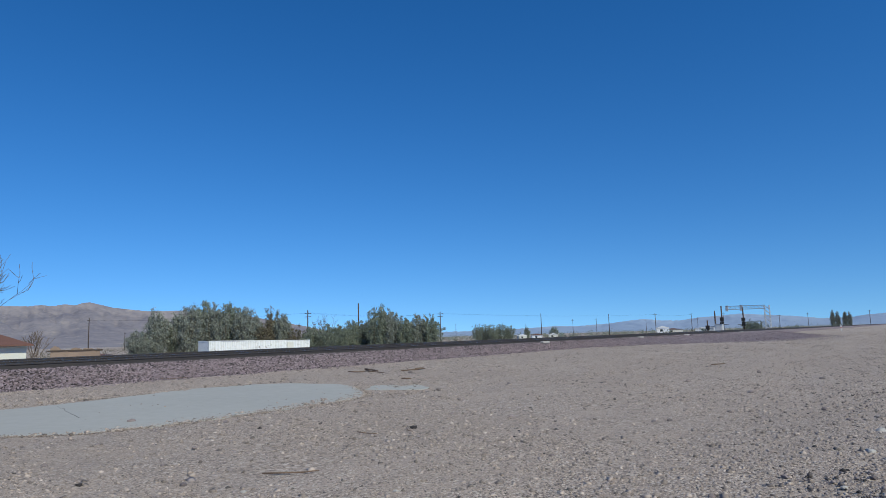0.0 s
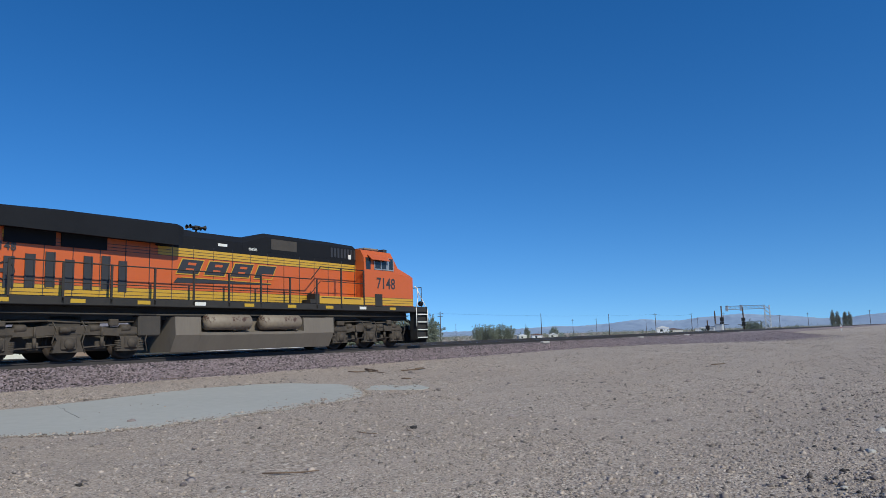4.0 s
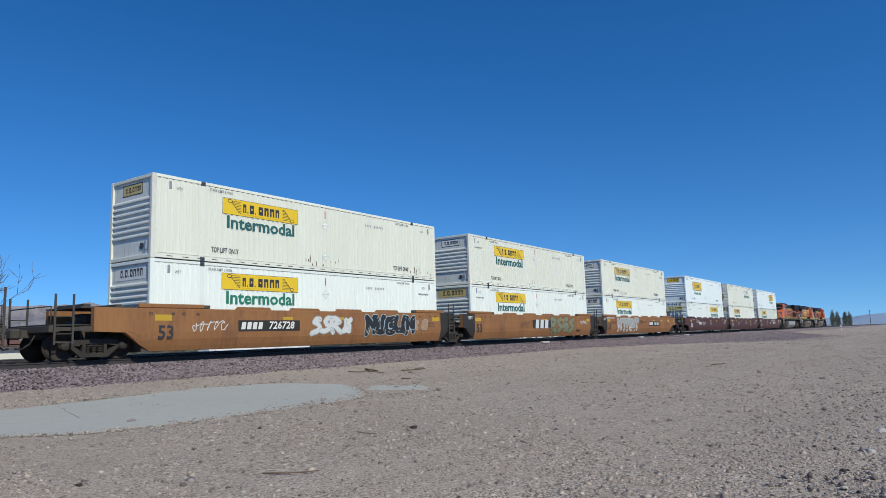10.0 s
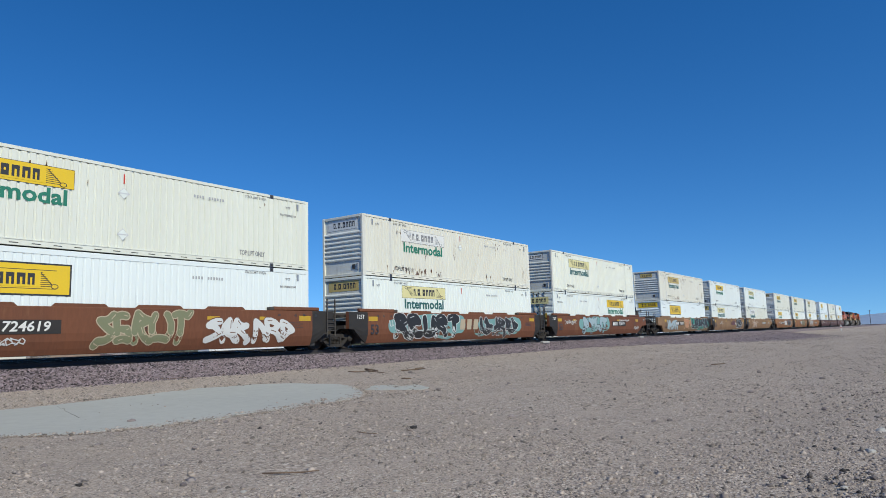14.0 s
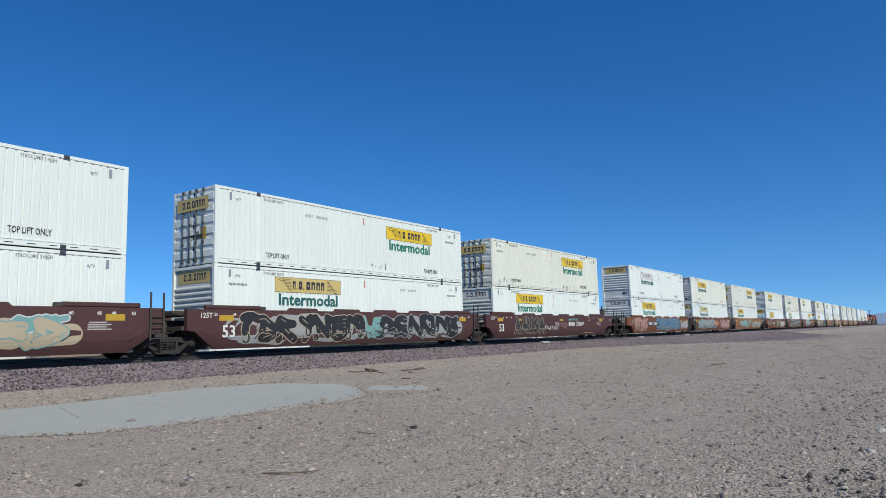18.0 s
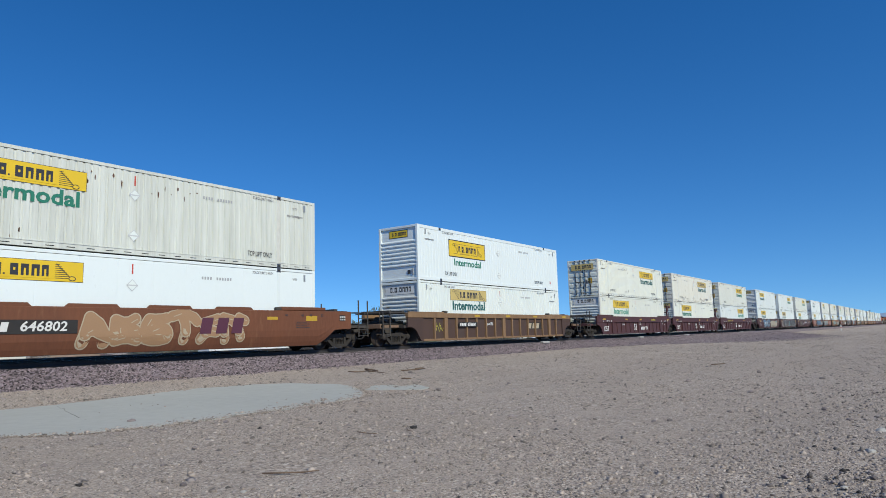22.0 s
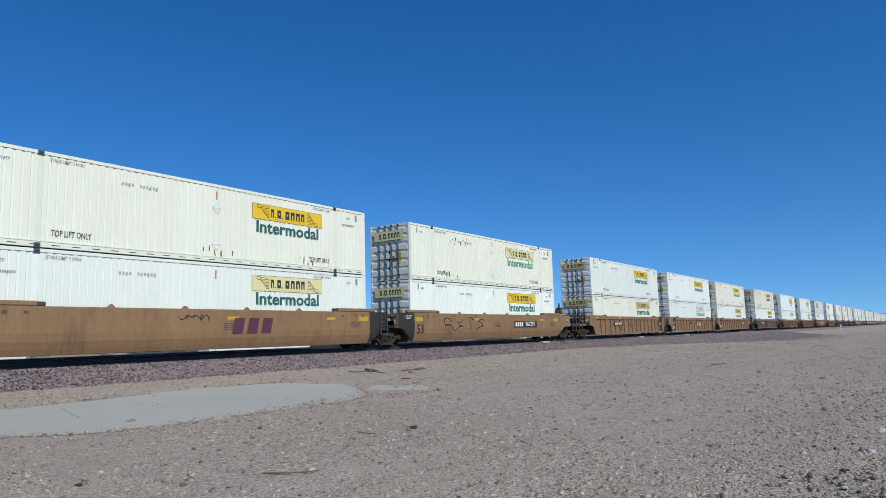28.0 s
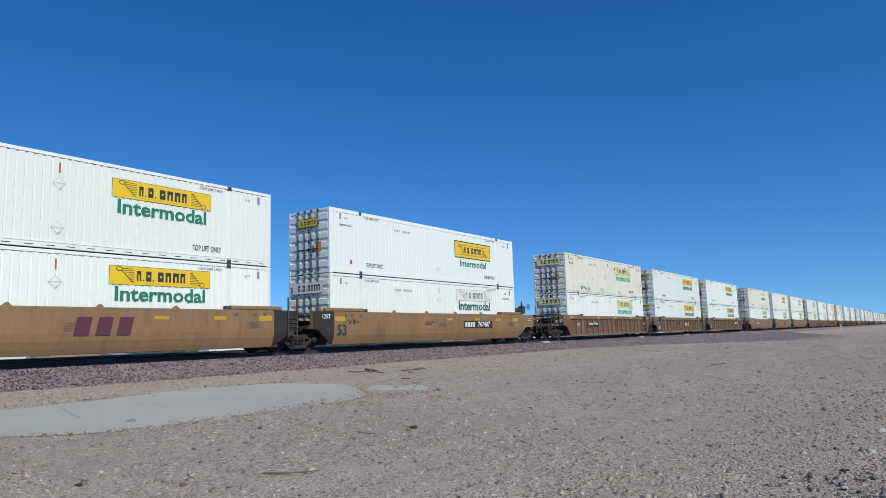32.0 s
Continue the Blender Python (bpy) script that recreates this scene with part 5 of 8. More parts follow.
CAR_PAINT = {"S1": (M_maroon, "maroon"), "S2": (M_orange_brown, "faded orange-brown"), "S3": (M_tan, "dusty tan"), "S4": (M_redbrown, "rusty red-brown"), "S5": (M_orange_brown, "faded yellow-brown"),
             "R6": (M_oxide, "maroon"), "R7": (M_darkbrown, "dark brown"), "R8": (M_darkbrown, "dark rust-brown"), "R9": (M_tan, "dusty tan"), "R10": (M_umber, "weathered umber-brown")}
SPECIAL = {
    0: ("53 disc num:1.9", ["s 0.6 3.7 1.28 1.45 white 1"]), 1: ("53 disc:3.7", ["s -4.5 -3.5 0.8 1.2 grey 2", "s 5.8 6.7 0.9 1.2 grey 3"]), 2: ("53 num:-4.7", ["s -5.7 -4.4 1.0 1.45 white 4"]),
    3: ("53 num:1.9", ["g -5.8 -0.8 0.40 1.50 5 grey white 5 0.12", "s -7.2 -6.0 0.95 1.25 brown 6", "s -0.8 1.2 1.1 1.35 brown 7", "s -8.2 -6.5 1.42 1.55 white 8"]),
    4: ("53 block:0.1:black:white", ["g 1.5 5.1 0.36 1.52 4 olive black 9 0.13", "s 6.3 7.3 0.95 1.30 white 10", "s -2.8 -1.4 0.75 1.35 brown 11", "s 5.5 6.2 0.4 0.7 black 12"]),
    5: ("53 num:-4.7", ["g 2.2 5.8 0.50 1.48 5 black paleblue 13 0.13", "g 5.8 6.9 0.78 1.25 2 tan grey 14 0.07", "g -1.0 1.3 0.62 1.40 4 white grey 15 0.06", "s -6.6 -5.2 0.8 1.3 white 16"]),
    6: ("53 num:1.9", ["h -5.3 -2.2 0.40 1.42 4 tan white 17", "s -2.0 -1.2 1.0 1.35 white 18", "s 6.9 7.7 0.9 1.2 white 19"]),
    7: ("53 block:1.5::purple", ["g 3.4 6.5 0.36 1.54 5 black white 20 0.14", "s 6.7 7.4 0.85 1.2 white 21", "s 2.6 3.3 0.8 1.1 white 22", "s -5.6 -4.2 0.8 1.25 white 77", "s -1.9 -0.4 1.35 1.5 black 78"]),
    8: ("53 num:-4.5", ["g 1.3 7.8 0.36 1.56 5 black white 23 0.20 teal", "g -7.2 -3.7 0.42 1.34 5 paleblue grey 24 0.07", "g -1.6 1.2 0.45 1.45 4 orange beige 25 0.07", "s 0.6 1.2 0.8 1.25 white 79"]),
    9: ("53 num:1.9", ["g -3.9 0.8 0.30 1.55 4 paleblue black 26 0.16 aqua", "s -6.9 -5.0 0.95 1.35 white 27", "s 3.6 5.7 1.15 1.40 white 28", "s 6.9 8.1 0.5 0.85 white 29"]),
    10: ("53 block:0.3::beige", ["g -6.1 -0.6 0.36 1.54 5 black white 30 0.18 aqua", "g 1.3 5.8 0.40 1.46 6 black white 31 0.13 aqua", "s -6.6 -5.9 0.85 1.30 white 32"]),
    11: ("53 num:-4.9", ["g -0.9 2.2 0.40 1.50 5 olive beige 33 0.10", "g 2.9 7.1 0.36 1.32 6 white brown 34 0.09", "h -8.3 -5.3 0.70 1.55 4 brown white 35", "s -3.6 -2.9 0.45 0.75 white 36"]),
    12: ("", ["g 2.5 8.6 0.42 1.20 5 grey olive 37 0.15 olive", "g -5.5 1.5 0.42 1.35 6 aqua white 38 0.12 brown"]),
    13: ("53 block:1.0:brown:orange", ["g -7.0 0.6 0.40 1.50 7 grey black 39 0.11 aqua", "g 3.1 7.3 0.42 1.40 5 pink white 40 0.10"]),
    14: ("num:-4.7", ["g -8.0 -4.8 0.40 1.50 5 pink beige 41 0.10", "g -2.0 4.9 0.36 1.56 5 blue beige 42 0.20 blue", "s -9.2 -8.2 0.9 1.45 grey 43", "g 5.5 8.0 0.5 1.3 3 grey white 80 0.07"]),
    15: ("53 num:1.6", ["g -6.0 -1.9 0.45 1.48 5 black beige 44 0.13", "s -2.0 -0.1 0.6 0.95 white 45", "s 1.7 3.3 1.22 1.45 aqua 46", "t 4.5 6.3 0.37 1.52 tan beige 47", "s 0.4 1.5 0.7 1.2 pink 48"]),
    16: ("53", ["g 0.7 7.2 0.36 1.50 6 black grey 49 0.17 grey", "g -7.2 -0.5 0.36 1.46 7 black beige 50 0.14 grey", "g -0.5 0.8 0.4 1.45 2 aqua brown 51 0.14"]),
    17: ("53 num:-4.4", ["g -5.3 0.2 0.36 1.48 5 blue paleblue 52 0.17", "g 1.0 6.3 0.40 1.36 5 beige aqua 53 0.12 beige", "s -7.2 -6.4 1.0 1.4 grey 54", "g 4.6 6.4 0.9 1.36 2 aqua white 81 0.08"]),
    18: ("mid53", ["y -5.2 -3.7 1.20 1.45 yellow 55"]), 19: ("mid53", []), 20: ("mid53", ["y 3.4 4.5 1.25 1.45 yellow 56"]),
    21: ("rnum:-4.9 rblock:4.1", ["p -7.0 -6.3 0.65 1.2 yellow 57", "p -1.9 -1.2 0.95 1.15 white 58"]), 22: ("53 num:-4.8 block:3.3::purple", ["g -1.8 4.3 0.38 1.48 6 tan beige 59 0.16"]),
    23: ("rnum:-5.0 r53:5.35", ["p -0.2 0.8 1.1 1.2 white 60"]), 24: ("rblock:4.0 r53:5.4", ["p -5.0 -4.2 0.95 1.25 white 61"]), 25: ("r53:5.4 rnum:-5.0", ["p 0.1 0.9 0.75 1.15 white 62", "p 3.2 4.8 0.50 0.72 white 63"]),
    26: ("end r53:6.55 rnum:4.0", ["p -3.0 -2.5 0.8 1.05 purple 64", "p 1.0 4.2 1.42 1.55 black 65"]), 27: ("end rblock2:1.8 r53:6.5", ["d -1.9 -0.9"]), 28: ("end rnum:-4.4 r53:6.6", ["q -2.7 0.78 0.26", "p -0.9 -0.2 0.6 1.15 black 66", "p 1.3 1.7 0.85 1.05 purple 67"]),
    29: ("53 num:1.9", ["g -5.5 -1.5 0.7 1.35 4 black tan 68 0.04"]), 30: ("53 block:1.5::purple", ["s -1.5 -0.5 1.15 1.5 black 69"]), 31: ("53 num:-4.7", ["s 4.6 5.9 0.55 1.40 black 70", "s 4.3 4.7 0.9 1.2 purple 71"]),
    32: ("end rnum:4.1 r53:6.65", []), 33: ("end rblock2:1.45 r53:6.65", ["d -1.9 -0.8"]), 34: ("end r53:6.65 rnum:-5.0", ["p -7.0 -6.4 0.9 1.1 white 72"]),
    35: ("53 num:1.9", ["s -1.6 -0.9 0.95 1.25 purple 73", "s -7.2 -6.6 1.0 1.3 black 74"]), 36: ("53 block:1.4::purple", ["s -4.4 -3.8 0.95 1.2 purple 75"])}
NUMBERS = {0: "253617", 2: "253617", 3: "726728", 5: "726728", 6: "766080", 8: "766080", 9: "724619", 11: "724619", 14: "723641", 15: "253669", 17: "253669", 21: "658680", 22: "646802", 23: "620501", 26: "789259", 28: "789259", 29: "767291", 31: "767291", 32: "797362", 34: "797362", 35: "767487", 25: "620501"}


def prefix(n=4, h=0.26, slant=0.0):
    """The owner's letters as plain upright bars."""
    s = Shape()
    for i in range(n):
        x = i * 0.26
        s.plate([(x, -h / 2), (x + 0.19, -h / 2), (x + 0.19 + slant, h / 2), (x + slant, h / 2)], 0)
    return s


def trade_block():
    """The owner's mark as three plain slanted blocks."""
    s = Shape()
    for x in (0.0, 0.66, 1.32):
        s.plate([(x, -0.30), (x + 0.46, -0.30), (x + 0.58, 0.32), (x + 0.12, 0.32)], 0)
    return s


def well_car(k, style, rear, front):
    paint, colour = CAR_PAINT[style]
    ribbed = style[0] == "R"
    rnd = random.Random(900 + k)
    spec, art = SPECIAL[k]
    note = "sprayed with graffiti" if any(q[0] in "gh" for q in art) else ("with upright ribs" if ribbed else "with smooth sides")
    car = empty("well_car", "%s steel double-stack well car %s" % (colour, note), "railway car", "well cars of the train")
    back = pose(0, 0, 0, 0, 0, 180)
    dark = M_under
    if not ribbed:
        ends = [paint, paint if style == "S1" else M_black]
        me = shared(("smooth_side", style, rear, front), lambda: smooth_side(rear, front), ends)
        part("side_plate", me, None, car)
        me2 = shared(("smooth_side2", style, rear, front), flip(smooth_side, rear, front), ends)
        part("side_plate", me2, None, car)
    else:
        tall = style == "R6"
        post_paint = {"R6": M_oxide, "R7": M_tan, "R8": M_post, "R9": M_tan, "R10": M_post}[style]
        part("side_plate", shared(("ribbed", style), lambda: ribbed_side(tall), [post_paint if style in ("R7",) else (M_post if style in ("R8", "R10") else paint), paint]), None, car)
        part("side_plate", shared(("ribbed2", style), flip(ribbed_side, tall), [post_paint, paint]), None, car)
        top = 1.13 if tall else 1.37
        post = shared(("post", style), lambda: Shape().prism([(-0.05, 0.26), (0.05, 0.26), (0.065, top), (-0.065, top)], -1.515 if not tall else -1.47, -1.42), post_paint)
        wide = shared(("wide_post", style), lambda: Shape().box(-0.15, 0.15, -1.522, -1.42, 0.24, top, 0, 0.01), post_paint)
        for i in range(15):
            x = -7.05 + i * 1.007
            w = i in (1, 7, 13)
            part("post", wide if w else post, None, car, at=(x, 0, 0))
        part("bracket", shared("pad", lambda: Shape().box(-0.14, 0.14, -1.5, -1.3, 1.62, 1.74, 0, 0.02), M_under), None, car, at=(-6.0, 0, 0))
        part("bracket", shared("pad", None, None), None, car, at=(6.0, 0, 0))
        if style != "R6":
            for x in (-7.6, 7.6):
                part("guide_plate", shared(("guide", style), lambda: Shape().box(-1.5, 1.5, -1.47, -1.35, 1.62, 1.675, 0, 0.01), post_paint), None, car, at=(x, 0, 0))
        else:
            for x in (-7.5, 7.5):
                part("guide_plate", shared(("guide6",), lambda: Shape().box(-1.35, 1.35, -1.45, -1.33, 1.62, 1.74, 0, 0.02), M_oxide), None, car, at=(x, 0, 0))
    part("well_floor", shared(("under", rear, front), lambda: under_frame(rear, front), dark), None, car)
    if not ribbed:
        cover = shared(("cover", style), lambda: Shape().box(-1.22, 1.22, -1.47, -1.28, 0, 0.15, 0, 0.03), paint if style not in ("S1",) else M_maroon)
        for x in (-7.30, 7.30):
            part("end_cover", cover, None, car, at=(x, 0, 1.61))
        pad = shared("pad2", lambda: Shape().box(-0.12, 0.12, -1.48, -1.30, 0, 0.13, 0, 0.02), M_under)
        for x in (-5.98, 5.98):
            part("corner_pad", pad, None, car, at=(x, 0, 1.61))
        for x in (-3.9, -1.3, 1.3, 3.9):
            part("guide", shared(("guide_cap", style, style == "S3"), (lambda: cap_rail(-0.85, 0.85)) if style != "S3" else (lambda: cap_rail(-0.14, 0.14)), paint), None, car, at=(x, 0, 1.60))
        yel = shared("reflector", lambda: rect(0.52, 0.115), M_yel_dec)
        for x in (-5.3, -2.3, 0.6, 3.3, 5.6):
            if rnd.random() < 0.6:
                marks(car, yel, None, x, 1.30, "yellow reflector", name="reflector")
        for x in (-7.7, 7.65):
            marks(car, shared("big_reflector", lambda: rect(0.62, 0.20), M_yel_dec), None, x, 1.30, "large yellow reflector", name="reflector")
    else:
        yf = -1.524
        for x in (-7.9, -3.0, 0.5, 4.0, 8.3):
            if rnd.random() < 0.7:
                marks(car, shared("reflector", lambda: rect(0.52, 0.115), M_yel_dec), None, x, 1.50 if style != "R6" else 1.38, "yellow reflector", yf, "reflector")
    # capacity marks near the truck at the jointed end
    ink = M_whiteink if style in ("S1", "R6") else M_ink
    tiny = shared(("tiny", ink.name), lambda: bars([(0, 0, 0.75, 0.035), (0, 0.07, 0.6, 0.035), (0, 0.14, 0.75, 0.035), (0.05, 0.21, 0.5, 0.035)], 0.05), ink)
    y0 = None if not ribbed else -1.432
    for x in (-6.4, 6.3):
        for dx, tx in ((0, "40"), (-0.55 if x < 0 else 0.85, "45"), (-0.95 if x < 0 else 1.3, "48"), (-1.75 if x < 0 else 1.95, "53")):
            if not (ribbed and style in ("R9", "R10") and dx):
                marks(car, lettering(tx, ink, 0.10 if style != "R6" else 0.13, 0.003), None, x + dx, 1.42 if not ribbed else 1.26 if style != "R6" else 1.24, "", y0 if style != "R6" else -1.524, "lettering")
    marks(car, tiny, None, 6.8, 0.92, "", y0)
    marks(car, tiny, None, -0.4 if front == "C" else 0.2, 0.88, "", y0)
    if not ribbed and front == "C":
        marks(car, shared(("inspect", ink.name), lambda: rect(0.34, 0.26), M_black), None, 9.45, 1.32, "black inspection panel")
        marks(car, shared("inspect2", lambda: bars([(-0.14, 0.0, 0.28, 0.07), (-0.14, -0.1, 0.28, 0.05)], 0.12), M_whiteink), None, 9.45, 1.33, "", side_y(1.3) - 0.007)
    if not ribbed and rear == "A":
        marks(car, lettering("125T", M_whiteink, 0.17, 0.004), None, -8.55, 1.38, "white painted mark", side_y(1.4) - 0.010, "lettering")
    for word in spec.split():
        w = word.split(":")
        if w[0] == "53":
            marks(car, lettering("53", M_whiteink if style == "S1" else M_ink, 0.42, 0.012), None, -7.6, 0.80, "painted number", side_y(0.8) - 0.014, "lettering")
        elif w[0] == "mid53":
            marks(car, lettering("53", M_whiteink, 0.50, 0.02), None, -0.8, 0.70, "white painted number", -1.475, "lettering")
            marks(car, lettering("125T", M_whiteink, 0.36, 0.012), None, -7.45, 0.62, "white painted mark", -1.475, "lettering")
            marks(car, lettering("LD LMT", M_whiteink, 0.11, 0.003), None, -3.6, 0.95, "", -1.475, "lettering")
            marks(car, prefix(4, 0.26), M_whiteink, 0.6, 0.62, "white owner's mark", -1.475)
            marks(car, lettering("9387", M_whiteink, 0.26, 0.006), None, 2.15, 0.62, "white painted number", -1.475, "lettering")
        elif w[0] == "disc":
            x = float(w[1]) if len(w) > 1 else -2.8
            s = Shape().plate([(0.42 * math.cos(a), 0.42 * math.sin(a)) for a in np.arange(0, 6.28, 0.22)], 0.0, 0)
            s.plate([(0.33 * math.cos(a), 0.33 * math.sin(a)) for a in np.arange(0, 6.28, 0.26)], -0.003, 1)
            s.plate([(-0.35, -0.035), (0.35, -0.035), (0.35, 0.035), (-0.35, 0.035)], -0.006, 0).plate([(-0.04, -0.36), (0.04, -0.36), (0.04, 0.36), (-0.04, 0.36)], -0.0075, 0)
            ob = marks(car, s, [INK["tan"], M_maroon], x, 1.0, "faded round emblem with a cross", side_y(1.0) - 0.004, "emblem")
        elif w[0] in ("num", "rnum"):
            x, rib = float(w[1]), w[0] == "rnum"
            yy = (side_y(1.0) - 0.013) if not rib else -1.527
            wide = 3.0 if not rib else 1.9
            if style not in ("S1", "R6", "R8"):
                marks(car, rect(wide, 0.40 if not rib else 0.26), M_black, x + wide / 2, 1.02, "black number panel", yy)
            hh = 0.27 if not rib else 0.17
            sc = 1 if not rib else 0.62
            ob = marks(car, prefix(4, 0.26, 0.05), M_whiteink, x + 0.12, 1.02, "white owner's mark", yy - 0.004)
            ob.scale = (sc, 1, sc)
            marks(car, lettering(NUMBERS.get(k, "000000"), M_whiteink, hh, 0.008, 1.1, 0.15), None, x + (2.05 if not rib else 1.28), 1.02, "white painted number", yy - 0.004, "lettering")
        elif w[0] in ("block", "rblock", "rblock2"):
            x = float(w[1])
            yy = side_y(1.0) - 0.013 if w[0] == "block" else -1.528
            if w[0] == "rblock":
                marks(car, rect(1.8, 0.42), M_tan if style == "R8" else M_black, x, 0.92, "owner's panel", -1.432)
                yy = -1.437
            bg = INK[w[2]] if len(w) > 2 and w[2] else None
            if bg:
                marks(car, rect(2.6, 0.50), bg, x, 1.04, "black panel", yy)
            me = shared(("trade", w[3] if len(w) > 3 else "p"), trade_block, INK[w[3]] if len(w) > 3 else INK["purple" if w[0] != "rblock" else "beige"])
            ob = marks(car, me, None, x - 0.95, 1.02 if w[0] == "block" else 0.92, "owner's mark as plain bars", yy - 0.004)
            ob.scale = (1, 1, 0.9) if w[0] == "block" else (0.8, 1, 0.55)
        elif w[0] == "r53":
            marks(car, lettering("53", M_ink, 0.26, 0.01), None, float(w[1]), 0.88 if style in ("R9", "R10") else 1.0, "painted number", -1.438, "lettering")
        elif w[0] == "end":
            for kk in (-1, 1):
                if (kk < 0 and rear == "A") or (kk > 0 and front == "A"):
                    marks(car, Shape().plate([(-0.42, -0.50), (0.42, -0.50), (0.42, 0.54), (-0.42, 0.54)], 0.0), M_black, kk * 7.53, 0.82, "black end panel", -1.434, "end_panel")
                    marks(car, Shape().plate([(-0.46, -0.12), (0.46, -0.12), (0.46, 0.13), (-0.46, 0.13)], 0.0), M_black, kk * 7.53, 1.495, "black painted chord", -1.525, "end_panel")
                    marks(car, shared("pad_notes", lambda: bars([(-0.30, 0, 0.6, 0.03), (-0.3, 0.06, 0.6, 0.03), (-0.3, 0.12, 0.5, 0.03)], 0.05), M_whiteink), None, kk * 7.53, 0.95, "", -1.438)
                    if kk < 0:
                        marks(car, lettering("125T", M_whiteink, 0.26, 0.012, 0.9), None, -7.53, 0.62, "white painted mark", -1.439, "lettering")
                        marks(car, lettering("53", M_whiteink, 0.13, 0.004), None, -7.80, 1.20, "", -1.439, "lettering")
                        marks(car, lettering("48", M_whiteink, 0.13, 0.004), None, -7.26, 1.20, "", -1.439, "lettering")
    for q in art:
        a = q.split()
        if a[0] in "gh":
            x0, x1, z0, z1, n = *map(float, a[1:5]), int(a[5])
            spray(car, x0, x1, z0, z1, n, INK[a[6]], INK[a[7]], int(a[8]), float(a[9]) if len(a) > 9 else 0.09, INK[a[10]] if len(a) > 10 else None, label="%s and %s graffiti" % (a[6], a[7]))
        elif a[0] in "spy":
            x0, x1, z0, z1 = map(float, a[1:5])
            scrawl(car, x0, x1, z0, z1, INK[a[5]], int(a[6]), {"s": None, "p": -1.424, "y": -1.515}[a[0]], "%s scrawl" % a[5])
        elif a[0] == "t":
            x0, x1, z0, z1 = map(float, a[1:5])
            s = Shape()
            m = (x0 + x1) / 2
            for kk, mm in ((1.0, 1), (0.86, 0)):
                w, h = (x1 - x0) / 2 * kk, (z1 - z0) * kk
                s.plate([(m - w, z0 + 0.05 * (1 - kk)), (m + w, z0 + 0.05 * (1 - kk)), (m + 0.1, z0 + h), (m - 0.1, z0 + h)], lambda z, kk=kk: side_y(z) - 0.006 - 0.01 * (1 - kk) * 3, mm)
            part("graffiti", s, [INK[a[5]], INK[a[6]]], car, "tan triangular graffiti")
        elif a[0] == "d":
            x0, x1 = map(float, a[1:3])
            pts = [(x0 + (x1 - x0) * u, -1.46, 1.36 - 0.38 * math.sin(math.pi * u)) for u in np.arange(0, 1.01, 0.1)]
            part("hose", Shape().path(pts, 0.035, 6), M_rubber, car, "hanging black hose")
        elif a[0] == "q":
            x, z, r = map(float, a[1:4])
            s = Shape()
            for i in range(18):
                t = i * 0.349
                stroke(s, (x + r * math.cos(t), z + r * math.sin(t)), (x + r * math.cos(t + 0.349), z + r * math.sin(t + 0.349)), 0.018, 0.004 + i * 0.0001, 0, -1.428)
            for t in (1.571, 4.712, 3.93, 5.5):
                stroke(s, (x, z), (x + r * math.cos(t), z + r * math.sin(t)), 0.018, 0.007 + t * 0.0001, 0, -1.428)
            part("graffiti", s, INK["black"], car, "black ring drawn on the panel")
    truck(car, -9.72)
    if front == "C":
        truck(car, 9.72)
    end_paint = (M_under if style[0] == "S" and style != "S1" else paint) if style != "R7" else M_post
    if rear == "C":
        coupler_end(car, -1, end_paint, False, rnd, style in ("R7", "R8"))
    else:
        jointed_end(car, -1, style == "R6")
    if front == "C":
        coupler_end(car, 1, end_paint, not ribbed and k != 22, rnd, style in ("R7", "R8"))
        if style == "R6":
            part("stand", shared("stand", stand_frame, M_oxide), None, car, "maroon steel stand", at=pose(9.3, 0, 1.45, 0, 0, 180))
    else:
        jointed_end(car, 1, False)
    return car


for k, (cx, up, low, style) in enumerate(TRAIN):
    gap_front = 99 if k == 0 else TRAIN[k - 1][0] - cx
    gap_rear = 99 if k == len(TRAIN) - 1 else cx - TRAIN[k + 1][0]
    rear = "A" if gap_rear < 21 or k == len(TRAIN) - 1 else "C"
    front = "A" if gap_front < 21 else "C"
    MOVERS.append((well_car(k, style, rear, front), cx, TRACK_Y, RAIL_Z, 0))


# ---- locomotives ----
# Heights from the top of the rail; x forward, towards the cab; y to the engine's left.
DECK, HOOD = 1.92, 3.90


def loco_truck_frame(y):
    """A three-axle side frame with its pedestals and boxes."""
    k = -1 if y < 0 else 1
    a, b = sorted((y, y + 0.16 * k))
    s = Shape()
    s.prism([(-2.35, 0.86), (-2.1, 1.02), (-1.3, 0.98), (-0.7, 1.06), (0.7, 1.06), (1.3, 0.98), (2.1, 1.02), (2.35, 0.86), (2.3, 0.66), (1.5, 0.74), (0.5, 0.78), (-0.5, 0.78), (-1.5, 0.74), (-2.3, 0.66)], a, b)
    for x in (-1.95, 0.0, 1.95):
        s.prism([(x - 0.42, 0.80), (x + 0.42, 0.80), (x + 0.34, 0.62), (x + 0.46, 0.26), (x - 0.46, 0.26), (x - 0.34, 0.62)], a, b)
    return s


def axle_box(y):
    k = -1 if y < 0 else 1
    return Shape().box(-0.23, 0.23, min(y, y + 0.22 * k), max(y, y + 0.22 * k), 0.33, 0.72, 0, 0.04).lathe((0, y + 0.22 * k, 0.51), (0, k, 0), [(0, 0.16), (0.05, 0.15), (0.06, 0.0)], 14)


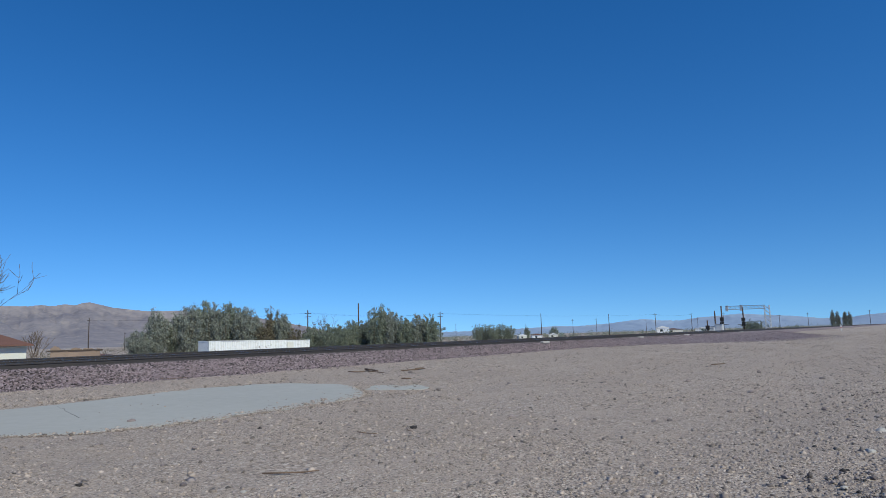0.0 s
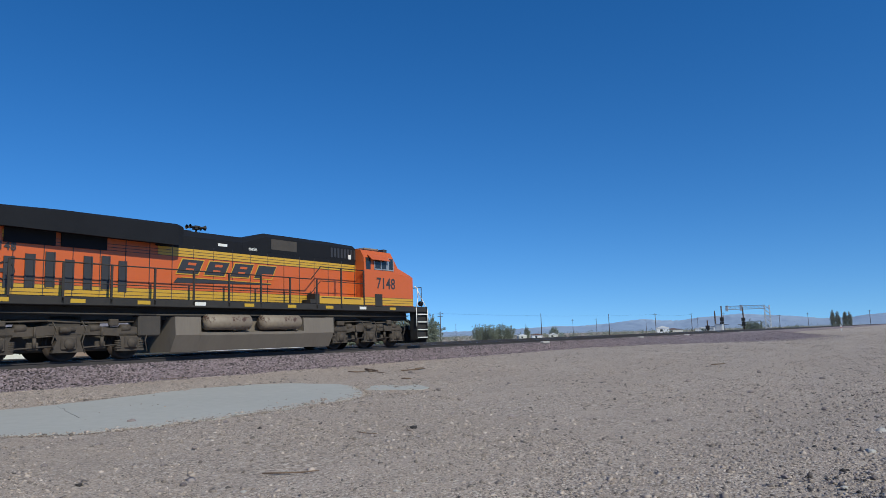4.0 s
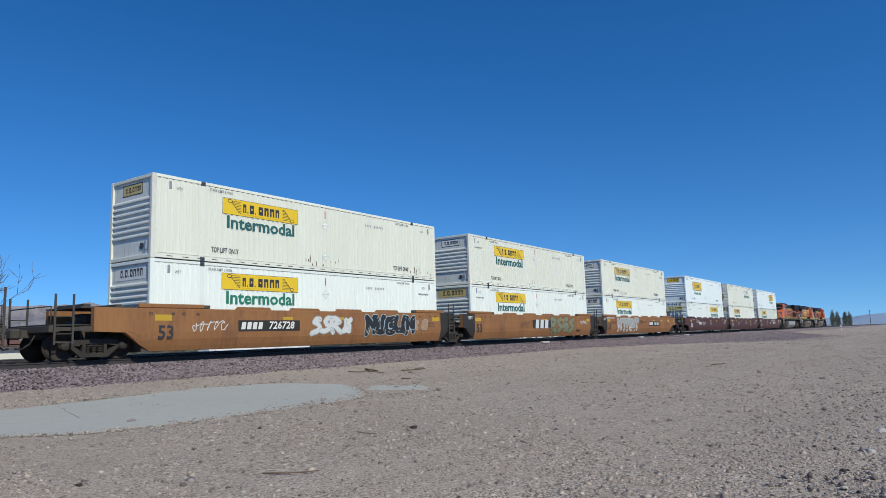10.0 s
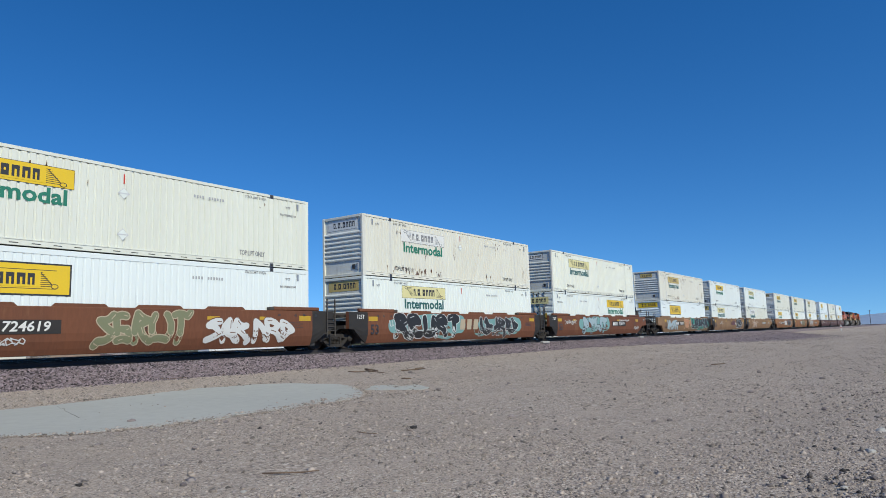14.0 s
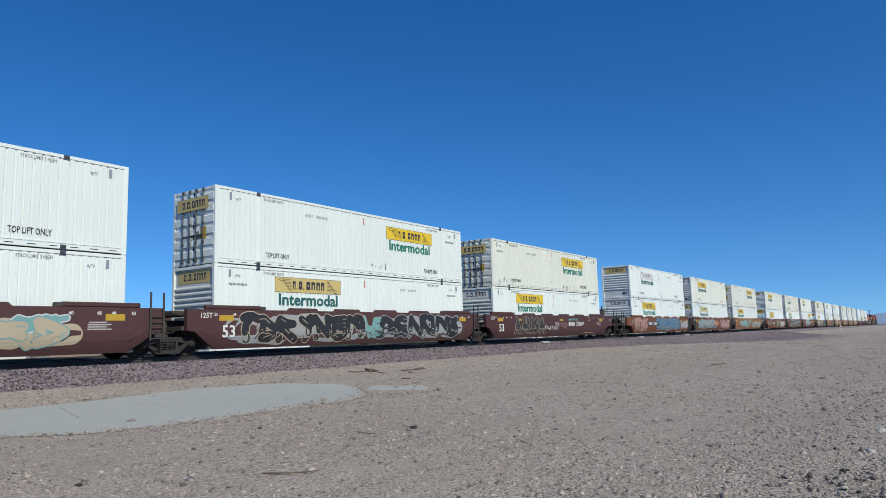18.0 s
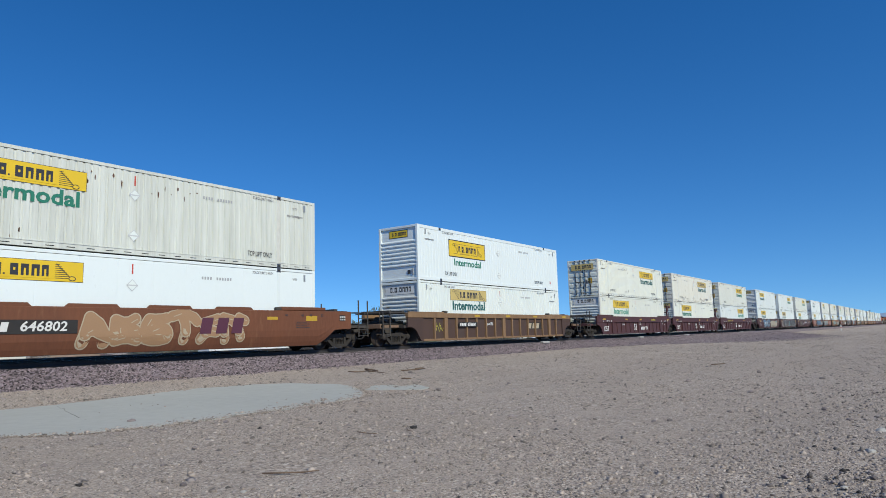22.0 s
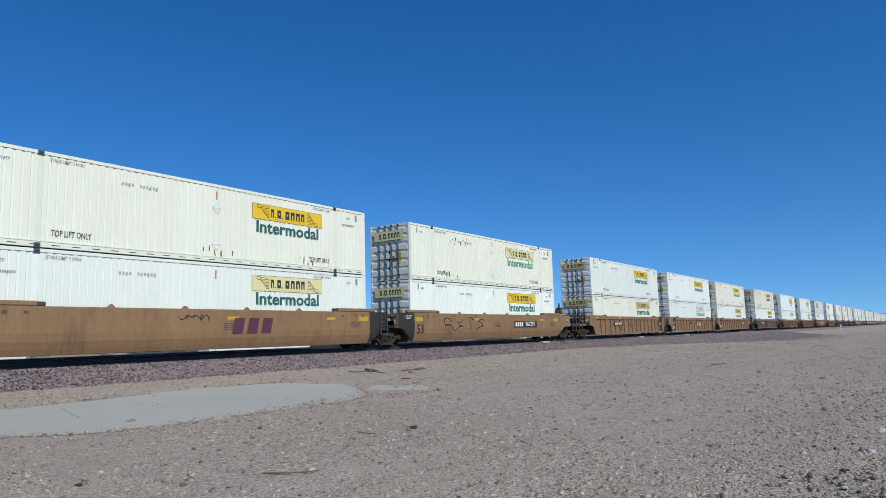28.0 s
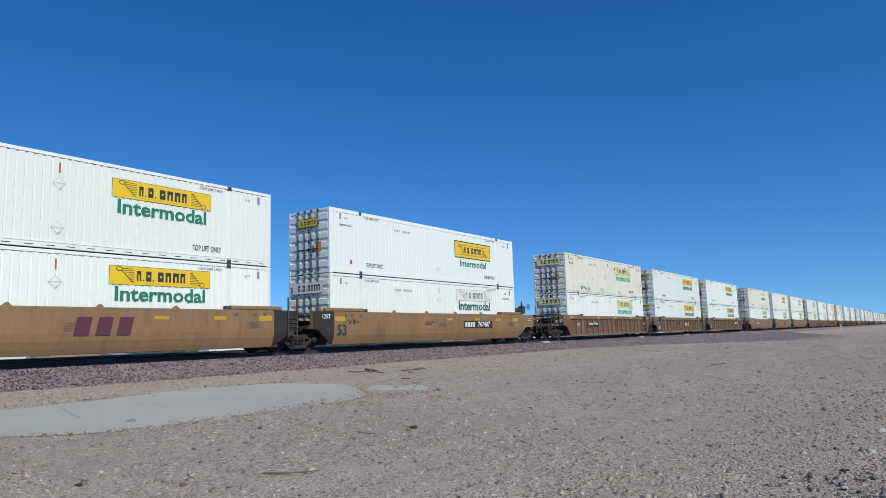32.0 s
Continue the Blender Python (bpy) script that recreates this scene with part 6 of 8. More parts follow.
def loco_wheels():
    s = Shape().tube((0, -0.9, 0.52), (0, 0.9, 0.52), 0.10, 10)
    for k in (-1, 1):
        s.lathe((0, 0.72 * k, 0.52), (0, k, 0), [(-0.045, 0.10), (-0.045, 0.545), (-0.02, 0.545), (-0.015, 0.52), (0.085, 0.513), (0.085, 0.43), (0.045, 0.41), (0.04, 0.18), (0.09, 0.15), (0.09, 0.0)], 30)
    return s


def coil(y):
    s = Shape()
    for i in range(5):
        s.lathe((0, y, 0.62 + i * 0.055), (0, 0, 1), [(0, 0.085), (0.02, 0.11), (0.04, 0.085)], 10)
    return s


def cylinder_pipes(y):
    k = -1 if y < 0 else 1
    s = Shape()
    for x in (-1.5, 0.62, 1.62):
        s.lathe((x, y + 0.10 * k, 0.98), (1, 0.1, 0), [(0, 0), (0.0, 0.12), (0.30, 0.12), (0.34, 0.06), (0.52, 0.05), (0.52, 0)], 10)
    s.path([(-2.0, y + 0.05 * k, 1.16), (-0.6, y + 0.08 * k, 1.20), (0.5, y + 0.08 * k, 1.14), (2.1, y + 0.05 * k, 1.18)], 0.03, 6)
    s.path([(-1.9, y + 0.1 * k, 0.9), (-0.9, y + 0.13 * k, 0.72), (0.2, y + 0.13 * k, 0.80)], 0.02, 5)
    for x in (-0.98, 0.98):      # dampers, brake hangers and rods between the axles
        s.tube((x, y + 0.20 * k, 0.42), (x, y + 0.20 * k, 0.70), 0.055, 8).tube((x, y + 0.20 * k, 0.70), (x, y + 0.20 * k, 1.02), 0.035, 8)
        s.box(x - 0.16, x + 0.16, *sorted((y + 0.02 * k, y + 0.14 * k)), 0.34, 0.58, 0, 0.03)
        s.tube((x - 0.55, y + 0.16 * k, 0.40), (x + 0.55, y + 0.16 * k, 0.46), 0.025, 6)
    for x in (-2.45, -0.45, 0.42, 2.45):      # sand and air pipes
        s.path([(x, y + 0.06 * k, 1.20), (x + 0.06, y + 0.22 * k, 0.95), (x - 0.05, y + 0.22 * k, 0.55), (x + 0.10, y + 0.10 * k, 0.24)], 0.022, 5)
    s.lathe((-0.30, y + 0.20 * k, 0.93), (1, 0, 0), [(0, 0), (0.0, 0.10), (0.30, 0.10), (0.34, 0.05), (0.46, 0.05), (0.46, 0)], 10)
    s.box(-2.2, -1.75, *sorted((y + 0.1 * k, y + 0.26 * k)), 1.02, 1.20, 0, 0.03)
    s.box(1.2, 1.5, *sorted((y + 0.1 * k, y + 0.24 * k)), 1.05, 1.26, 0, 0.03)
    return s


def loco_truck(eng, x):
    t = part("truck", shared("loco_bolster", lambda: Shape().box(-2.45, 2.45, -0.62, 0.62, 0.28, 1.05, 0, 0.05).box(-0.5, 0.5, -0.9, 0.9, 0.85, 1.40, 0, 0.05), M_under), None, eng, at=(x, 0, 0))
    for y in (-1.0, 1.0):
        part("side_frame", shared(("loco_frame", y), lambda: loco_truck_frame(y), M_truck), None, t)
        part("brake_cylinders", shared(("brake_cylinders", y), lambda: cylinder_pipes(y), M_truck), None, t)
        for dx in (-1.95, 0, 1.95):
            part("axle_box", shared(("axle_box", y), lambda: axle_box(y), M_truck), None, t, at=(dx, 0, 0))
        for dx in (-2.3, -1.55, 1.55, 2.3):
            part("coil_spring", shared(("coil", y), lambda: coil(y * 1.1), M_truck), None, t, at=(dx, 0, -0.28))
    for dx in (-1.95, 0, 1.95):
        part("wheelset", shared("loco_wheels", loco_wheels, M_wheel), None, t, at=(dx, 0, 0))


def step_well(k, y):
    """A corner stairwell with pale-edged treads."""
    s = Shape()
    a, b = sorted((y, y - 0.42 * (1 if y > 0 else -1)))
    x0, x1 = sorted((k * 9.86, k * 10.68))
    s.box(x0, x1, a + 0.10 if y < 0 else a, b if y < 0 else b - 0.10, 0.35, DECK, 0)
    s.box(x0 - 0.03, x0, a, b, 0.30, DECK, 0).box(x1, x1 + 0.03, a, b, 0.30, DECK, 0)
    for i in range(4):
        z = 0.38 + i * 0.38
        o = y - 0.02 if y < 0 else y - 0.20
        s.box(x0 + 0.02, x1 - 0.02, o, o + 0.22, z, z + 0.03, 1)
        s.box(x0 + 0.02, x1 - 0.02, y - 0.026 if y < 0 else y, y if y < 0 else y + 0.026, z - 0.005, z + 0.045, 2)
    return s


def stair_rail(k, y, high=2.95):
    """A bent white handrail beside the steps."""
    return Shape().path([(k * 10.74, y, 0.95), (k * 10.73, y, 1.78), (k * 10.70, y * 0.72, high - 0.42), (k * 10.68, y * 0.60, high - 0.05), (k * 10.60, y * 0.58, high)], 0.024, 7)


def hood_side(x0, x1, bevelled):
    """The long hood; on the older engine its back corners are cut off."""
    plan = [(x0, -0.5), (x0 + 0.5, -0.95), (x1, -0.95), (x1, 0.95), (x0 + 0.5, 0.95), (x0, 0.5)] if bevelled else [(x0, -0.93), (x0 + 0.03, -0.95), (x1, -0.95), (x1, 0.95), (x0 + 0.03, 0.95), (x0, 0.93)]
    return Shape().prism(plan, DECK, HOOD, "z")


def hood_roof(x0, x1):
    """A black hood roof with sloped shoulders."""
    ring = [(-0.965, HOOD), (-0.965, HOOD + 0.30), (-0.72, 4.44), (0.72, 4.44), (0.965, HOOD + 0.30), (0.965, HOOD)]
    return Shape().loft([[(x, a, b) for a, b in ring] for x in (x0, x1)])


def brake_box():
    """The raised box over the dynamic brake, with sloped ends."""
    rings = []
    for x, z in ((-0.3, 4.35), (0.85, 4.70), (4.5, 4.70), (6.05, 4.66)):
        rings.append([(x, a, b) for a, b in ((-0.972, HOOD + 0.03), (-0.972, z - 0.16), (-0.78, z), (0.78, z), (0.972, z - 0.16), (0.972, HOOD + 0.03))])
    return Shape().loft(rings)


def radiator(x1):
    """The wide overhanging radiator housing at the back of the hood."""
    rings = []
    for x, z0, z1, half in ((-10.30, 3.90, 4.22, 1.40), (-10.05, 3.83, 4.40, 1.50), (-8.0, 3.80, 4.47, 1.52), (x1 - 0.2, 3.76, 4.50, 1.52), (x1, 3.80, 4.44, 1.50)):
        ring = [(-0.9, z0 + 0.06), (-half, z0), (-half, z1 - 0.08), (-half + 0.10, z1), (half - 0.10, z1), (half, z1 - 0.08), (half, z0), (0.9, z0 + 0.06)]
        rings.append([(x, a, b) for a, b in ring])
    return Shape().loft(rings)


def cab_body():
    """The cab: sides that lean in at the top, a crowned roof and a raked front set back behind the nose."""
    ring = [(-1.50, DECK), (-1.50, 3.45), (-1.46, 4.12), (-1.26, 4.46), (-0.5, 4.62), (0.5, 4.62), (1.26, 4.46), (1.46, 4.12), (1.50, 3.45), (1.50, DECK)]
    return Shape().loft([[(x, a, min(b, top)) for a, b in ring] for x, top in ((6.05, 9), (8.20, 9), (8.47, 3.78))])


def nose_body():
    """The wide nose: flush with the cab, then tapering in to a flat front; its top slopes forward."""
    base = [(-1.50, DECK), (-1.50, 3.45), (-1.40, 3.78), (1.40, 3.78), (1.50, 3.45), (1.50, DECK)]
    mid = [(-1.50, DECK), (-1.49, 3.32), (-1.36, 3.42), (1.36, 3.42), (1.49, 3.32), (1.50, DECK)]
    tip = [(-0.80, DECK), (-0.77, 3.16), (-0.62, 3.26), (0.62, 3.26), (0.77, 3.16), (0.80, DECK)]
    return Shape().loft([[(8.46, a, b) for a, b in base], [(9.62, a, b) for a, b in mid], [(10.28, a, b) for a, b in tip]])


def tank_body(whole):
    """The fuel tank: two tall ends and a lower shelf between them that carries the reservoirs, or one plain long tank."""
    s = Shape()
    if whole:
        return s.loft([[(x, a, b) for a, b in ((-1.44, 1.36), (-1.47, 0.80), (-1.42, 0.62), (-0.98, 0.15), (0.98, 0.15), (1.42, 0.62), (1.47, 0.80), (1.44, 1.36))] for x in (-3.40, 4.10)])
    for x0, x1 in ((-3.40, -2.40), (2.40, 4.10)):
        s.loft([[(x, a, b) for a, b in ((-1.42, 1.34), (-1.46, 0.72), (-1.15, 0.15), (1.15, 0.15), (1.46, 0.72), (1.42, 1.34))] for x in (x0, x1)])
    s.loft([[(x, a, b) for a, b in ((-1.05, 1.34), (-1.05, 0.86), (-1.455, 0.80), (-1.455, 0.70), (-1.15, 0.152), (1.15, 0.152), (1.455, 0.70), (1.455, 0.80), (1.05, 0.86), (1.05, 1.34))] for x in (-2.40, 2.40)])
    return s


def loco_name(modern):
    """The railway's name as plain slanted blocks, with a long wedge below on the modern scheme."""
    s = Shape()
    if modern:
        for i in range(4):
            x = -2.5 + i * 1.12
            for g, m, d in ((0.035, 1, 0.0), (0.0, 0, -0.003)):
                s.plate([(x - g, -g), (x + 0.86 + g, -g), (x + 1.10 + g, 0.50 + g), (x + 0.24 - g, 0.50 + g)], d, m)
            if i != 3:
                s.plate([(x + 0.34, 0.10), (x + 0.66, 0.10), (x + 0.70, 0.19), (x + 0.38, 0.19)], -0.006, 2)
                s.plate([(x + 0.44, 0.31), (x + 0.76, 0.31), (x + 0.80, 0.40), (x + 0.48, 0.40)], -0.006, 2)
            else:
                s.plate([(x + 0.32, 0.0), (x + 0.86, 0.0), (x + 0.95, 0.18), (x + 0.40, 0.18)], -0.006, 2)
        s.plate([(-2.6, -0.34), (-2.45, -0.16), (1.7, -0.20), (1.7, -0.23)], 0.0, 0)
        s.plate([(-2.3, -0.12), (1.7, -0.165), (1.7, -0.185), (-2.3, -0.145)], -0.003, 1)
    else:
        for x, w in ((-2.05, 1.12), (-0.86, 1.36), (0.58, 0.92), (1.58, 1.08)):
            for g, m, d in ((0.035, 0, 0.0), (0.0, 1, -0.003)):
                s.plate([(x - g, -0.14 - g), (x + w + g, -0.14 - g), (x + w + g, 0.78 + g), (x - g, 0.78 + g)], d, m)
            for z in (0.07, 0.41):
                s.plate([(x + w * 0.36, z - 0.035), (x + w * 0.66, z - 0.035), (x + w * 0.66, z + 0.20), (x + w * 0.36, z + 0.20)], -0.005, 0)
                s.plate([(x + w * 0.36 + 0.03, z), (x + w * 0.66 - 0.03, z), (x + w * 0.66 - 0.03, z + 0.165), (x + w * 0.36 + 0.03, z + 0.165)], -0.008, 2)
    return s


def locomotive(number, modern, faded, grey_tank, short=0.0, shift=0.0):
    """short: how much nearer the rear end lies; shift: how far the body sits forward of its middle fittings."""
    orange = M_salmon if faded else M_orange
    look_of = "sun-faded orange, yellow and black" if faded else "bright orange, yellow and black"
    e = empty("locomotive", "%s diesel freight locomotive with handrails" % look_of, "locomotive", "three engines at the head of the train")
    back = pose(0, 0, 0, 0, 0, 180)
    part("frame", shared(("loco_frame_sill", short), lambda: Shape().box(-10.75 + short, 10.75, -1.52, 1.52, DECK - 0.27, DECK - 0.02, 0, 0.02).box(-9.8 + short, 9.8, -0.9, 0.9, 1.25, DECK - 0.27), M_black), None, e)
    part("walkway", shared(("loco_deck", short), lambda: Shape().box(-10.72 + short, 10.72, -1.5, 1.5, DECK - 0.02, DECK, 0), M_hoodblack), None, e)
    back_x, wing_x = (-9.70 + short, -3.9) if modern else (-9.70, -5.1)
    part("hood", shared(("hood", orange.name, modern, short), lambda: hood_side(back_x, 6.05, not modern), orange), None, e)
    part("radiator", shared(("radiator", modern), lambda: radiator(wing_x), M_hoodblack), None, e, "overhanging black radiator housing")
    part("hood_roof", shared(("hood_roof", modern, short), lambda: hood_roof(-9.2 + short, 6.05), M_hoodblack), None, e, "black hood roof")
    part("dynamic_brake_box", shared("brake_box", brake_box, M_hoodblack), None, e)
    part("exhaust", shared("exhaust", lambda: Shape().loft([[(x, a, b) for a, b in ((-0.62, 4.3), (-0.55, z), (0.55, z), (0.62, 4.3))] for x, z in ((-4.4, 4.66), (-4.2, 4.74), (-3.1, 4.76), (-3.0, 4.70))]) if not modern else Shape().box(-3.8, -2.2, -0.6, 0.6, 4.3, 4.50, 0, 0.06), M_hoodblack) if not modern else shared("exhaust_low", lambda: Shape().box(-3.8, -2.2, -0.6, 0.6, 4.3, 4.50, 0, 0.06), M_hoodblack), None, e)
    horn = Shape()
    for i, (dx, dy) in enumerate(((0.30, -0.14), (0.40, 0.0), (0.30, 0.14), (-0.32, -0.08), (-0.36, 0.08))):
        horn.lathe((0, dy, 4.60), (1 if dx > 0 else -1, 0, 0.02), [(0, 0.025), (abs(dx) * 0.7, 0.035), (abs(dx), 0.09)], 8)
    horn.tube((0, 0, 4.30), (0, 0, 4.60), 0.04, 6).box(-0.1, 0.1, -0.1, 0.1, 4.52, 4.66)
    part("horn", horn, M_black, e, at=(-1.6, 0.1, 0.16))
    part("cab", shared(("cab", orange.name), cab_body, orange), None, e, "orange cab")
    part("nose", shared(("nose", orange.name), nose_body, orange), None, e, "orange nose")
    part("glare_panel", shared("glare_panel", lambda: Shape().add([(8.49, -1.36, 3.778), (9.60, -1.33, 3.433), (9.60, 1.33, 3.433), (8.49, 1.36, 3.778), (10.10, -0.70, 3.312), (10.10, 0.70, 3.312)], [(0, 1, 2, 3), (1, 4, 5, 2)]), M_hoodblack), None, e, "dark grey anti-glare panel on the nose")
    part("roof_hatch", shared("cab_hatch", lambda: Shape().box(7.0, 8.0, -0.7, 0.3, 4.60, 4.70, 0, 0.03), M_air), None, e, "pale roof unit on the cab")
    # raised walkway beside the cab, with its yellow side, and the step up to it
    part("raised_walkway", shared("raised_walkway", lambda: Shape().box(3.25, 6.05, -1.50, -0.95, DECK, DECK + 0.33, 0, 0.015).box(3.35, 4.5, -1.506, -1.4, DECK + 0.24, DECK + 0.28, 1).box(4.7, 5.8, -1.506, -1.4, DECK + 0.24, DECK + 0.28, 1), [M_locoyel, M_ink]), None, e, "yellow raised walkway box")
    part("walkway_step", shared("walkway_step", lambda: Shape().box(2.72, 3.24, -1.50, -1.0, DECK, DECK + 0.17, 0, 0.01).box(3.0, 3.24, -1.51, -1.0, DECK, DECK + 0.42, 0, 0.01), M_black), None, e, "black step")
    part("sand_box", shared("sand_box", lambda: Shape().box(6.75, 7.25, -1.54, -1.49, DECK - 0.06, DECK + 0.52, 0, 0.015), M_black), None, e, "black box beside the cab door")
    part("sand_box", shared("sand_box2", lambda: Shape().box(6.95, 7.45, 1.49, 1.54, DECK - 0.06, DECK + 0.52, 0, 0.015), M_black), None, e, "black box beside the cab door")
    # yellow bands: along the sill on both sides, and under the roof
    def band(x0, x1, y, z0, z1):
        a, b = sorted((y, y * 0.985))
        part("yellow_band", shared(("band", x0, x1, y, z0, faded), lambda: Shape().box(x0, x1, a, b, z0, z1), M_fadeyel if faded else M_locoyel), None, e, "yellow stripe")
    for y in (-0.962, 0.962):
        band(-9.30 + short, 6.04, y, DECK + 0.02, DECK + 0.36)
        band(wing_x + 0.1, 6.04, y, 3.46 if modern else 3.58, 3.76 if modern else 3.88)
        if modern:
            a, b = sorted((y * 1.003, y * 0.985))
            part("roof_skirt", shared(("roof_skirt", y), lambda: Shape().box(wing_x, 6.045, a, b, 3.76, HOOD + 0.03), M_hoodblack), None, e, "black lower edge of the hood roof")
        band(-9.30 + short, -8.66 + short * 0.6, y, 3.56, 3.80)
    band(6.06, 9.60, 1.512, DECK + 0.02, DECK + 0.36)
    band(6.06, 9.60, -1.512, DECK + 0.02, DECK + 0.36)
    for z in (DECK + 0.12, DECK + 0.24, DECK + 0.36):
        part("band_line", shared("cab_line", lambda: Shape().box(6.06, 9.60, -1.516, -1.505, -0.008, 0.008).box(6.06, 9.60, 1.505, 1.516, -0.008, 0.008), M_ink), None, e, at=(0, 0, z))
    part("yellow_band", shared("yellow_nose", lambda: Shape().box(10.27, 10.292, -0.78, 0.78, DECK + 0.02, DECK + 0.34), M_locoyel), None, e, "yellow stripe")
    # doors of the hood: thin dark joints, two rails and latches, and the tall grilles behind
    tops = (0.90, 0.98, 1.05, 0.92, 1.04, 1.06, 1.00, 0.84, 1.0)
    for y, x1 in ((-0.965, 6.0), (0.965, 6.0)):
        a, b = sorted((y, y * 0.985))
        joint = shared(("joint_line", y), lambda: Shape().box(-0.010, 0.010, a, b, DECK + 0.05, HOOD - 0.02), M_ink)
        x = -9.0 + short
        while x < x1:
            part("door_joint", joint, None, e, at=(x, 0, 0))
            x += 0.84 if y < 0 else 1.7
        line = shared(("band_line", y, x1, short), lambda: Shape().box(-9.3 + short, x1, a - 0.003, b + 0.003, -0.007, 0.007), M_ink)
        for z in (DECK + 0.12, DECK + 0.24, DECK + 0.36, *((HOOD - 0.24, HOOD - 0.34, HOOD - 0.44) if modern else (HOOD - 0.12, HOOD - 0.22, HOOD - 0.32))):
            part("door_joint", line, None, e, at=(0, 0, z))
        for i in range(9 if not modern else 7):
            h = tops[i]
            tall = shared(("grille", y, h), lambda: Shape().box(-0.14, -0.10, min(y * 1.03, y), max(y * 1.03, y), 0, h, 0).box(0.10, 0.14, min(y * 1.03, y), max(y * 1.03, y), 0, h, 0).box(-0.10, 0.10, min(y * 1.008, y), max(y * 1.008, y), 0, h, 0), M_ink)
            part("grille", tall, None, e, "tall black grille", at=(-8.4 + i * (0.44 if not modern else 0.56), 0, DECK + 0.22 + 0.03 * (i % 3)))
        for x in (-8.62, -7.05, -5.60) if not modern else (-8.62, -7.05):
            part("radiator_screen", shared(("rad_screen", y), lambda: Shape().prism([(0.05, 3.44), (1.46, 3.44), (1.46, 3.86), (0.05, 3.86)], min(y * 1.04, y), max(y * 1.04, y)), M_hoodblack), None, e, "black screen under the radiator", at=(x, 0, 0))
        if modern:
            part("herald", shared(("herald", y), lambda: Shape().path([(0.25 * math.cos(q), y * 1.012, 0.25 * math.sin(q)) for q in np.arange(0, 6.6, 0.45)], 0.02, 5).box(-0.2, 0.2, min(y * 1.015, y), max(y * 1.015, y), -0.05, 0.06), M_ink), None, e, "worn black round emblem", at=(-9.2, 0, 2.62))
    if not modern:
        part("herald", shared("herald_corner", lambda: Shape().path([(0.20 * math.cos(q), 0, 0.20 * math.sin(q)) for q in np.arange(0, 6.6, 0.45)], 0.03, 5).box(-0.18, 0.18, -0.01, 0.01, -0.03, 0.03).box(-0.03, 0.03, -0.01, 0.01, -0.18, 0.18), M_ink), None, e, "black ring emblem with a cross", at=pose(-9.47, -0.745, 2.75, 0, 0, -42))
    part("intake_screen", shared("intake", lambda: Shape().box(1.10, 2.45, -0.985, 0.985, 4.06, 4.48), M_under), None, e, "dull square screen")
    for i in range(8):
        part("roof_vent", shared("roof_vent", lambda: Shape().box(-0.06, 0.06, -0.988, 0.988, 4.02, 4.44), M_ink), None, e, at=(4.5 + i * 0.21, 0, 0))
    part("warning_label", shared("roof_label", lambda: Shape().box(5.55, 5.72, -0.992, -0.97, 4.0, 4.2), M_whiteink), None, e, "small white label")
    for x, z in ((-1.2, 4.02), (0.2, 3.98)):
        part("warning_label", shared("hood_label", lambda: Shape().box(-0.2, 0.2, -0.972, -0.96, -0.05, 0.05), M_whiteink), None, e, "small white label", at=(x, 0, z))
    # lettering
    nm = shared(("loco_name", modern, orange.name), lambda: loco_name(modern), [M_ink, M_locoyel if modern else M_fadeyel, orange])
    part("name_blocks", nm, None, e, "black slanted blocks and wedge" if modern else "yellow blocks edged in black", at=(-0.6 if modern else 0.0, -0.972, 2.87 if modern else 2.62))
    part("name_blocks", nm, None, e, "black slanted blocks and wedge" if modern else "yellow blocks edged in black", at=pose(-0.9, 0.972, 2.87 if modern else 2.62, 0, 0, 180))
    part("lettering", lettering(number, M_ink, 0.50, 0.012, 0.95), None, e, "black painted number", at=(7.55, -1.506, 2.92))
    part("lettering", lettering(number, M_ink, 0.50, 0.012, 0.95), None, e, "black painted number", at=pose(7.55, 1.506, 2.92, 0, 0, 180))
    if modern:
        part("lettering", lettering(number, M_ink, 0.24, 0.006, 0.95), None, e, "black painted number", at=(-9.25, -0.975, 3.32))
        part("lettering", lettering(number, M_ink, 0.24, 0.006, 0.95), None, e, "black painted number", at=pose(-9.25, 0.975, 3.32, 0, 0, 180))
    else:
        part("lettering", lettering(number, M_ink, 0.24, 0.006, 0.95), None, e, "black painted number", at=pose(-9.45, -0.74, 3.34, 0, 0, -42))
    # cab windows, visor, number boards, lamps
    rake = math.degrees(math.atan(0.27 / 0.84))
    for y, k in ((-1, -1), (1, 1)):
        out = lambda lo, hi: (min(lo * y, hi * y), max(lo * y, hi * y))
        part("window", shared(("cabwin", k), lambda: Shape().box(6.78, 8.10, *out(1.44, 1.495), 3.62, 4.14, 0, 0.01), M_glass), None, e, "dark side window")
        part("window_frame", shared(("cabframe", k), lambda: Shape().box(6.74, 6.79, *out(1.45, 1.515), 3.58, 4.16).box(7.20, 7.25, *out(1.45, 1.51), 3.60, 4.16).box(7.60, 7.80, *out(1.45, 1.51), 3.60, 4.16).box(8.08, 8.13, *out(1.45, 1.515), 3.58, 4.16).box(6.74, 8.13, *out(1.45, 1.52), 3.57, 3.62), M_galv), None, e)
        part("window", shared(("cabwin2", k), lambda: Shape().box(6.18, 6.50, *out(1.44, 1.50), 3.55, 4.10, 0, 0.01), M_glass), None, e, "small rear side window")
        part("visor", shared(("visor", k, orange.name), lambda: Shape().loft([[(x, c * y, d) for c, d in ((1.42, 4.22), (1.70, 3.98), (1.72, 4.0), (1.44, 4.26))] for x in (6.35, 7.65)]), orange), None, e)
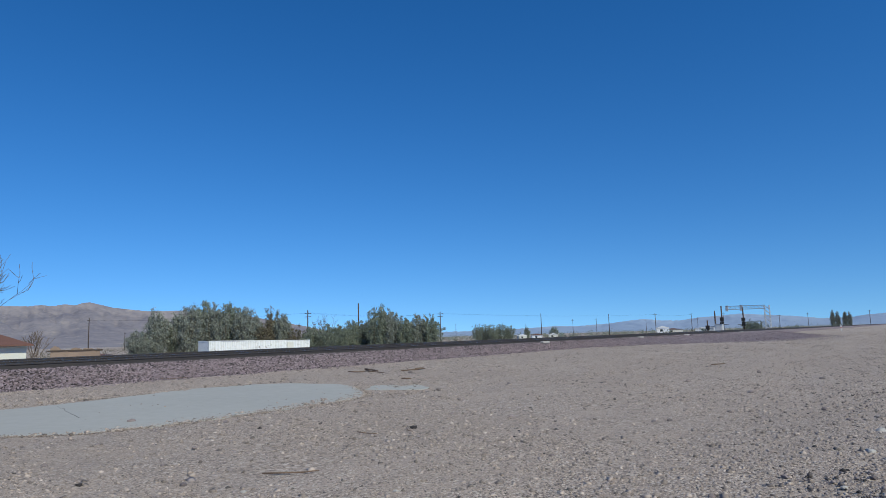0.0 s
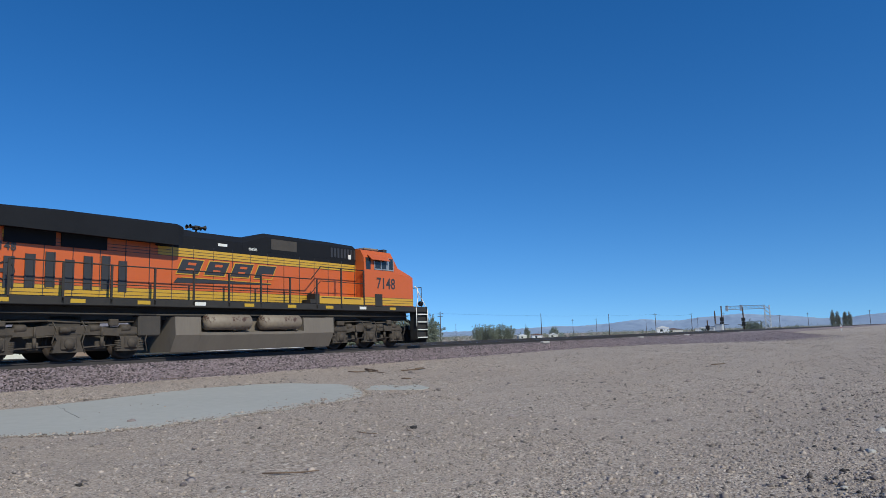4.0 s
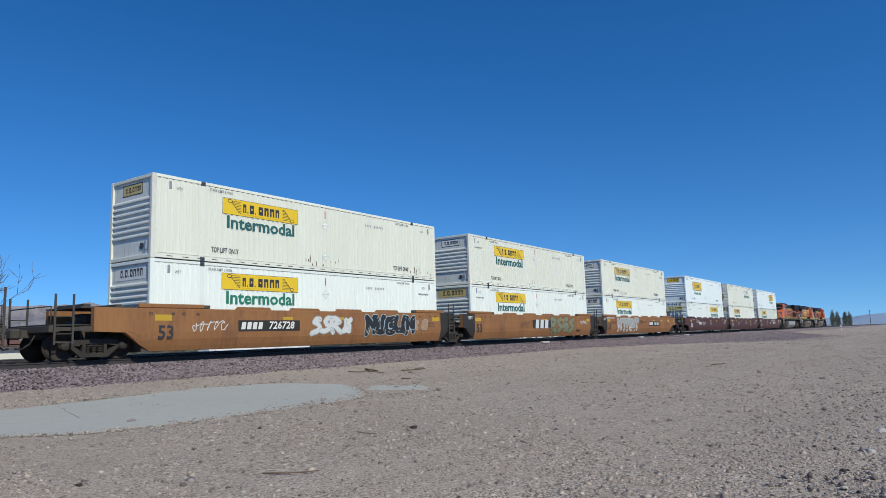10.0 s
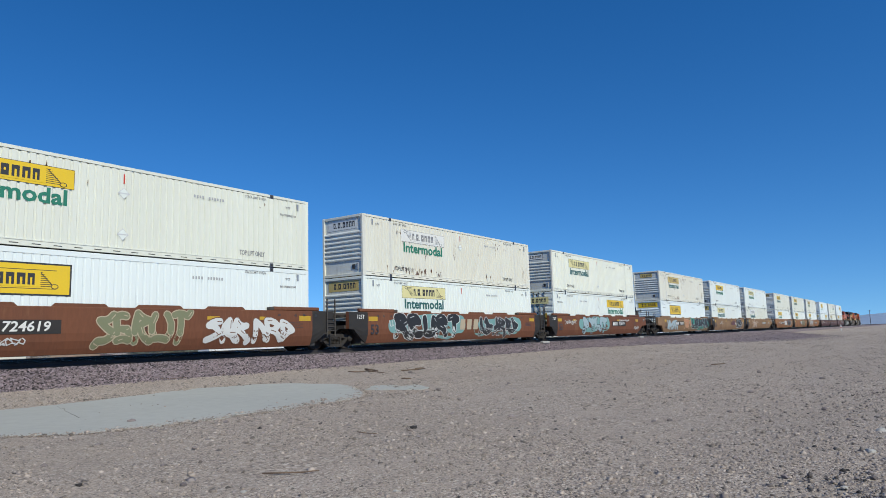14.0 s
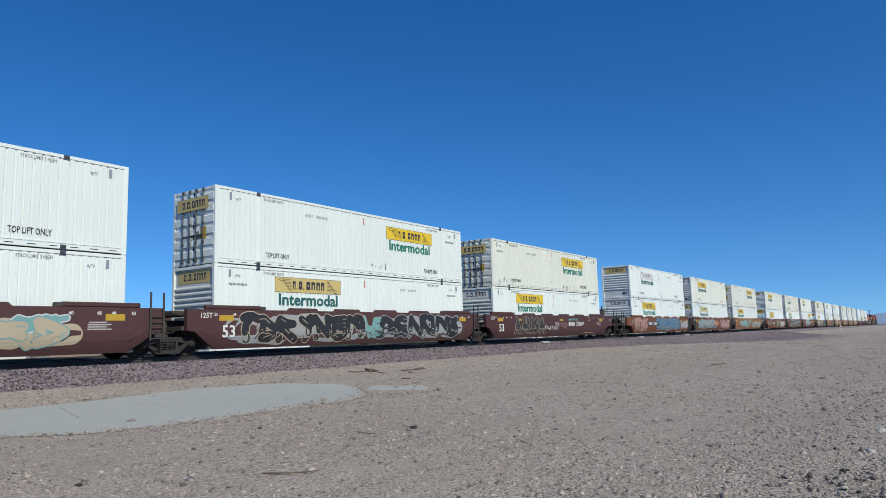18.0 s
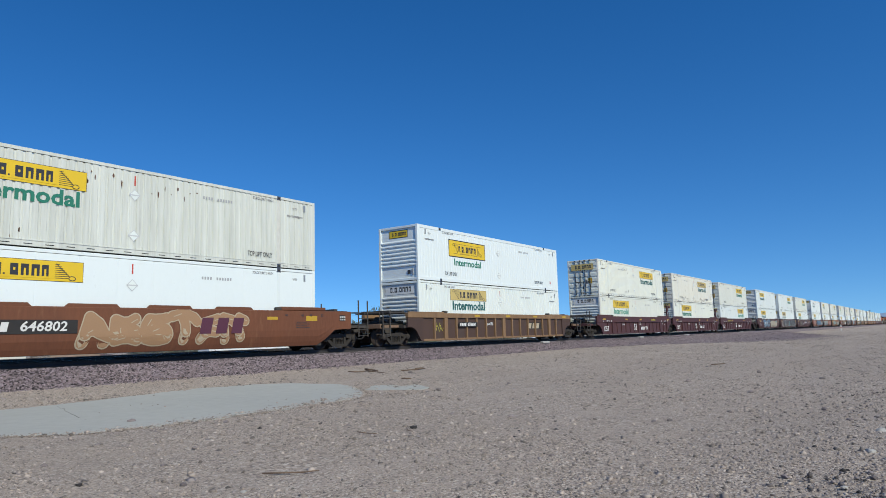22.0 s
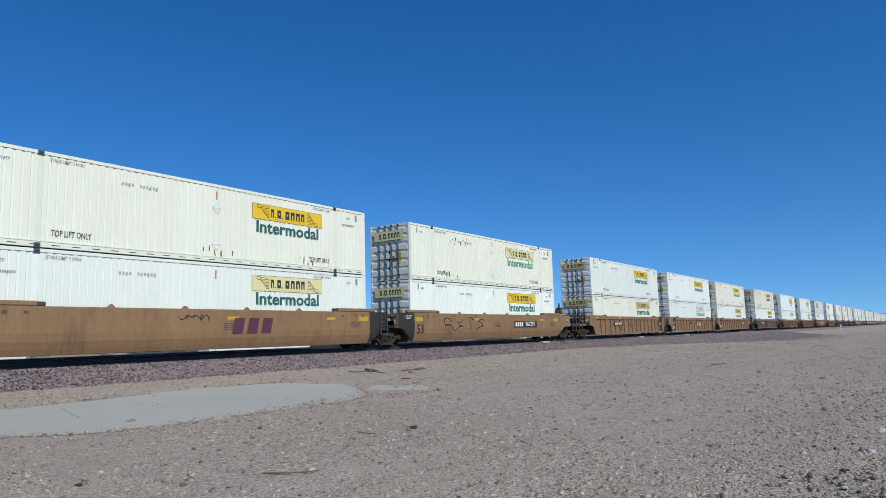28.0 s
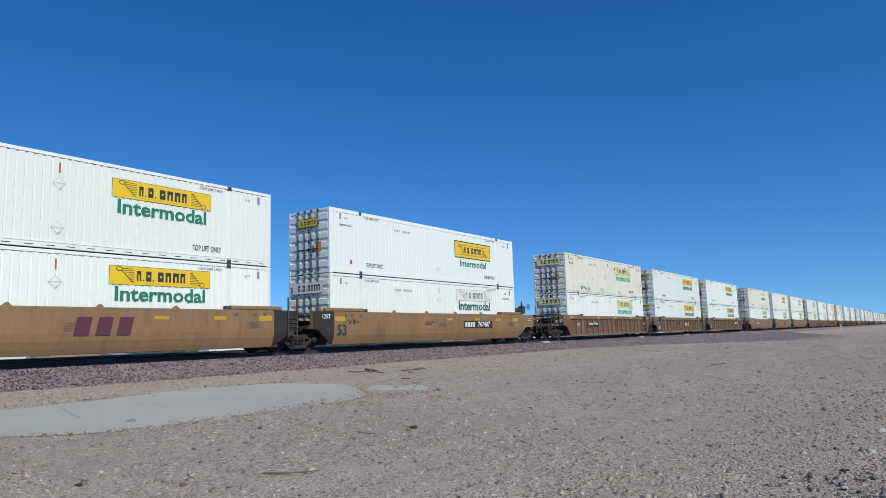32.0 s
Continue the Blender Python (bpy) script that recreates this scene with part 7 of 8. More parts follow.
        glass = shared(("screen", k), lambda: Shape().prism([(min(0.07 * y, 1.34 * y), -0.27), (max(0.07 * y, 1.34 * y), -0.27), (max(0.07 * y, 1.22 * y), 0.27), (min(0.07 * y, 1.22 * y), 0.27)], -0.02, 0.02, "x"), M_glass)
        part("windscreen", glass, None, e, "dark raked windscreen", at=pose(8.365, 0, 4.12, 0, -rake, 0))
        part("number_board", shared(("board", k), lambda: Shape().box(8.10, 8.34, *out(0.34, 0.94), 4.47, 4.68, 0, 0.02), M_ink), None, e, "black number board")
        part("lettering", lettering(number, M_whiteink, 0.16, 0.005, 0.9), None, e, "white number", at=pose(8.345, 0.64 * y, 4.575, 0, 0, 90))
        part("ditch_light", shared("ditch", lambda: Shape().lathe((9.68, 0, 0), (1, 0, 0), [(0, 0.13), (0.12, 0.13), (0.13, 0.10)], 12, 0).lathe((9.80, 0, 0), (1, 0, 0), [(0, 0.10), (0.001, 0)], 12, 1), [M_black, M_lens]), None, e, at=(0.98, 1.12 * y, 2.10))
        part("end_post", shared("end_post", lambda: Shape().box(-0.04, 0.04, -0.05, 0.05, DECK, DECK + 0.98, 0, 0.01).box(-0.03, 0.03, -0.08, -0.05, DECK, DECK + 0.95, 1), [M_locoyel, M_black]), None, e, "yellow end post", at=(10.68, 0.55 * y, 0))
        part("end_post", CACHE["end_post"], None, e, "yellow end post", at=(-10.68, 0.55 * y, 0))
        part("step_well", shared(("steps", 1, k), lambda: step_well(1, 1.54 * y), [M_black, M_under, M_rail_white]), None, e, "black steps with white edges")
        part("step_well", shared(("steps", -1, k), lambda: step_well(-1, 1.54 * y), [M_black, M_under, M_rail_white]), None, e, "black steps with white edges")
        for xx in (1, -1):
            part("stair_rail", shared(("stair", xx, k), lambda: stair_rail(xx, 1.53 * y), M_rail_white), None, e, "white bent handrail")
            part("stair_rail", shared(("stair2", xx, k), lambda: Shape().path([(xx * 9.78, 1.55 * y, 0.95), (xx * 9.80, 1.55 * y, 1.85), (xx * 9.98, 1.52 * y, 2.35), (xx * 10.02, 1.46 * y, 2.86), (xx * 9.84, 1.40 * y, 2.94)], 0.024, 7), M_rail_white), None, e, "white bent handrail")
        # side railings
        x_from, x_to = -9.3 + short, (6.0 if y < 0 else 1.5)
        top = [(x_from, -1.50, DECK + 1.0), (2.75, -1.50, DECK + 1.0), (3.3, -1.50, DECK + 1.55), (x_to, -1.50, DECK + 1.55)] if y < 0 else [(x_from, 1.50, DECK + 1.0), (x_to, 1.50, DECK + 1.0), (x_to + 0.9, 1.30, DECK + 1.75)]
        mid = [(x_from, -1.50, DECK + 0.40), (2.75, -1.50, DECK + 0.40), (3.3, -1.50, DECK + 0.95), (x_to, -1.50, DECK + 0.95)] if y < 0 else [(x_from, 1.50, DECK + 0.40), (x_to, 1.50, DECK + 0.40)]
        part("handrail", shared(("rail_top", k, short), lambda: Shape().path(top, 0.022, 6), M_black), None, e, "black handrail")
        part("handrail", shared(("rail_mid", k, short), lambda: Shape().path(mid, 0.016, 6), M_black), None, e, "black handrail")
        if y > 0:
            part("handrail", shared("low_rail", lambda: Shape().path([(1.5, 1.53, DECK + 0.37), (9.6, 1.53, DECK + 0.37)], 0.014, 5), M_black), None, e, "low black rail along the sill")
            for i in range(9):
                part("handrail_post", shared("low_post", lambda: Shape().box(-0.012, 0.012, 1.515, 1.54, DECK, DECK + 0.37), M_black), None, e, at=(2.0 + 0.94 * i, 0, 0))
            for i in range(7):
                part("latch", shared("roof_latch", lambda: Shape().box(-0.06, 0.06, 0.955, 1.0, 3.42, 3.80, 0, 0.01), M_hoodblack), None, e, at=(5.95 - 0.62 * i + (0.2 if i % 2 else 0), 0, 0))
        n = 11
        for i in range(n):
            x = x_from + (x_to - x_from) * i / (n - 1)
            part("handrail_post", shared(("rail_post", k, x < 3.2), lambda: Shape().box(-0.035, 0.035, min(1.48 * y, 1.52 * y), max(1.48 * y, 1.52 * y), DECK - 0.2, DECK + (1.0 if x < 3.2 or y > 0 else 1.55)), M_black), None, e, at=(x, 0, 0))
        for i in range(9):
            part("reflector", shared(("side_refl", k, i % 4 == 3), lambda: Shape().box(-0.22, 0.22, min(1.522 * y, 1.527 * y), max(1.522 * y, 1.527 * y), -0.06, 0.06), M_yel_dec if i % 4 != 3 else M_whiteink), None, e, "yellow reflector" if i % 4 != 3 else "white reflector", at=(-8.8 + i * 2.1, 0, DECK - 0.14))
    for y in (-0.25, 0.25):
        part("headlight", shared(("headlight", y), lambda: Shape().lathe((10.22, y, 0), (1, 0, 0), [(0, 0.12), (0.06, 0.12), (0.07, 0.10)], 12, 0).lathe((10.28, y, 0), (1, 0, 0), [(0, 0.10), (0.001, 0)], 12, 1), [M_black, M_lens]), None, e, at=(0, 0, 3.05))
        part("headlight", shared(("headlight_rear", y), lambda: Shape().lathe((-9.68, 0.0, 0), (-1, 0, 0), [(0, 0.11), (0.06, 0.11), (0.07, 0.09)], 12, 0).lathe((-9.74, 0, 0), (-1, 0, 0), [(0, 0.09), (0.001, 0)], 12, 1), [M_black, M_lens]), None, e, at=(0, -0.3, 3.6 + y * 0.55))
    part("name_blocks", shared("nose_blocks", lambda: Shape().add([(10.30, -0.7, 2.62), (10.30, 0.7, 2.62), (10.30, 0.75, 2.86), (10.30, -0.65, 2.86)], [(0, 1, 2, 3)], 0).add([(10.304, -0.2, 2.69), (10.304, 0.05, 2.69), (10.304, 0.1, 2.79), (10.304, -0.15, 2.79)], [(0, 1, 2, 3)], 1), [M_ink, orange]), None, e, "black blocks on the nose")
    def taper(u0, u1, z0, z1, k):
        """A slanted block on the tapered side of the nose."""
        at_u = lambda u, z: (9.62 + 0.66 * u + 0.008, k * (1.50 - 0.70 * u - 0.012 * (z - DECK) + 0.008), z)
        return [at_u(u0, z0), at_u(u1, z0), at_u(u1 - 0.10, z1), at_u(u0 - 0.10, z1)]
    for k in (-1, 1):
        part("name_blocks", shared(("nose_side_blocks", k), lambda: Shape().add(taper(0.28, 0.56, 2.70, 2.94, k), [(0, 1, 2, 3)]).add(taper(0.66, 0.98, 2.70, 2.94, k), [(0, 1, 2, 3)]), M_ink), None, e, "black slanted blocks on the nose side")
    part("nose_grab", shared("nose_grab", lambda: Shape().path([(10.0, 1.0, 2.55), (10.1, 1.08, 2.55), (9.75, 1.38, 2.55), (9.65, 1.28, 2.55)], 0.018, 6).path([(10.0, -1.0, 3.0), (10.1, -1.08, 3.0), (9.75, -1.38, 3.0), (9.65, -1.28, 3.0)], 0.018, 6).path([(10.0, -1.0, 2.55), (10.1, -1.08, 2.55), (9.75, -1.38, 2.55), (9.65, -1.28, 2.55)], 0.018, 6), M_black), None, e)
    # ends, couplers, ploughs
    for k in (1, -1):
        part("plough", shared(("plough", k), lambda: Shape().prism([(-1.35, 0.14), (1.35, 0.14), (1.45, 0.62), (0.5, 0.80), (-0.5, 0.80), (-1.45, 0.62)], min(k * 10.76, k * 10.84), max(k * 10.76, k * 10.84), "x"), M_black), None, e)
        part("coupler", shared(("loco_coupler", k), lambda: Shape().box(min(k * 10.4, k * 10.95), max(k * 10.4, k * 10.95), -0.1, 0.1, 0.75, 0.98, 0, 0.02).box(min(k * 10.85, k * 11.12), max(k * 10.85, k * 11.12), -0.2, 0.16, 0.70, 1.03, 0, 0.05), M_under), None, e)
        part("end_rail", shared(("end_rail", k), lambda: Shape().path([(k * 10.70, -1.2, DECK), (k * 10.70, -1.2, DECK + 1.0), (k * 10.70, -0.4, DECK + 1.0), (k * 10.70, -0.4, DECK)], 0.02, 6).path([(k * 10.70, 1.2, DECK), (k * 10.70, 1.2, DECK + 1.0), (k * 10.70, 0.4, DECK + 1.0), (k * 10.70, 0.4, DECK)], 0.02, 6), M_black), None, e)
        part("hose_bundle", shared(("hoses", k), lambda: Shape().path([(k * 10.5, -0.5, 1.3), (k * 10.75, -0.5, 0.9), (k * 10.95, -0.45, 0.6), (k * 11.1, -0.4, 0.55)], 0.04, 6).path([(k * 10.4, -1.0, 1.75), (k * 10.65, -1.0, 1.25), (k * 10.9, -0.9, 1.05), (k * 11.1, -0.8, 1.15)], 0.035, 6).path([(k * 10.4, -0.9, 1.6), (k * 10.7, -0.8, 1.05), (k * 11.0, -0.7, 0.8)], 0.04, 6).path([(k * 10.4, -0.2, 1.75), (k * 10.7, -0.1, 1.3), (k * 11.1, 0, 1.2)], 0.035, 6).path([(k * 10.5, -0.7, 1.4), (k * 10.8, -0.7, 0.8), (k * 11.05, -0.6, 0.7)], 0.03, 6).path([(k * 10.5, 0.5, 1.3), (k * 10.8, 0.5, 0.7), (k * 11.1, 0.4, 0.6)], 0.03, 6), M_rubber), None, e)
    # fuel tank
    tank = M_tank if grey_tank else M_tankdirty
    part("fuel_tank", shared(("tank", tank.name), lambda: tank_body(grey_tank), tank), None, e, "pale grey fuel tank" if grey_tank else "grimy brown fuel tank")
    if not grey_tank:
        for x in (-1.30, 1.15):
            part("air_tank", shared("loco_air", lambda: Shape().lathe((-1.02, 0, 0), (1, 0, 0), [(0, 0), (0.03, 0.18), (0.12, 0.28), (1.90, 0.28), (2.0, 0.18), (2.05, 0)], 18).box(0.2, 0.26, -0.1, 0.3, -0.3, 0.1).box(0.75, 0.81, -0.1, 0.3, -0.3, 0.1), M_air), None, e, "flaking tan air reservoir", at=(x, -1.45, 1.15))
    loco_truck(e, 6.75)
    loco_truck(e, -6.75)
    part("bell_pipe", shared("under_pipes", lambda: Shape().path([(-9.5, -1.2, 1.45), (-4, -1.25, 1.40), (4, -1.25, 1.42), (9.5, -1.2, 1.45)], 0.03, 6).box(-4.6, -3.8, -1.25, -0.7, 0.7, 1.4, 0, 0.05).box(3.8, 4.4, -1.25, -0.7, 0.75, 1.4, 0, 0.05), M_under), None, e)
    middle = ("name_blocks", "grille", "fuel_tank", "air_tank", "dynamic_brake_box", "intake_screen", "raised_walkway", "walkway_step", "handrail", "handrail_post", "horn")
    rear = ("step_well", "stair_rail", "end_post", "plough", "coupler", "end_rail", "hose_bundle", "lettering", "herald", "headlight")
    for ob in e.children:
        kind, me = ob.name.split(".")[0], ob.data
        x = ob.location.x + sum(q.co.x for q in me.vertices) / len(me.vertices)
        step = shift if shift and (kind not in middle or x > 9) else short if short and (kind == "radiator" or (kind in rear and x < -8)) else 0.0
        ob.matrix_basis = Matrix.Translation((step, 0, 0)) @ ob.matrix_basis
    return e


MOVERS.append((locomotive("7148", True, False, False, short=0.7), -96.75, TRACK_Y, RAIL_Z, 0))
MOVERS.append((locomotive("4369", False, True, False, shift=0.5), -118.90, TRACK_Y, RAIL_Z, 0))
MOVERS.append((locomotive("7068", True, False, True), -140.90, TRACK_Y, RAIL_Z, 1))


# ---- beyond the tracks ----
LOW = -0.70


def limb(s, p, way, length, r, depth, rnd, tips, bend=0.35, split=3):
    """A tapered limb that forks."""
    p, way = Vector(p), Vector(way).normalized()
    q = p
    for i in range(3):
        n = q + way * (length / 3)
        s.tube(q, n, max(r * (1 - i * 0.22), 0.018), 5 if depth > 1 else 3, 0, max(r * (1 - (i + 1) * 0.22), 0.014), caps=False)
        q = n
        way = (way + Vector((rnd.uniform(-1, 1), rnd.uniform(-1, 1), rnd.uniform(-0.3, 0.6))) * bend * 0.5).normalized()
    tips.append(q)
    if depth > 0:
        for _ in range(split):
            w = (way + Vector((rnd.uniform(-1, 1), rnd.uniform(-1, 1), rnd.uniform(-0.35, 0.7))) * (bend + 0.45)).normalized()
            limb(s, q if _ else p + (q - p) * 0.7, w, length * rnd.uniform(0.55, 0.8), r * 0.42, depth - 1, rnd, tips, bend, split)


def leaves(name, centres, radii, per, size, material, seed):
    """A crown of many small leaf blades in loose, soft-edged sprays."""
    g = np.random.default_rng(seed)
    C, R = np.array(centres, float), np.array(radii, float)
    n = len(C) * per
    P = np.repeat(C, per, 0) + np.clip(g.normal(0, 0.55, (n, 3)), -1.5, 1.5) * np.repeat(R, per)[:, None] * np.array([1, 1, 1.15])
    a, b = g.normal(0, 1, (n, 3)), g.normal(0, 1, (n, 3))
    a[:, 2] += np.sign(a[:, 2]) * 0.6
    a /= np.linalg.norm(a, axis=1)[:, None]
    b -= a * (a * b).sum(1)[:, None]
    b /= np.linalg.norm(b, axis=1)[:, None]
    sz = (size * g.uniform(0.6, 1.6, n))[:, None]
    V = np.stack([P - a * sz, P - b * sz * 0.33, P + a * sz, P + b * sz * 0.33], 1).reshape(-1, 3)
    me = bpy.data.meshes.new(name)
    me.from_pydata(V.tolist(), [], (np.arange(n * 4).reshape(-1, 4)).tolist())
    me.materials.append(material)
    return me


def tree(x, y, h, w, seed, material, thin=1.0, label="bushy grey-green desert tree behind the tracks"):
    """A many-stemmed desert tree: stems that fan out, each feathered with leaves to its tip."""
    rnd = random.Random(seed)
    t = empty("tree", label, "tree", "trees behind the tracks", (x, y, LOW))
    s, cs, rs = Shape(), [], []
    for i in range(max(5, int(34 * thin))):
        a, q = 2.4 * i + rnd.uniform(-0.3, 0.3), math.sqrt((i + 0.5) / max(5, int(34 * thin)))
        out = 0.5 * w * q * rnd.uniform(0.85, 1.1)
        high = h * (1.0 - 0.42 * q ** 2.2) * rnd.uniform(0.80, 1.0)
        foot = Vector((rnd.uniform(-0.25, 0.25) * w * 0.5, rnd.uniform(-0.25, 0.25) * w * 0.5, -0.1))
        tip = Vector((out * math.cos(a), out * math.sin(a), high))
        mid = foot.lerp(tip, 0.5) + Vector((out * math.cos(a), out * math.sin(a), 0)) * 0.28
        pts = [foot * (1 - u) ** 2 + mid * (2 * u * (1 - u)) + tip * u * u for u in np.linspace(0, 1, 8)]
        for j, (p, r) in enumerate(zip(pts, pts[1:])):
            s.tube(p, r, h * 0.011 * (1 - j * 0.12), 4, 0, h * 0.011 * (0.88 - j * 0.12), caps=False)
        for j, p in enumerate(pts[1:]):
            for _ in range(2):
                cs.append((p.x + rnd.gauss(0, 0.05) * w, p.y + rnd.gauss(0, 0.05) * w, p.z + rnd.gauss(0, 0.03) * h))
                rs.append(h * (0.085 - 0.0075 * j) * rnd.uniform(0.7, 1.2))
    part("trunk", s, M_bark, t)
    part("crown", leaves("crown", cs, rs, int(26 + 8 * thin), 0.085 * h / 8 + 0.045, material, seed), None, t)
    return t


def bare_tree(x, y, h, seed, label, depth=5, lean=(0, 0), bend=0.42):
    rnd = random.Random(seed)
    t = empty("bare_tree", label, "tree", "", (x, y, LOW))
    s, tips = Shape(), []
    for i in range(4):
        limb(s, (0, 0, 0), (lean[0] + rnd.uniform(-0.5, 0.5), lean[1] + rnd.uniform(-0.5, 0.5), 1), h * 0.36, h * 0.020, depth, rnd, tips, bend, 3)
    part("trunk", s, M_bark, t)
    return t


for i, (x, y, h, w, m) in enumerate([
        (62.6, 104.7, 4.9, 4.6, 0), (65.9, 105.0, 8.2, 4.2, 0), (69.5, 105.1, 7.6, 4.6, 1), (70.1, 102.3, 9.0, 5.4, 0), (74.1, 104.4, 9.7, 5.2, 1), (74.4, 100.4, 9.3, 5.6, 0), (76.5, 100.1, 9.4, 5.2, 1), (77.3, 96.9, 8.7, 5.2, 0), (78.7, 95.9, 6.6, 3.6, 0),
        (82.2, 92.9, 7.4, 3.6, 0), (81.9, 84.9, 4.6, 4.0, 2), (84.1, 82.7, 5.0, 5.4, 2), (85.4, 81.4, 4.6, 3.8, 2), (88.2, 81.3, 5.7, 4.6, 1), (91.0, 81.2, 5.2, 3.8, 0), (89.6, 76.8, 7.8, 4.4, 1), (90.9, 75.2, 7.1, 4.0, 0), (92.4, 73.3, 5.8, 4.0, 1), (94.6, 72.2, 6.2, 4.6, 0), (95.9, 70.4, 5.9, 4.2, 1)]):
    tree(x, y, h, w, 40 + i, (M_leaf, M_leaf2, M_leaf2)[m])
tree(80.7, 94.1, 8.2, 1.8, 61, M_scrub, 0.35, "thin half-bare grey desert tree")
tree(78.6, 93.3, 5.4, 3.4, 62, M_scrub, 0.5, "dry brown brush beside the trees")
tree(82.8, 89.6, 4.8, 3.6, 63, M_scrub, 0.5, "low dry grey desert brush")
bare_tree(86.2, 86.3, 7.5, 64, "leafless tree behind green bushes", 3)
for i, (x, y, h, w) in enumerate([(219.8, 138.8, 6.4, 5.0), (223.0, 137.5, 6.8, 6.0), (222.9, 133.9, 6.3, 5.4), (226.3, 132.0, 6.6, 6.0), (227.7, 129.6, 6.1, 4.6), (264.4, 141.7, 5.4, 2.6), (269.7, 131.3, 5.3, 4.2)]):
    tree(x, y, h, w, 80 + i, M_leaf2, 0.6, "dark green far desert tree")
for i, (x, y) in enumerate([(213.5, 41.0), (219.0, 40.2), (228.0, 44.0)]):
    tree(x, y, 4.4, 5.5, 95 + i, M_leaf2, 0.5, "round green bush by the signals")
for i, (x, y, h) in enumerate([(597, 56.5, 13.2), (598, 53.5, 12.0), (598, 48.5, 12.6), (598.5, 45.6, 11.8)]):
    tree(x, y, h, 3.4, 110 + i, M_leaf, 0.7, "tall narrow dark green tree on the plain")
bare_tree(15.0, 62.0, 14.0, 31, "leafless grey tree with fine twigs over the roof", 5, (0.62, 0.25), 0.42)
bare_tree(13.8, 63.0, 12.5, 12, "leafless grey tree with drooping boughs beside the house", 5, (0.75, 0.2), 0.5)
bare_tree(29.3, 67.0, 4.6, 9, "small leafless tree behind the roof", 3, (0.35, 0), 0.3)


def house():
    h = empty("house", "small white stucco house with a rusty red roof", "house", at=(14.6, 57.0, LOW))
    part("wall", Shape().box(-8, 8.9, -3, 3, 0, 2.42, 0, 0.02), M_housewall, h)
    s = Shape()
    s.loft([[(-8.6, -3.6, 2.42), (9.1, -3.6, 2.42), (9.1, 3.6, 2.42), (-8.6, 3.6, 2.42)], [(-8.6, -3.6, 2.52), (9.1, -3.6, 2.52), (9.1, 3.6, 2.52), (-8.6, 3.6, 2.52)],
            [(-5.0, -0.2, 4.2), (5.6, -0.2, 4.2), (5.6, 0.2, 4.2), (-5.0, 0.2, 4.2)]])
    part("roof", s, M_roof, h, "rusty red hipped roof")
    for x in (-4.0, 1.0, 5.6):
        w = part("window", Shape().box(x, x + 1.0, -3.04, -2.98, 1.0, 1.95, 0, 0.01), M_glass, h)
        part("window_frame", Shape().box(x - 0.06, x + 1.06, -3.06, -3.0, 1.95, 2.02).box(x - 0.06, x + 1.06, -3.08, -3.0, 0.94, 1.0), M_housewall, w)
    return h


house()


def long_shed():
    """The long low white metal shed beyond the tracks."""
    s = empty("shed", "long low white corrugated metal shed", "shed", at=(63.3, 77.3, LOW))
    n, w, h = 60, 16.7, 2.42
    prof = []
    for i in range(n):
        x = -w / 2 + w * i / n
        prof += [(x, -1.3), (x + w / n * 0.5, -1.3), (x + w / n * 0.6, -1.34), (x + w / n * 0.9, -1.34)]
    prof += [(w / 2, -1.3), (w / 2, 1.3), (-w / 2, 1.3)]
    part("wall", Shape().prism(prof, 0, h - 0.1, "z"), M_peeling, s)
    part("roof", Shape().box(-w / 2 - 0.04, w / 2 + 0.04, -1.38, 1.38, h - 0.1, h, 0, 0.02), M_shed, s)
    for x in (-7.4, -7.0):
        part("post", Shape().box(x, x + 0.15, -1.40, -1.34, 0, h - 0.1), M_shed, s)
    part("door", Shape().box(4.2, 5.3, -1.39, -1.345, 0.05, 2.1, 0, 0.01), M_housewall, s)
    s.matrix_basis = pose(63.7, 77.0, LOW, 0, 0.75, -4)
    return s


long_shed()


def shelter(x, y, w, d, h, roof, label, turn=0.0):
    s = empty("shelter", label, "shelter", at=pose(x, y, LOW, 0, 0, turn))
    for a in (-w / 2 + 0.2, w / 2 - 0.2):
        for b in (-d / 2 + 0.2, d / 2 - 0.2):
            part("post", Shape().box(a - 0.07, a + 0.07, b - 0.07, b + 0.07, 0, h), M_pole, s)
    part("roof", Shape().loft([[(-w / 2, -d / 2, h - 0.35), (w / 2, -d / 2, h), (w / 2, d / 2, h), (-w / 2, d / 2, h - 0.35)], [(-w / 2, -d / 2, h - 0.22), (w / 2, -d / 2, h + 0.13), (w / 2, d / 2, h + 0.13), (-w / 2, d / 2, h - 0.22)]]), roof, s)
    part("wall", Shape().box(-w / 2 + 0.3, w / 2 - 0.3, d / 2 - 0.25, d / 2 - 0.15, 0, h - 0.4), M_darkbrown, s)
    return s


shelter(112.4, 99.0, 8.2, 5.0, 2.25, M_shed, "open shelter with a pale sheet roof", -48)
shelter(99.6, 98.0, 3.2, 3.0, 1.75, M_roof, "small lean-to with a dull red roof", -40)
shelter(35.0, 66.0, 2.6, 3.0, 1.3, M_darkbrown, "dark low collapsed lean-to shed", -20)


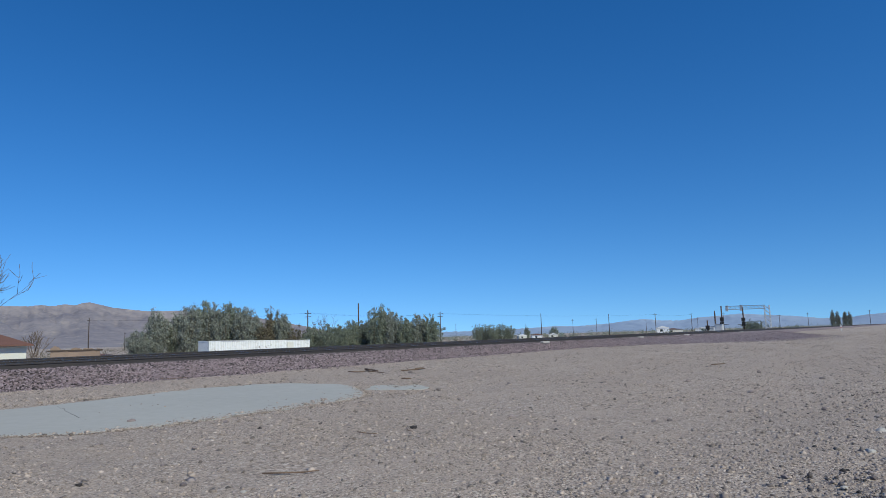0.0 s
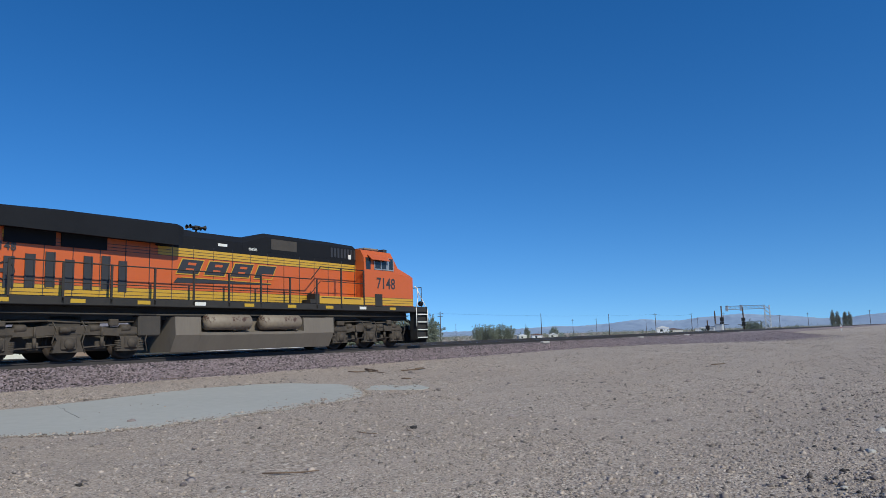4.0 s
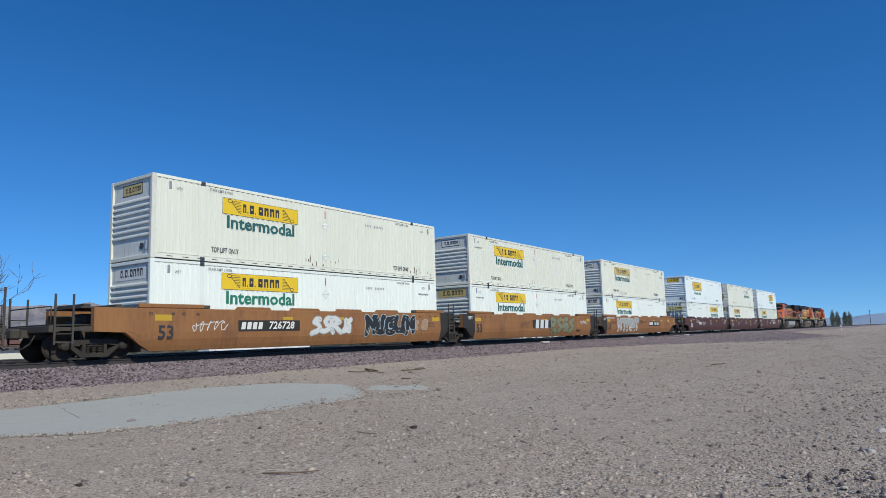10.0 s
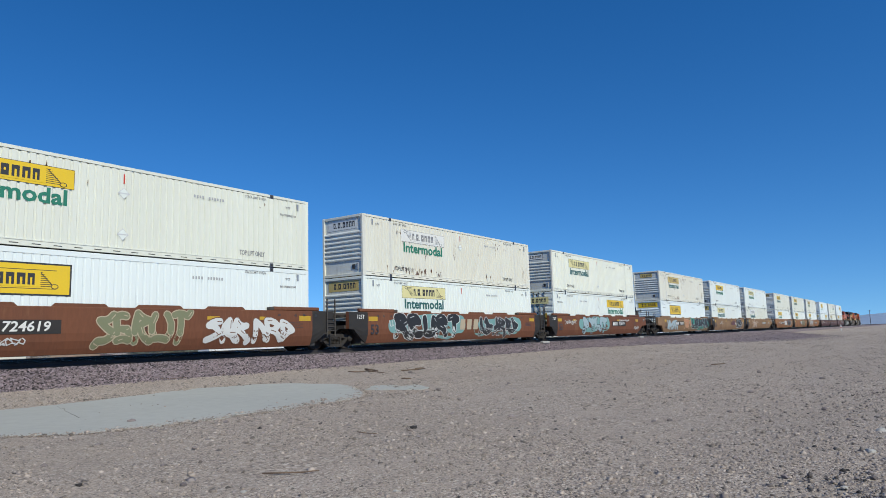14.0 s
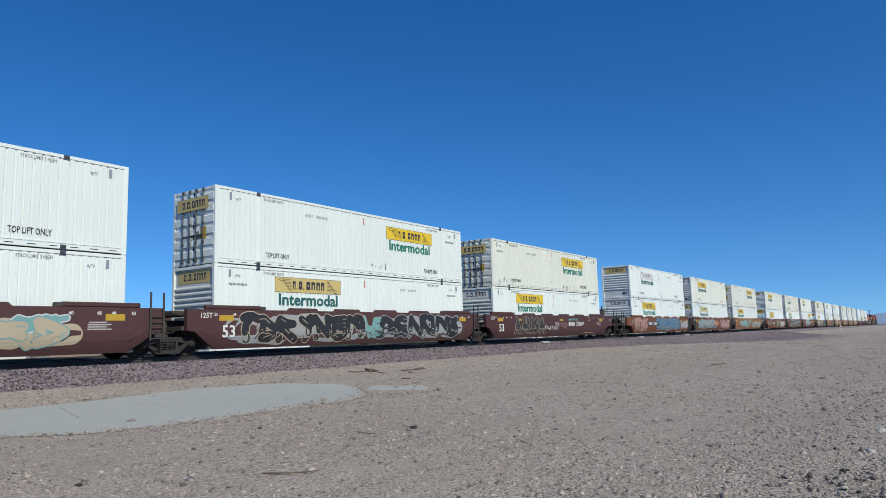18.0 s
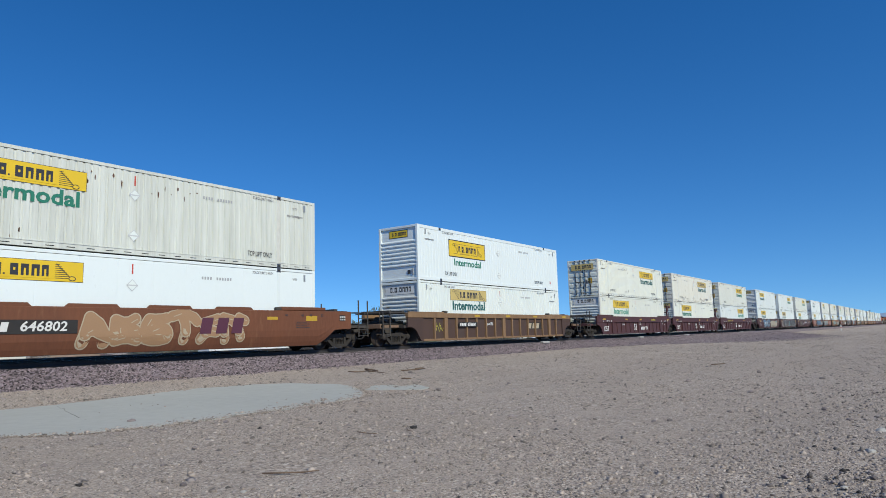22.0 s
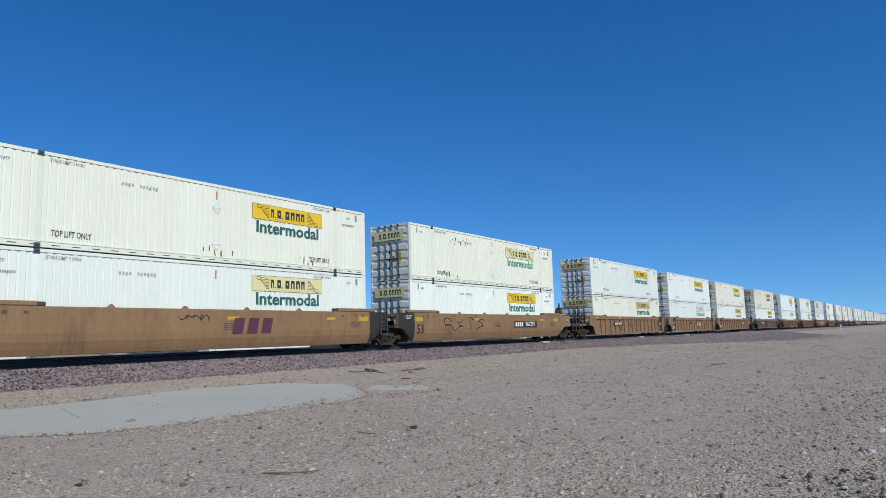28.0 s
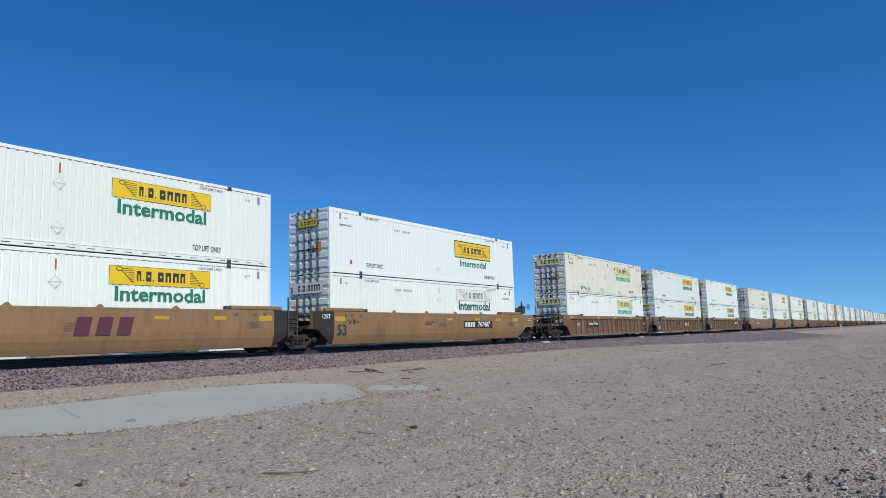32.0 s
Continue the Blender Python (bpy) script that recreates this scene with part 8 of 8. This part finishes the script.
def ruin(x, y, w, h, turn):
    """A roofless mud-brick hut with a worn, uneven top."""
    r = empty("ruined_hut", "roofless brown mud-brick hut behind the tracks", "hut", at=pose(x, y, LOW, 0, 0, turn))
    for side, d in (("front", -1.4), ("back", 1.4)):
        top = [(-w / 2 + w * i / 12, h * (0.86 + 0.22 * noise.noise((i * 0.55, d, 3)))) for i in range(13)]
        part("wall", Shape().prism([(-w / 2, 0)] + top + [(w / 2, 0)], d - 0.15, d + 0.15), M_adobe, r)
    for e in (-w / 2 + 0.15, w / 2 - 0.15):
        part("wall", Shape().box(e - 0.15, e + 0.15, -1.25, 1.25, 0, h * 0.88), M_adobe, r)
    part("beam", Shape().box(-w / 2 - 0.3, w / 2 + 0.2, -1.62, -1.50, h * 0.80, h * 0.86, 0, 0.01), M_pole, r)
    return r


ruin(32.4, 64.6, 4.0, 2.32, -28)


def hut(x, y, w, d, h, wall, roof, label, turn=0.0):
    s = empty("hut", label, "building", "far buildings", at=pose(x, y, LOW, 0, 0, turn))
    part("wall", Shape().box(-w / 2, w / 2, -d / 2, d / 2, 0, h * 0.75), wall, s)
    part("roof", Shape().prism([(-w / 2 - 0.3, h * 0.75), (w / 2 + 0.3, h * 0.75), (0, h)], -d / 2 - 0.3, d / 2 + 0.3), roof, s)
    part("window", Shape().box(-w * 0.2, 0.0, -d / 2 - 0.03, -d / 2, h * 0.3, h * 0.58), M_glass, s)
    return s


for i, (x, y, w, h) in enumerate([(45.0, 84.0, 3.0, 1.3), (31.4, 64.0, 2.0, 1.1), (240, 131, 3.2, 2.1), (245, 127, 4.0, 2.2), (268, 131, 3.8, 2.2), (390, 122, 7.0, 4.4), (396, 118, 11.0, 3.0), (470, 118, 14.0, 3.4), (228, 133, 3.2, 2.4)]):
    hut(x, y, w, 4.0, h, (M_housewall, M_shed)[i % 2], (M_shed, M_roof)[i % 3 == 0], "small far white building", -35 - 7 * i)


def utility_pole(x, y, h, arms, label="dark wooden utility pole with crossarms"):
    p = empty("utility_pole", label, "utility pole", "pole line beyond the tracks", (x, y, LOW))
    part("pole", Shape().tube((0, 0, -0.3), (0, 0, h), 0.19, 8, 0, 0.13), M_pole, p)
    for i in range(arms):
        z = h - 0.9 - i * 0.9
        a = part("crossarm", Shape().box(-0.06, 0.06, -1.15, 1.15, z, z + 0.13, 0, 0.01), M_pole, p)
        for b in (-1.0, -0.4, 0.4, 1.0):
            part("insulator", Shape().lathe((0, b, z + 0.13), (0, 0, 1), [(0, 0.02), (0.05, 0.05), (0.12, 0.05), (0.15, 0)], 6), M_galv, a)
    return p


POLES = [(119.7, 230.8, 12.0, 2), (209.1, 364.3, 9.9, 1), (105.7, 169.8, 7.7, 1), (124.2, 130.3, 10.0, 2), (111.1, 100.8, 10.0, 0), (191.6, 136.1, 10.8, 2), (254.0, 129.3, 10.4, 0), (307.0, 120.9, 10.3, 0), (361.7, 116.6, 11.2, 1), (405.4, 109.7, 11.6, 1)]
for x, y, h, arms in POLES:
    utility_pole(x, y, h, arms, "dark wooden utility pole with crossarms" if arms else "plain dark wooden pole")
for i in range(12):
    a = radians(52 + i * 3.1 + (i * 37 % 5) * 0.4)
    d = 520 + 37 * (i % 4)
    utility_pole(d * math.sin(a), d * math.cos(a), 11 + i % 3, 1, "far slender dark power pole")


def wires(pts, sag, name_label):
    s = Shape()
    for (a, b) in zip(pts, pts[1:]):
        a, b = Vector(a), Vector(b)
        for o in (-1.0, 1.0):
            run = [a + (b - a) * t + Vector((0, o, -sag * 4 * t * (1 - t))) for t in np.linspace(0, 1, 9)]
            s.path(run, 0.012, 3)
    return tagged(part("overhead_wires", s, M_black, None), name_label, "wires")


wires([(x, y, LOW + h - 0.75) for x, y, h, a in (POLES[0], POLES[3], POLES[5], POLES[8], POLES[9])], 0.8, "thin dark overhead wires between the poles")


def lattice(s, p, q, up, w, n, r):
    """A square lattice beam from p to q."""
    p, q, up = Vector(p), Vector(q), Vector(up).normalized()
    way = (q - p).normalized()
    side = way.cross(up).normalized()
    c = [(up * a + side * b) * (w / 2) for a in (-1, 1) for b in (-1, 1)]
    for o in c:
        s.tube(p + o, q + o, r, 4)
    for i in range(n):
        u, v = p + (q - p) * (i / n), p + (q - p) * ((i + 1) / n)
        for a, b in ((0, 1), (2, 3), (0, 2), (1, 3)):
            s.tube(u + c[a], v + c[b], r * 0.6, 4)
    return s


def gantry():
    g = empty("signal_gantry", "silver steel lattice signal gantry", "signal gantry", at=(211.9, 36.2, LOW))
    part("mast", lattice(Shape(), (0, 0, 0), (0, 0, 8.3), (1, 0, 0), 1.3, 7, 0.10), M_silver, g)
    part("beam", lattice(Shape(), (0, 0.5, 7.9), (2.6, 11.6, 8.1), (0, 0, 1), 1.0, 10, 0.09), M_silver, g)
    for t in (0.60, 0.98):
        u = (2.6 * t, 0.5 + 11.1 * t, 8.0)
        sg = part("signal_head", Shape().box(u[0] - 0.25, u[0] + 0.25, u[1] - 0.35, u[1] + 0.35, u[2] - 0.9, u[2] + 0.7, 0, 0.03), M_silver, g, "silver backed signal head")
        part("ladder", Shape().box(u[0] - 0.4, u[0] + 0.4, u[1] - 0.5, u[1] + 0.5, u[2] + 0.7, u[2] + 0.78), M_silver, sg)
    return g


gantry()


def signal_mast(x, y, h, heads, label):
    g = empty("signal_mast", label, "signal", at=(x, y, LOW))
    part("mast", Shape().tube((0, 0, 0), (0, 0, h), 0.22, 8, 0, 0.17), M_pole, g)
    part("platform", Shape().box(-0.9, 0.9, -1.4, 1.4, h * 0.38, h * 0.38 + 0.1), M_black, g)
    for i in range(heads):
        z = h * 0.55 - i * 1.2
        part("signal_head", Shape().box(-0.35, 0.1, -0.5, 0.5, z - 0.5, z + 0.6, 0, 0.05), M_black, g)
    part("base", Shape().box(-0.5, 0.5, -0.5, 0.5, -0.1, 0.4), M_concrete, g)
    return g


signal_mast(194.9, 44.7, 8.2, 2, "black signal mast with a platform")
signal_mast(194.6, 46.4, 6.9, 0, "thick dark steel signal mast")
signal_mast(209.5, 42.2, 8.0, 2, "black signal mast with two heads")
signal_mast(191.0, 47.6, 4.4, 1, "short dark signal mast with one head")


def relay_box(x, y, w, h):
    b = empty("relay_box", "silver relay cabinet on a concrete base", "cabinet", at=(x, y, LOW))
    part("body", Shape().box(-0.8, 0.8, -w / 2, w / 2, 0.3, h, 0, 0.02), M_silver, b)
    part("roof", Shape().box(-0.95, 0.95, -w / 2 - 0.12, w / 2 + 0.12, h, h + 0.08, 0, 0.02), M_silver, b)
    part("door", Shape().box(-0.83, -0.8, -w / 2 + 0.15, w / 2 - 0.15, 0.45, h - 0.1, 0, 0.01), M_silver, b)
    part("base", Shape().box(-0.9, 0.9, -w / 2 - 0.1, w / 2 + 0.1, -0.1, 0.3), M_concrete, b)
    return b


relay_box(185.0, 43.2, 1.8, 3.2)
relay_box(188.0, 45.6, 0.9, 2.4)

# marker post and line-side bits on the near bank
_p = empty("marker_post", "white marker post beside the ballast", "post", at=(150.0, 13.0, 0.25))
part("post", Shape().box(-0.09, 0.09, -0.09, 0.09, 0, 1.25, 0, 0.01), M_rail_white, _p)
part("plate", Shape().box(-0.11, -0.09, -0.10, 0.10, 0.62, 0.80, 0, 0.005), M_red, _p)
for i, (x, y, w) in enumerate([(39.5, 20.0, 0.9), (58.0, 20.1, 1.0), (72.0, 20.1, 1.1), (98.0, 20.1, 1.2)]):
    tagged(part("pale_slab_stone", Shape().box(x, x + w, y, y + 0.25, 0.86, 1.0, 0, 0.03), M_palerock, None), "pale broken concrete lump on the ballast", "rubble", "lumps beside the rail")


# ---- scrub and far ground cover ----
def far_scrub(name, count, place, size, material, seed, label, d0=70):
    g = np.random.default_rng(seed)
    P = place(g, count)
    cs, rs = P.tolist(), size(g, count)
    me = leaves(name, cs, rs, 40, 0.10 if d0 < 200 else 0.26, material, seed)
    return tagged(new(name, me), label, "scrub", kind="stuff")


def band(lo, hi, d0, d1, z):
    def made(g, n):
        a = np.radians(g.uniform(lo, hi, n))
        d = d0 + (d1 - d0) * g.random(n)
        x, y = d * np.sin(a), d * np.cos(a)
        keep = y > 42
        return np.stack([x, np.where(keep, y, 44 + 6 * g.random(n)), np.full(n, z)], -1)
    return made


far_scrub("dry_scrub", 2000, band(18, 84, 65, 420, LOW + 0.3), lambda g, n: g.uniform(0.35, 1.1, n), M_scrub, 21, "low dry desert scrub beyond the tracks")
far_scrub("far_brush", 900, band(48, 88, 300, 900, LOW + 0.8), lambda g, n: g.uniform(0.8, 2.2, n), M_leaf2, 22, "dark brush along the far plain", 300)


# ---- mountains ----
def range_mesh(name, lo, hi, crest, dist, depth, material, seed, label):
    """A ridge on the horizon: crest is a function of the bearing, in metres."""
    vs, nu, nv = [], 420, 30
    for i in range(nu + 1):
        a = lo + (hi - lo) * i / nu
        h = crest(a)
        for j in range(nv + 1):
            t = j / nv
            d = dist - depth * (1 - t)
            x, y = d * math.sin(radians(a)), d * math.cos(radians(a))
            gully = 1 - 0.8 * abs(noise.noise((a * 0.55 + t * 1.5, t * 4, seed)) + 0.4 * noise.noise((a * 1.6 - t * 2, t * 9, seed)) + 0.15 * noise.noise((a * 5, t * 16, seed)))
            vs.append((x, y, -4 + (h + 4) * (t ** 1.25) * (0.62 + 0.38 * (gully if j < nv else 1)) * (1 if j == nv else 0.94)))
    n = nv + 1
    fs = [(i * n + j, (i + 1) * n + j, (i + 1) * n + j + 1, i * n + j + 1) for i in range(nu) for j in range(nv)]
    me = bpy.data.meshes.new(name)
    me.from_pydata(vs, [], fs)
    me.materials.append(material)
    me.polygons.foreach_set("use_smooth", [True] * len(fs))
    return tagged(new(name, me), label, "mountains", kind="structure")


def crest_near(a):
    base = np.interp(a, [5, 14, 20, 23.6, 24.2, 25, 25.8, 26.4, 26.9, 27.4, 28.2, 29, 30.5, 31.4, 33.8, 38, 43, 47], [150, 205, 216, 214, 220, 214, 224, 217, 229, 234, 219, 204, 191, 184, 185, 160, 90, 20])
    return float(base + 2 * noise.noise((a * 4.5, 0, 0)) + 1.5 * noise.noise((a * 11, 1, 0)))


def crest_far(a):
    base = np.interp(a, [36, 41, 50, 58, 62.6, 64, 66, 68.5, 70.2, 71.2, 72.6, 74, 75.4, 77, 78.4, 80.4, 82, 83.8, 85.5, 86.6, 88, 92, 97, 104], [38, 38, 34, 30, 40, 46, 42, 52, 66, 72, 60, 56, 70, 76, 84, 70, 60, 42, 40, 52, 58, 60, 50, 40])
    return float(base + 3 * noise.noise((a * 6, 8, 0)) + 1.5 * noise.noise((a * 15, 3, 0)))


range_mesh("mountain_near", 3, 47, crest_near, 4000, 1500, M_mount, 3.0, "bare brown desert mountain range")
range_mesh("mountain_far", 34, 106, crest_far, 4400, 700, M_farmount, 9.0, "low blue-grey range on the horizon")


# ---- loose stones and debris in the foreground ----
def stone(x, y, r, material, seed, flat=0.55, label="angular dark desert stone"):
    rnd = random.Random(seed)
    bm = bmesh.new()
    bmesh.ops.create_icosphere(bm, subdivisions=1 if r < 0.09 else 2, radius=1)
    for v in bm.verts:
        d = v.co.normalized()
        k = 1 + 0.35 * noise.noise(d * 1.1 + Vector((seed, 0, 0))) + 0.12 * noise.noise(d * 3 + Vector((0, seed, 0)))
        v.co = Vector((d.x * k * rnd.uniform(0.97, 1.03), d.y * k * 0.78, d.z * k * flat)) * r * 0.68
    me = bpy.data.meshes.new("stone")
    bm.to_mesh(me)
    bm.free()
    me.materials.append(material)
    ob = new("stone", me)
    ob.matrix_basis = pose(x, y, ground_height(x, y) + r * flat * 0.2, 0, 0, rnd.uniform(0, 360))
    return tagged(ob, label, "stone", "loose stones in the foreground")


for i, (x, y, r, m) in enumerate([(4.24, 6.24, 0.075, 0), (6.54, 11.11, 0.10, 0), (5.06, 4.35, 0.055, 0), (9.5, 0.66, 0.115, 1), (10.14, 7.01, 0.10, 0), (10.5, 6.01, 0.09, 0), (11.45, 3.57, 0.08, 0), (11.2, 3.75, 0.07, 0), (7.64, 3.84, 0.07, 0), (8.53, 1.94, 0.065, 0),
        (7.7, 1.29, 0.07, 0), (6.53, 1.71, 0.06, 0), (3.94, 8.47, 0.07, 0), (5.21, 4.28, 0.06, 1), (11.41, 0.63, 0.12, 1), (8.89, 8.29, 0.07, 0), (7.37, 9.68, 0.07, 0), (8.0, 0.55, 0.07, 0), (7.4, 0.75, 0.06, 1), (10.2, 0.95, 0.08, 0),
        (12.6, 1.1, 0.09, 0), (9.0, 1.1, 0.05, 0), (14.0, 1.6, 0.10, 0), (13.1, 3.0, 0.08, 0), (15.5, 6.2, 0.10, 0), (12.3, 8.3, 0.08, 0), (4.7, 7.3, 0.06, 0), (5.6, 8.0, 0.06, 0), (4.4, 5.5, 0.05, 1), (8.2, 5.2, 0.06, 0), (17.0, 3.4, 0.11, 0),
        (19.5, 5.5, 0.12, 0), (16.2, 9.3, 0.10, 0), (5.0, 9.3, 0.07, 0), (6.1, 9.7, 0.06, 0), (13.9, 10.0, 0.10, 0), (18.3, 14.3, 0.14, 0), (20.5, 12.5, 0.12, 0), (24.0, 4.5, 0.13, 0), (22.0, 2.5, 0.12, 0)]):
    stone(x, y, r, (M_rock, M_palerock)[m], 200 + i, 0.55, ("angular dark desert stone", "pale rounded desert stone")[m])


def stick(pts, r, label, category="branch"):
    s = Shape()
    for i, (p, q) in enumerate(zip(pts, pts[1:])):
        a, b = Vector((*p, ground_height(*p) + r * 1.1 + 0.01)), Vector((*q, ground_height(*q) + r * 1.1 + 0.01))
        s.tube(a, b, r * (1 - 0.12 * i), 6, 0, r * (0.88 - 0.12 * i))
    return tagged(part("stick", s, M_wood, None), label, category, "weathered wood on the ground")


stick([(5.0, 5.95), (5.3, 5.62), (5.45, 5.55)], 0.009, "weathered brown stick on the gravel")
stick([(17.3, 16.2), (17.4, 15.8), (17.9, 15.9), (17.8, 15.4), (17.4, 14.6)], 0.022, "dead grey branch by the slab")
stick([(18.5, 16.5), (18.3, 16.0), (18.0, 15.5)], 0.034, "short rotten log on the gravel")
stick([(18.7, 15.0), (19.3, 14.9), (20.0, 14.95)], 0.022, "long thin dead branch on the gravel")
stick([(19.4, 14.92), (19.9, 14.97)], 0.036, "short rotten log on the gravel")
stick([(15.92, 12.77), (16.03, 12.5)], 0.022, "short dark stick on the gravel")
stick([(27.2, 6.75), (28.2, 6.5)], 0.022, "dark weathered plank on the gravel")
stick([(7.69, 7.04), (7.68, 6.85), (7.72, 6.68)], 0.009, "pale thin stick on the gravel")
stick([(8.40, 6.66), (8.23, 6.5), (8.18, 6.38)], 0.008, "bent dark twig on the gravel")
stick([(12.0, 19.1), (12.6, 18.9), (13.0, 19.0)], 0.017, "dark branch at the foot of the ballast")
stick([(14.0, 19.2), (14.5, 19.0)], 0.017, "dark branch at the foot of the ballast")


# ---- movement ----
def along(t):
    """How far the train has come at t seconds; it gathers speed a little."""
    return 28.3225 * t + 0.026487 * t * t


def motions():
    times = [0.0, 4.0, 8.0, 12.0, 16.0, 20.0, 24.0, 28.0, 32.0]
    for thing, cx, y, z, turned in MOVERS:
        walk(thing, [(t, pose(cx + along(t), y, z, 0, 0, 180 if turned else 0)) for t in times])


motions()
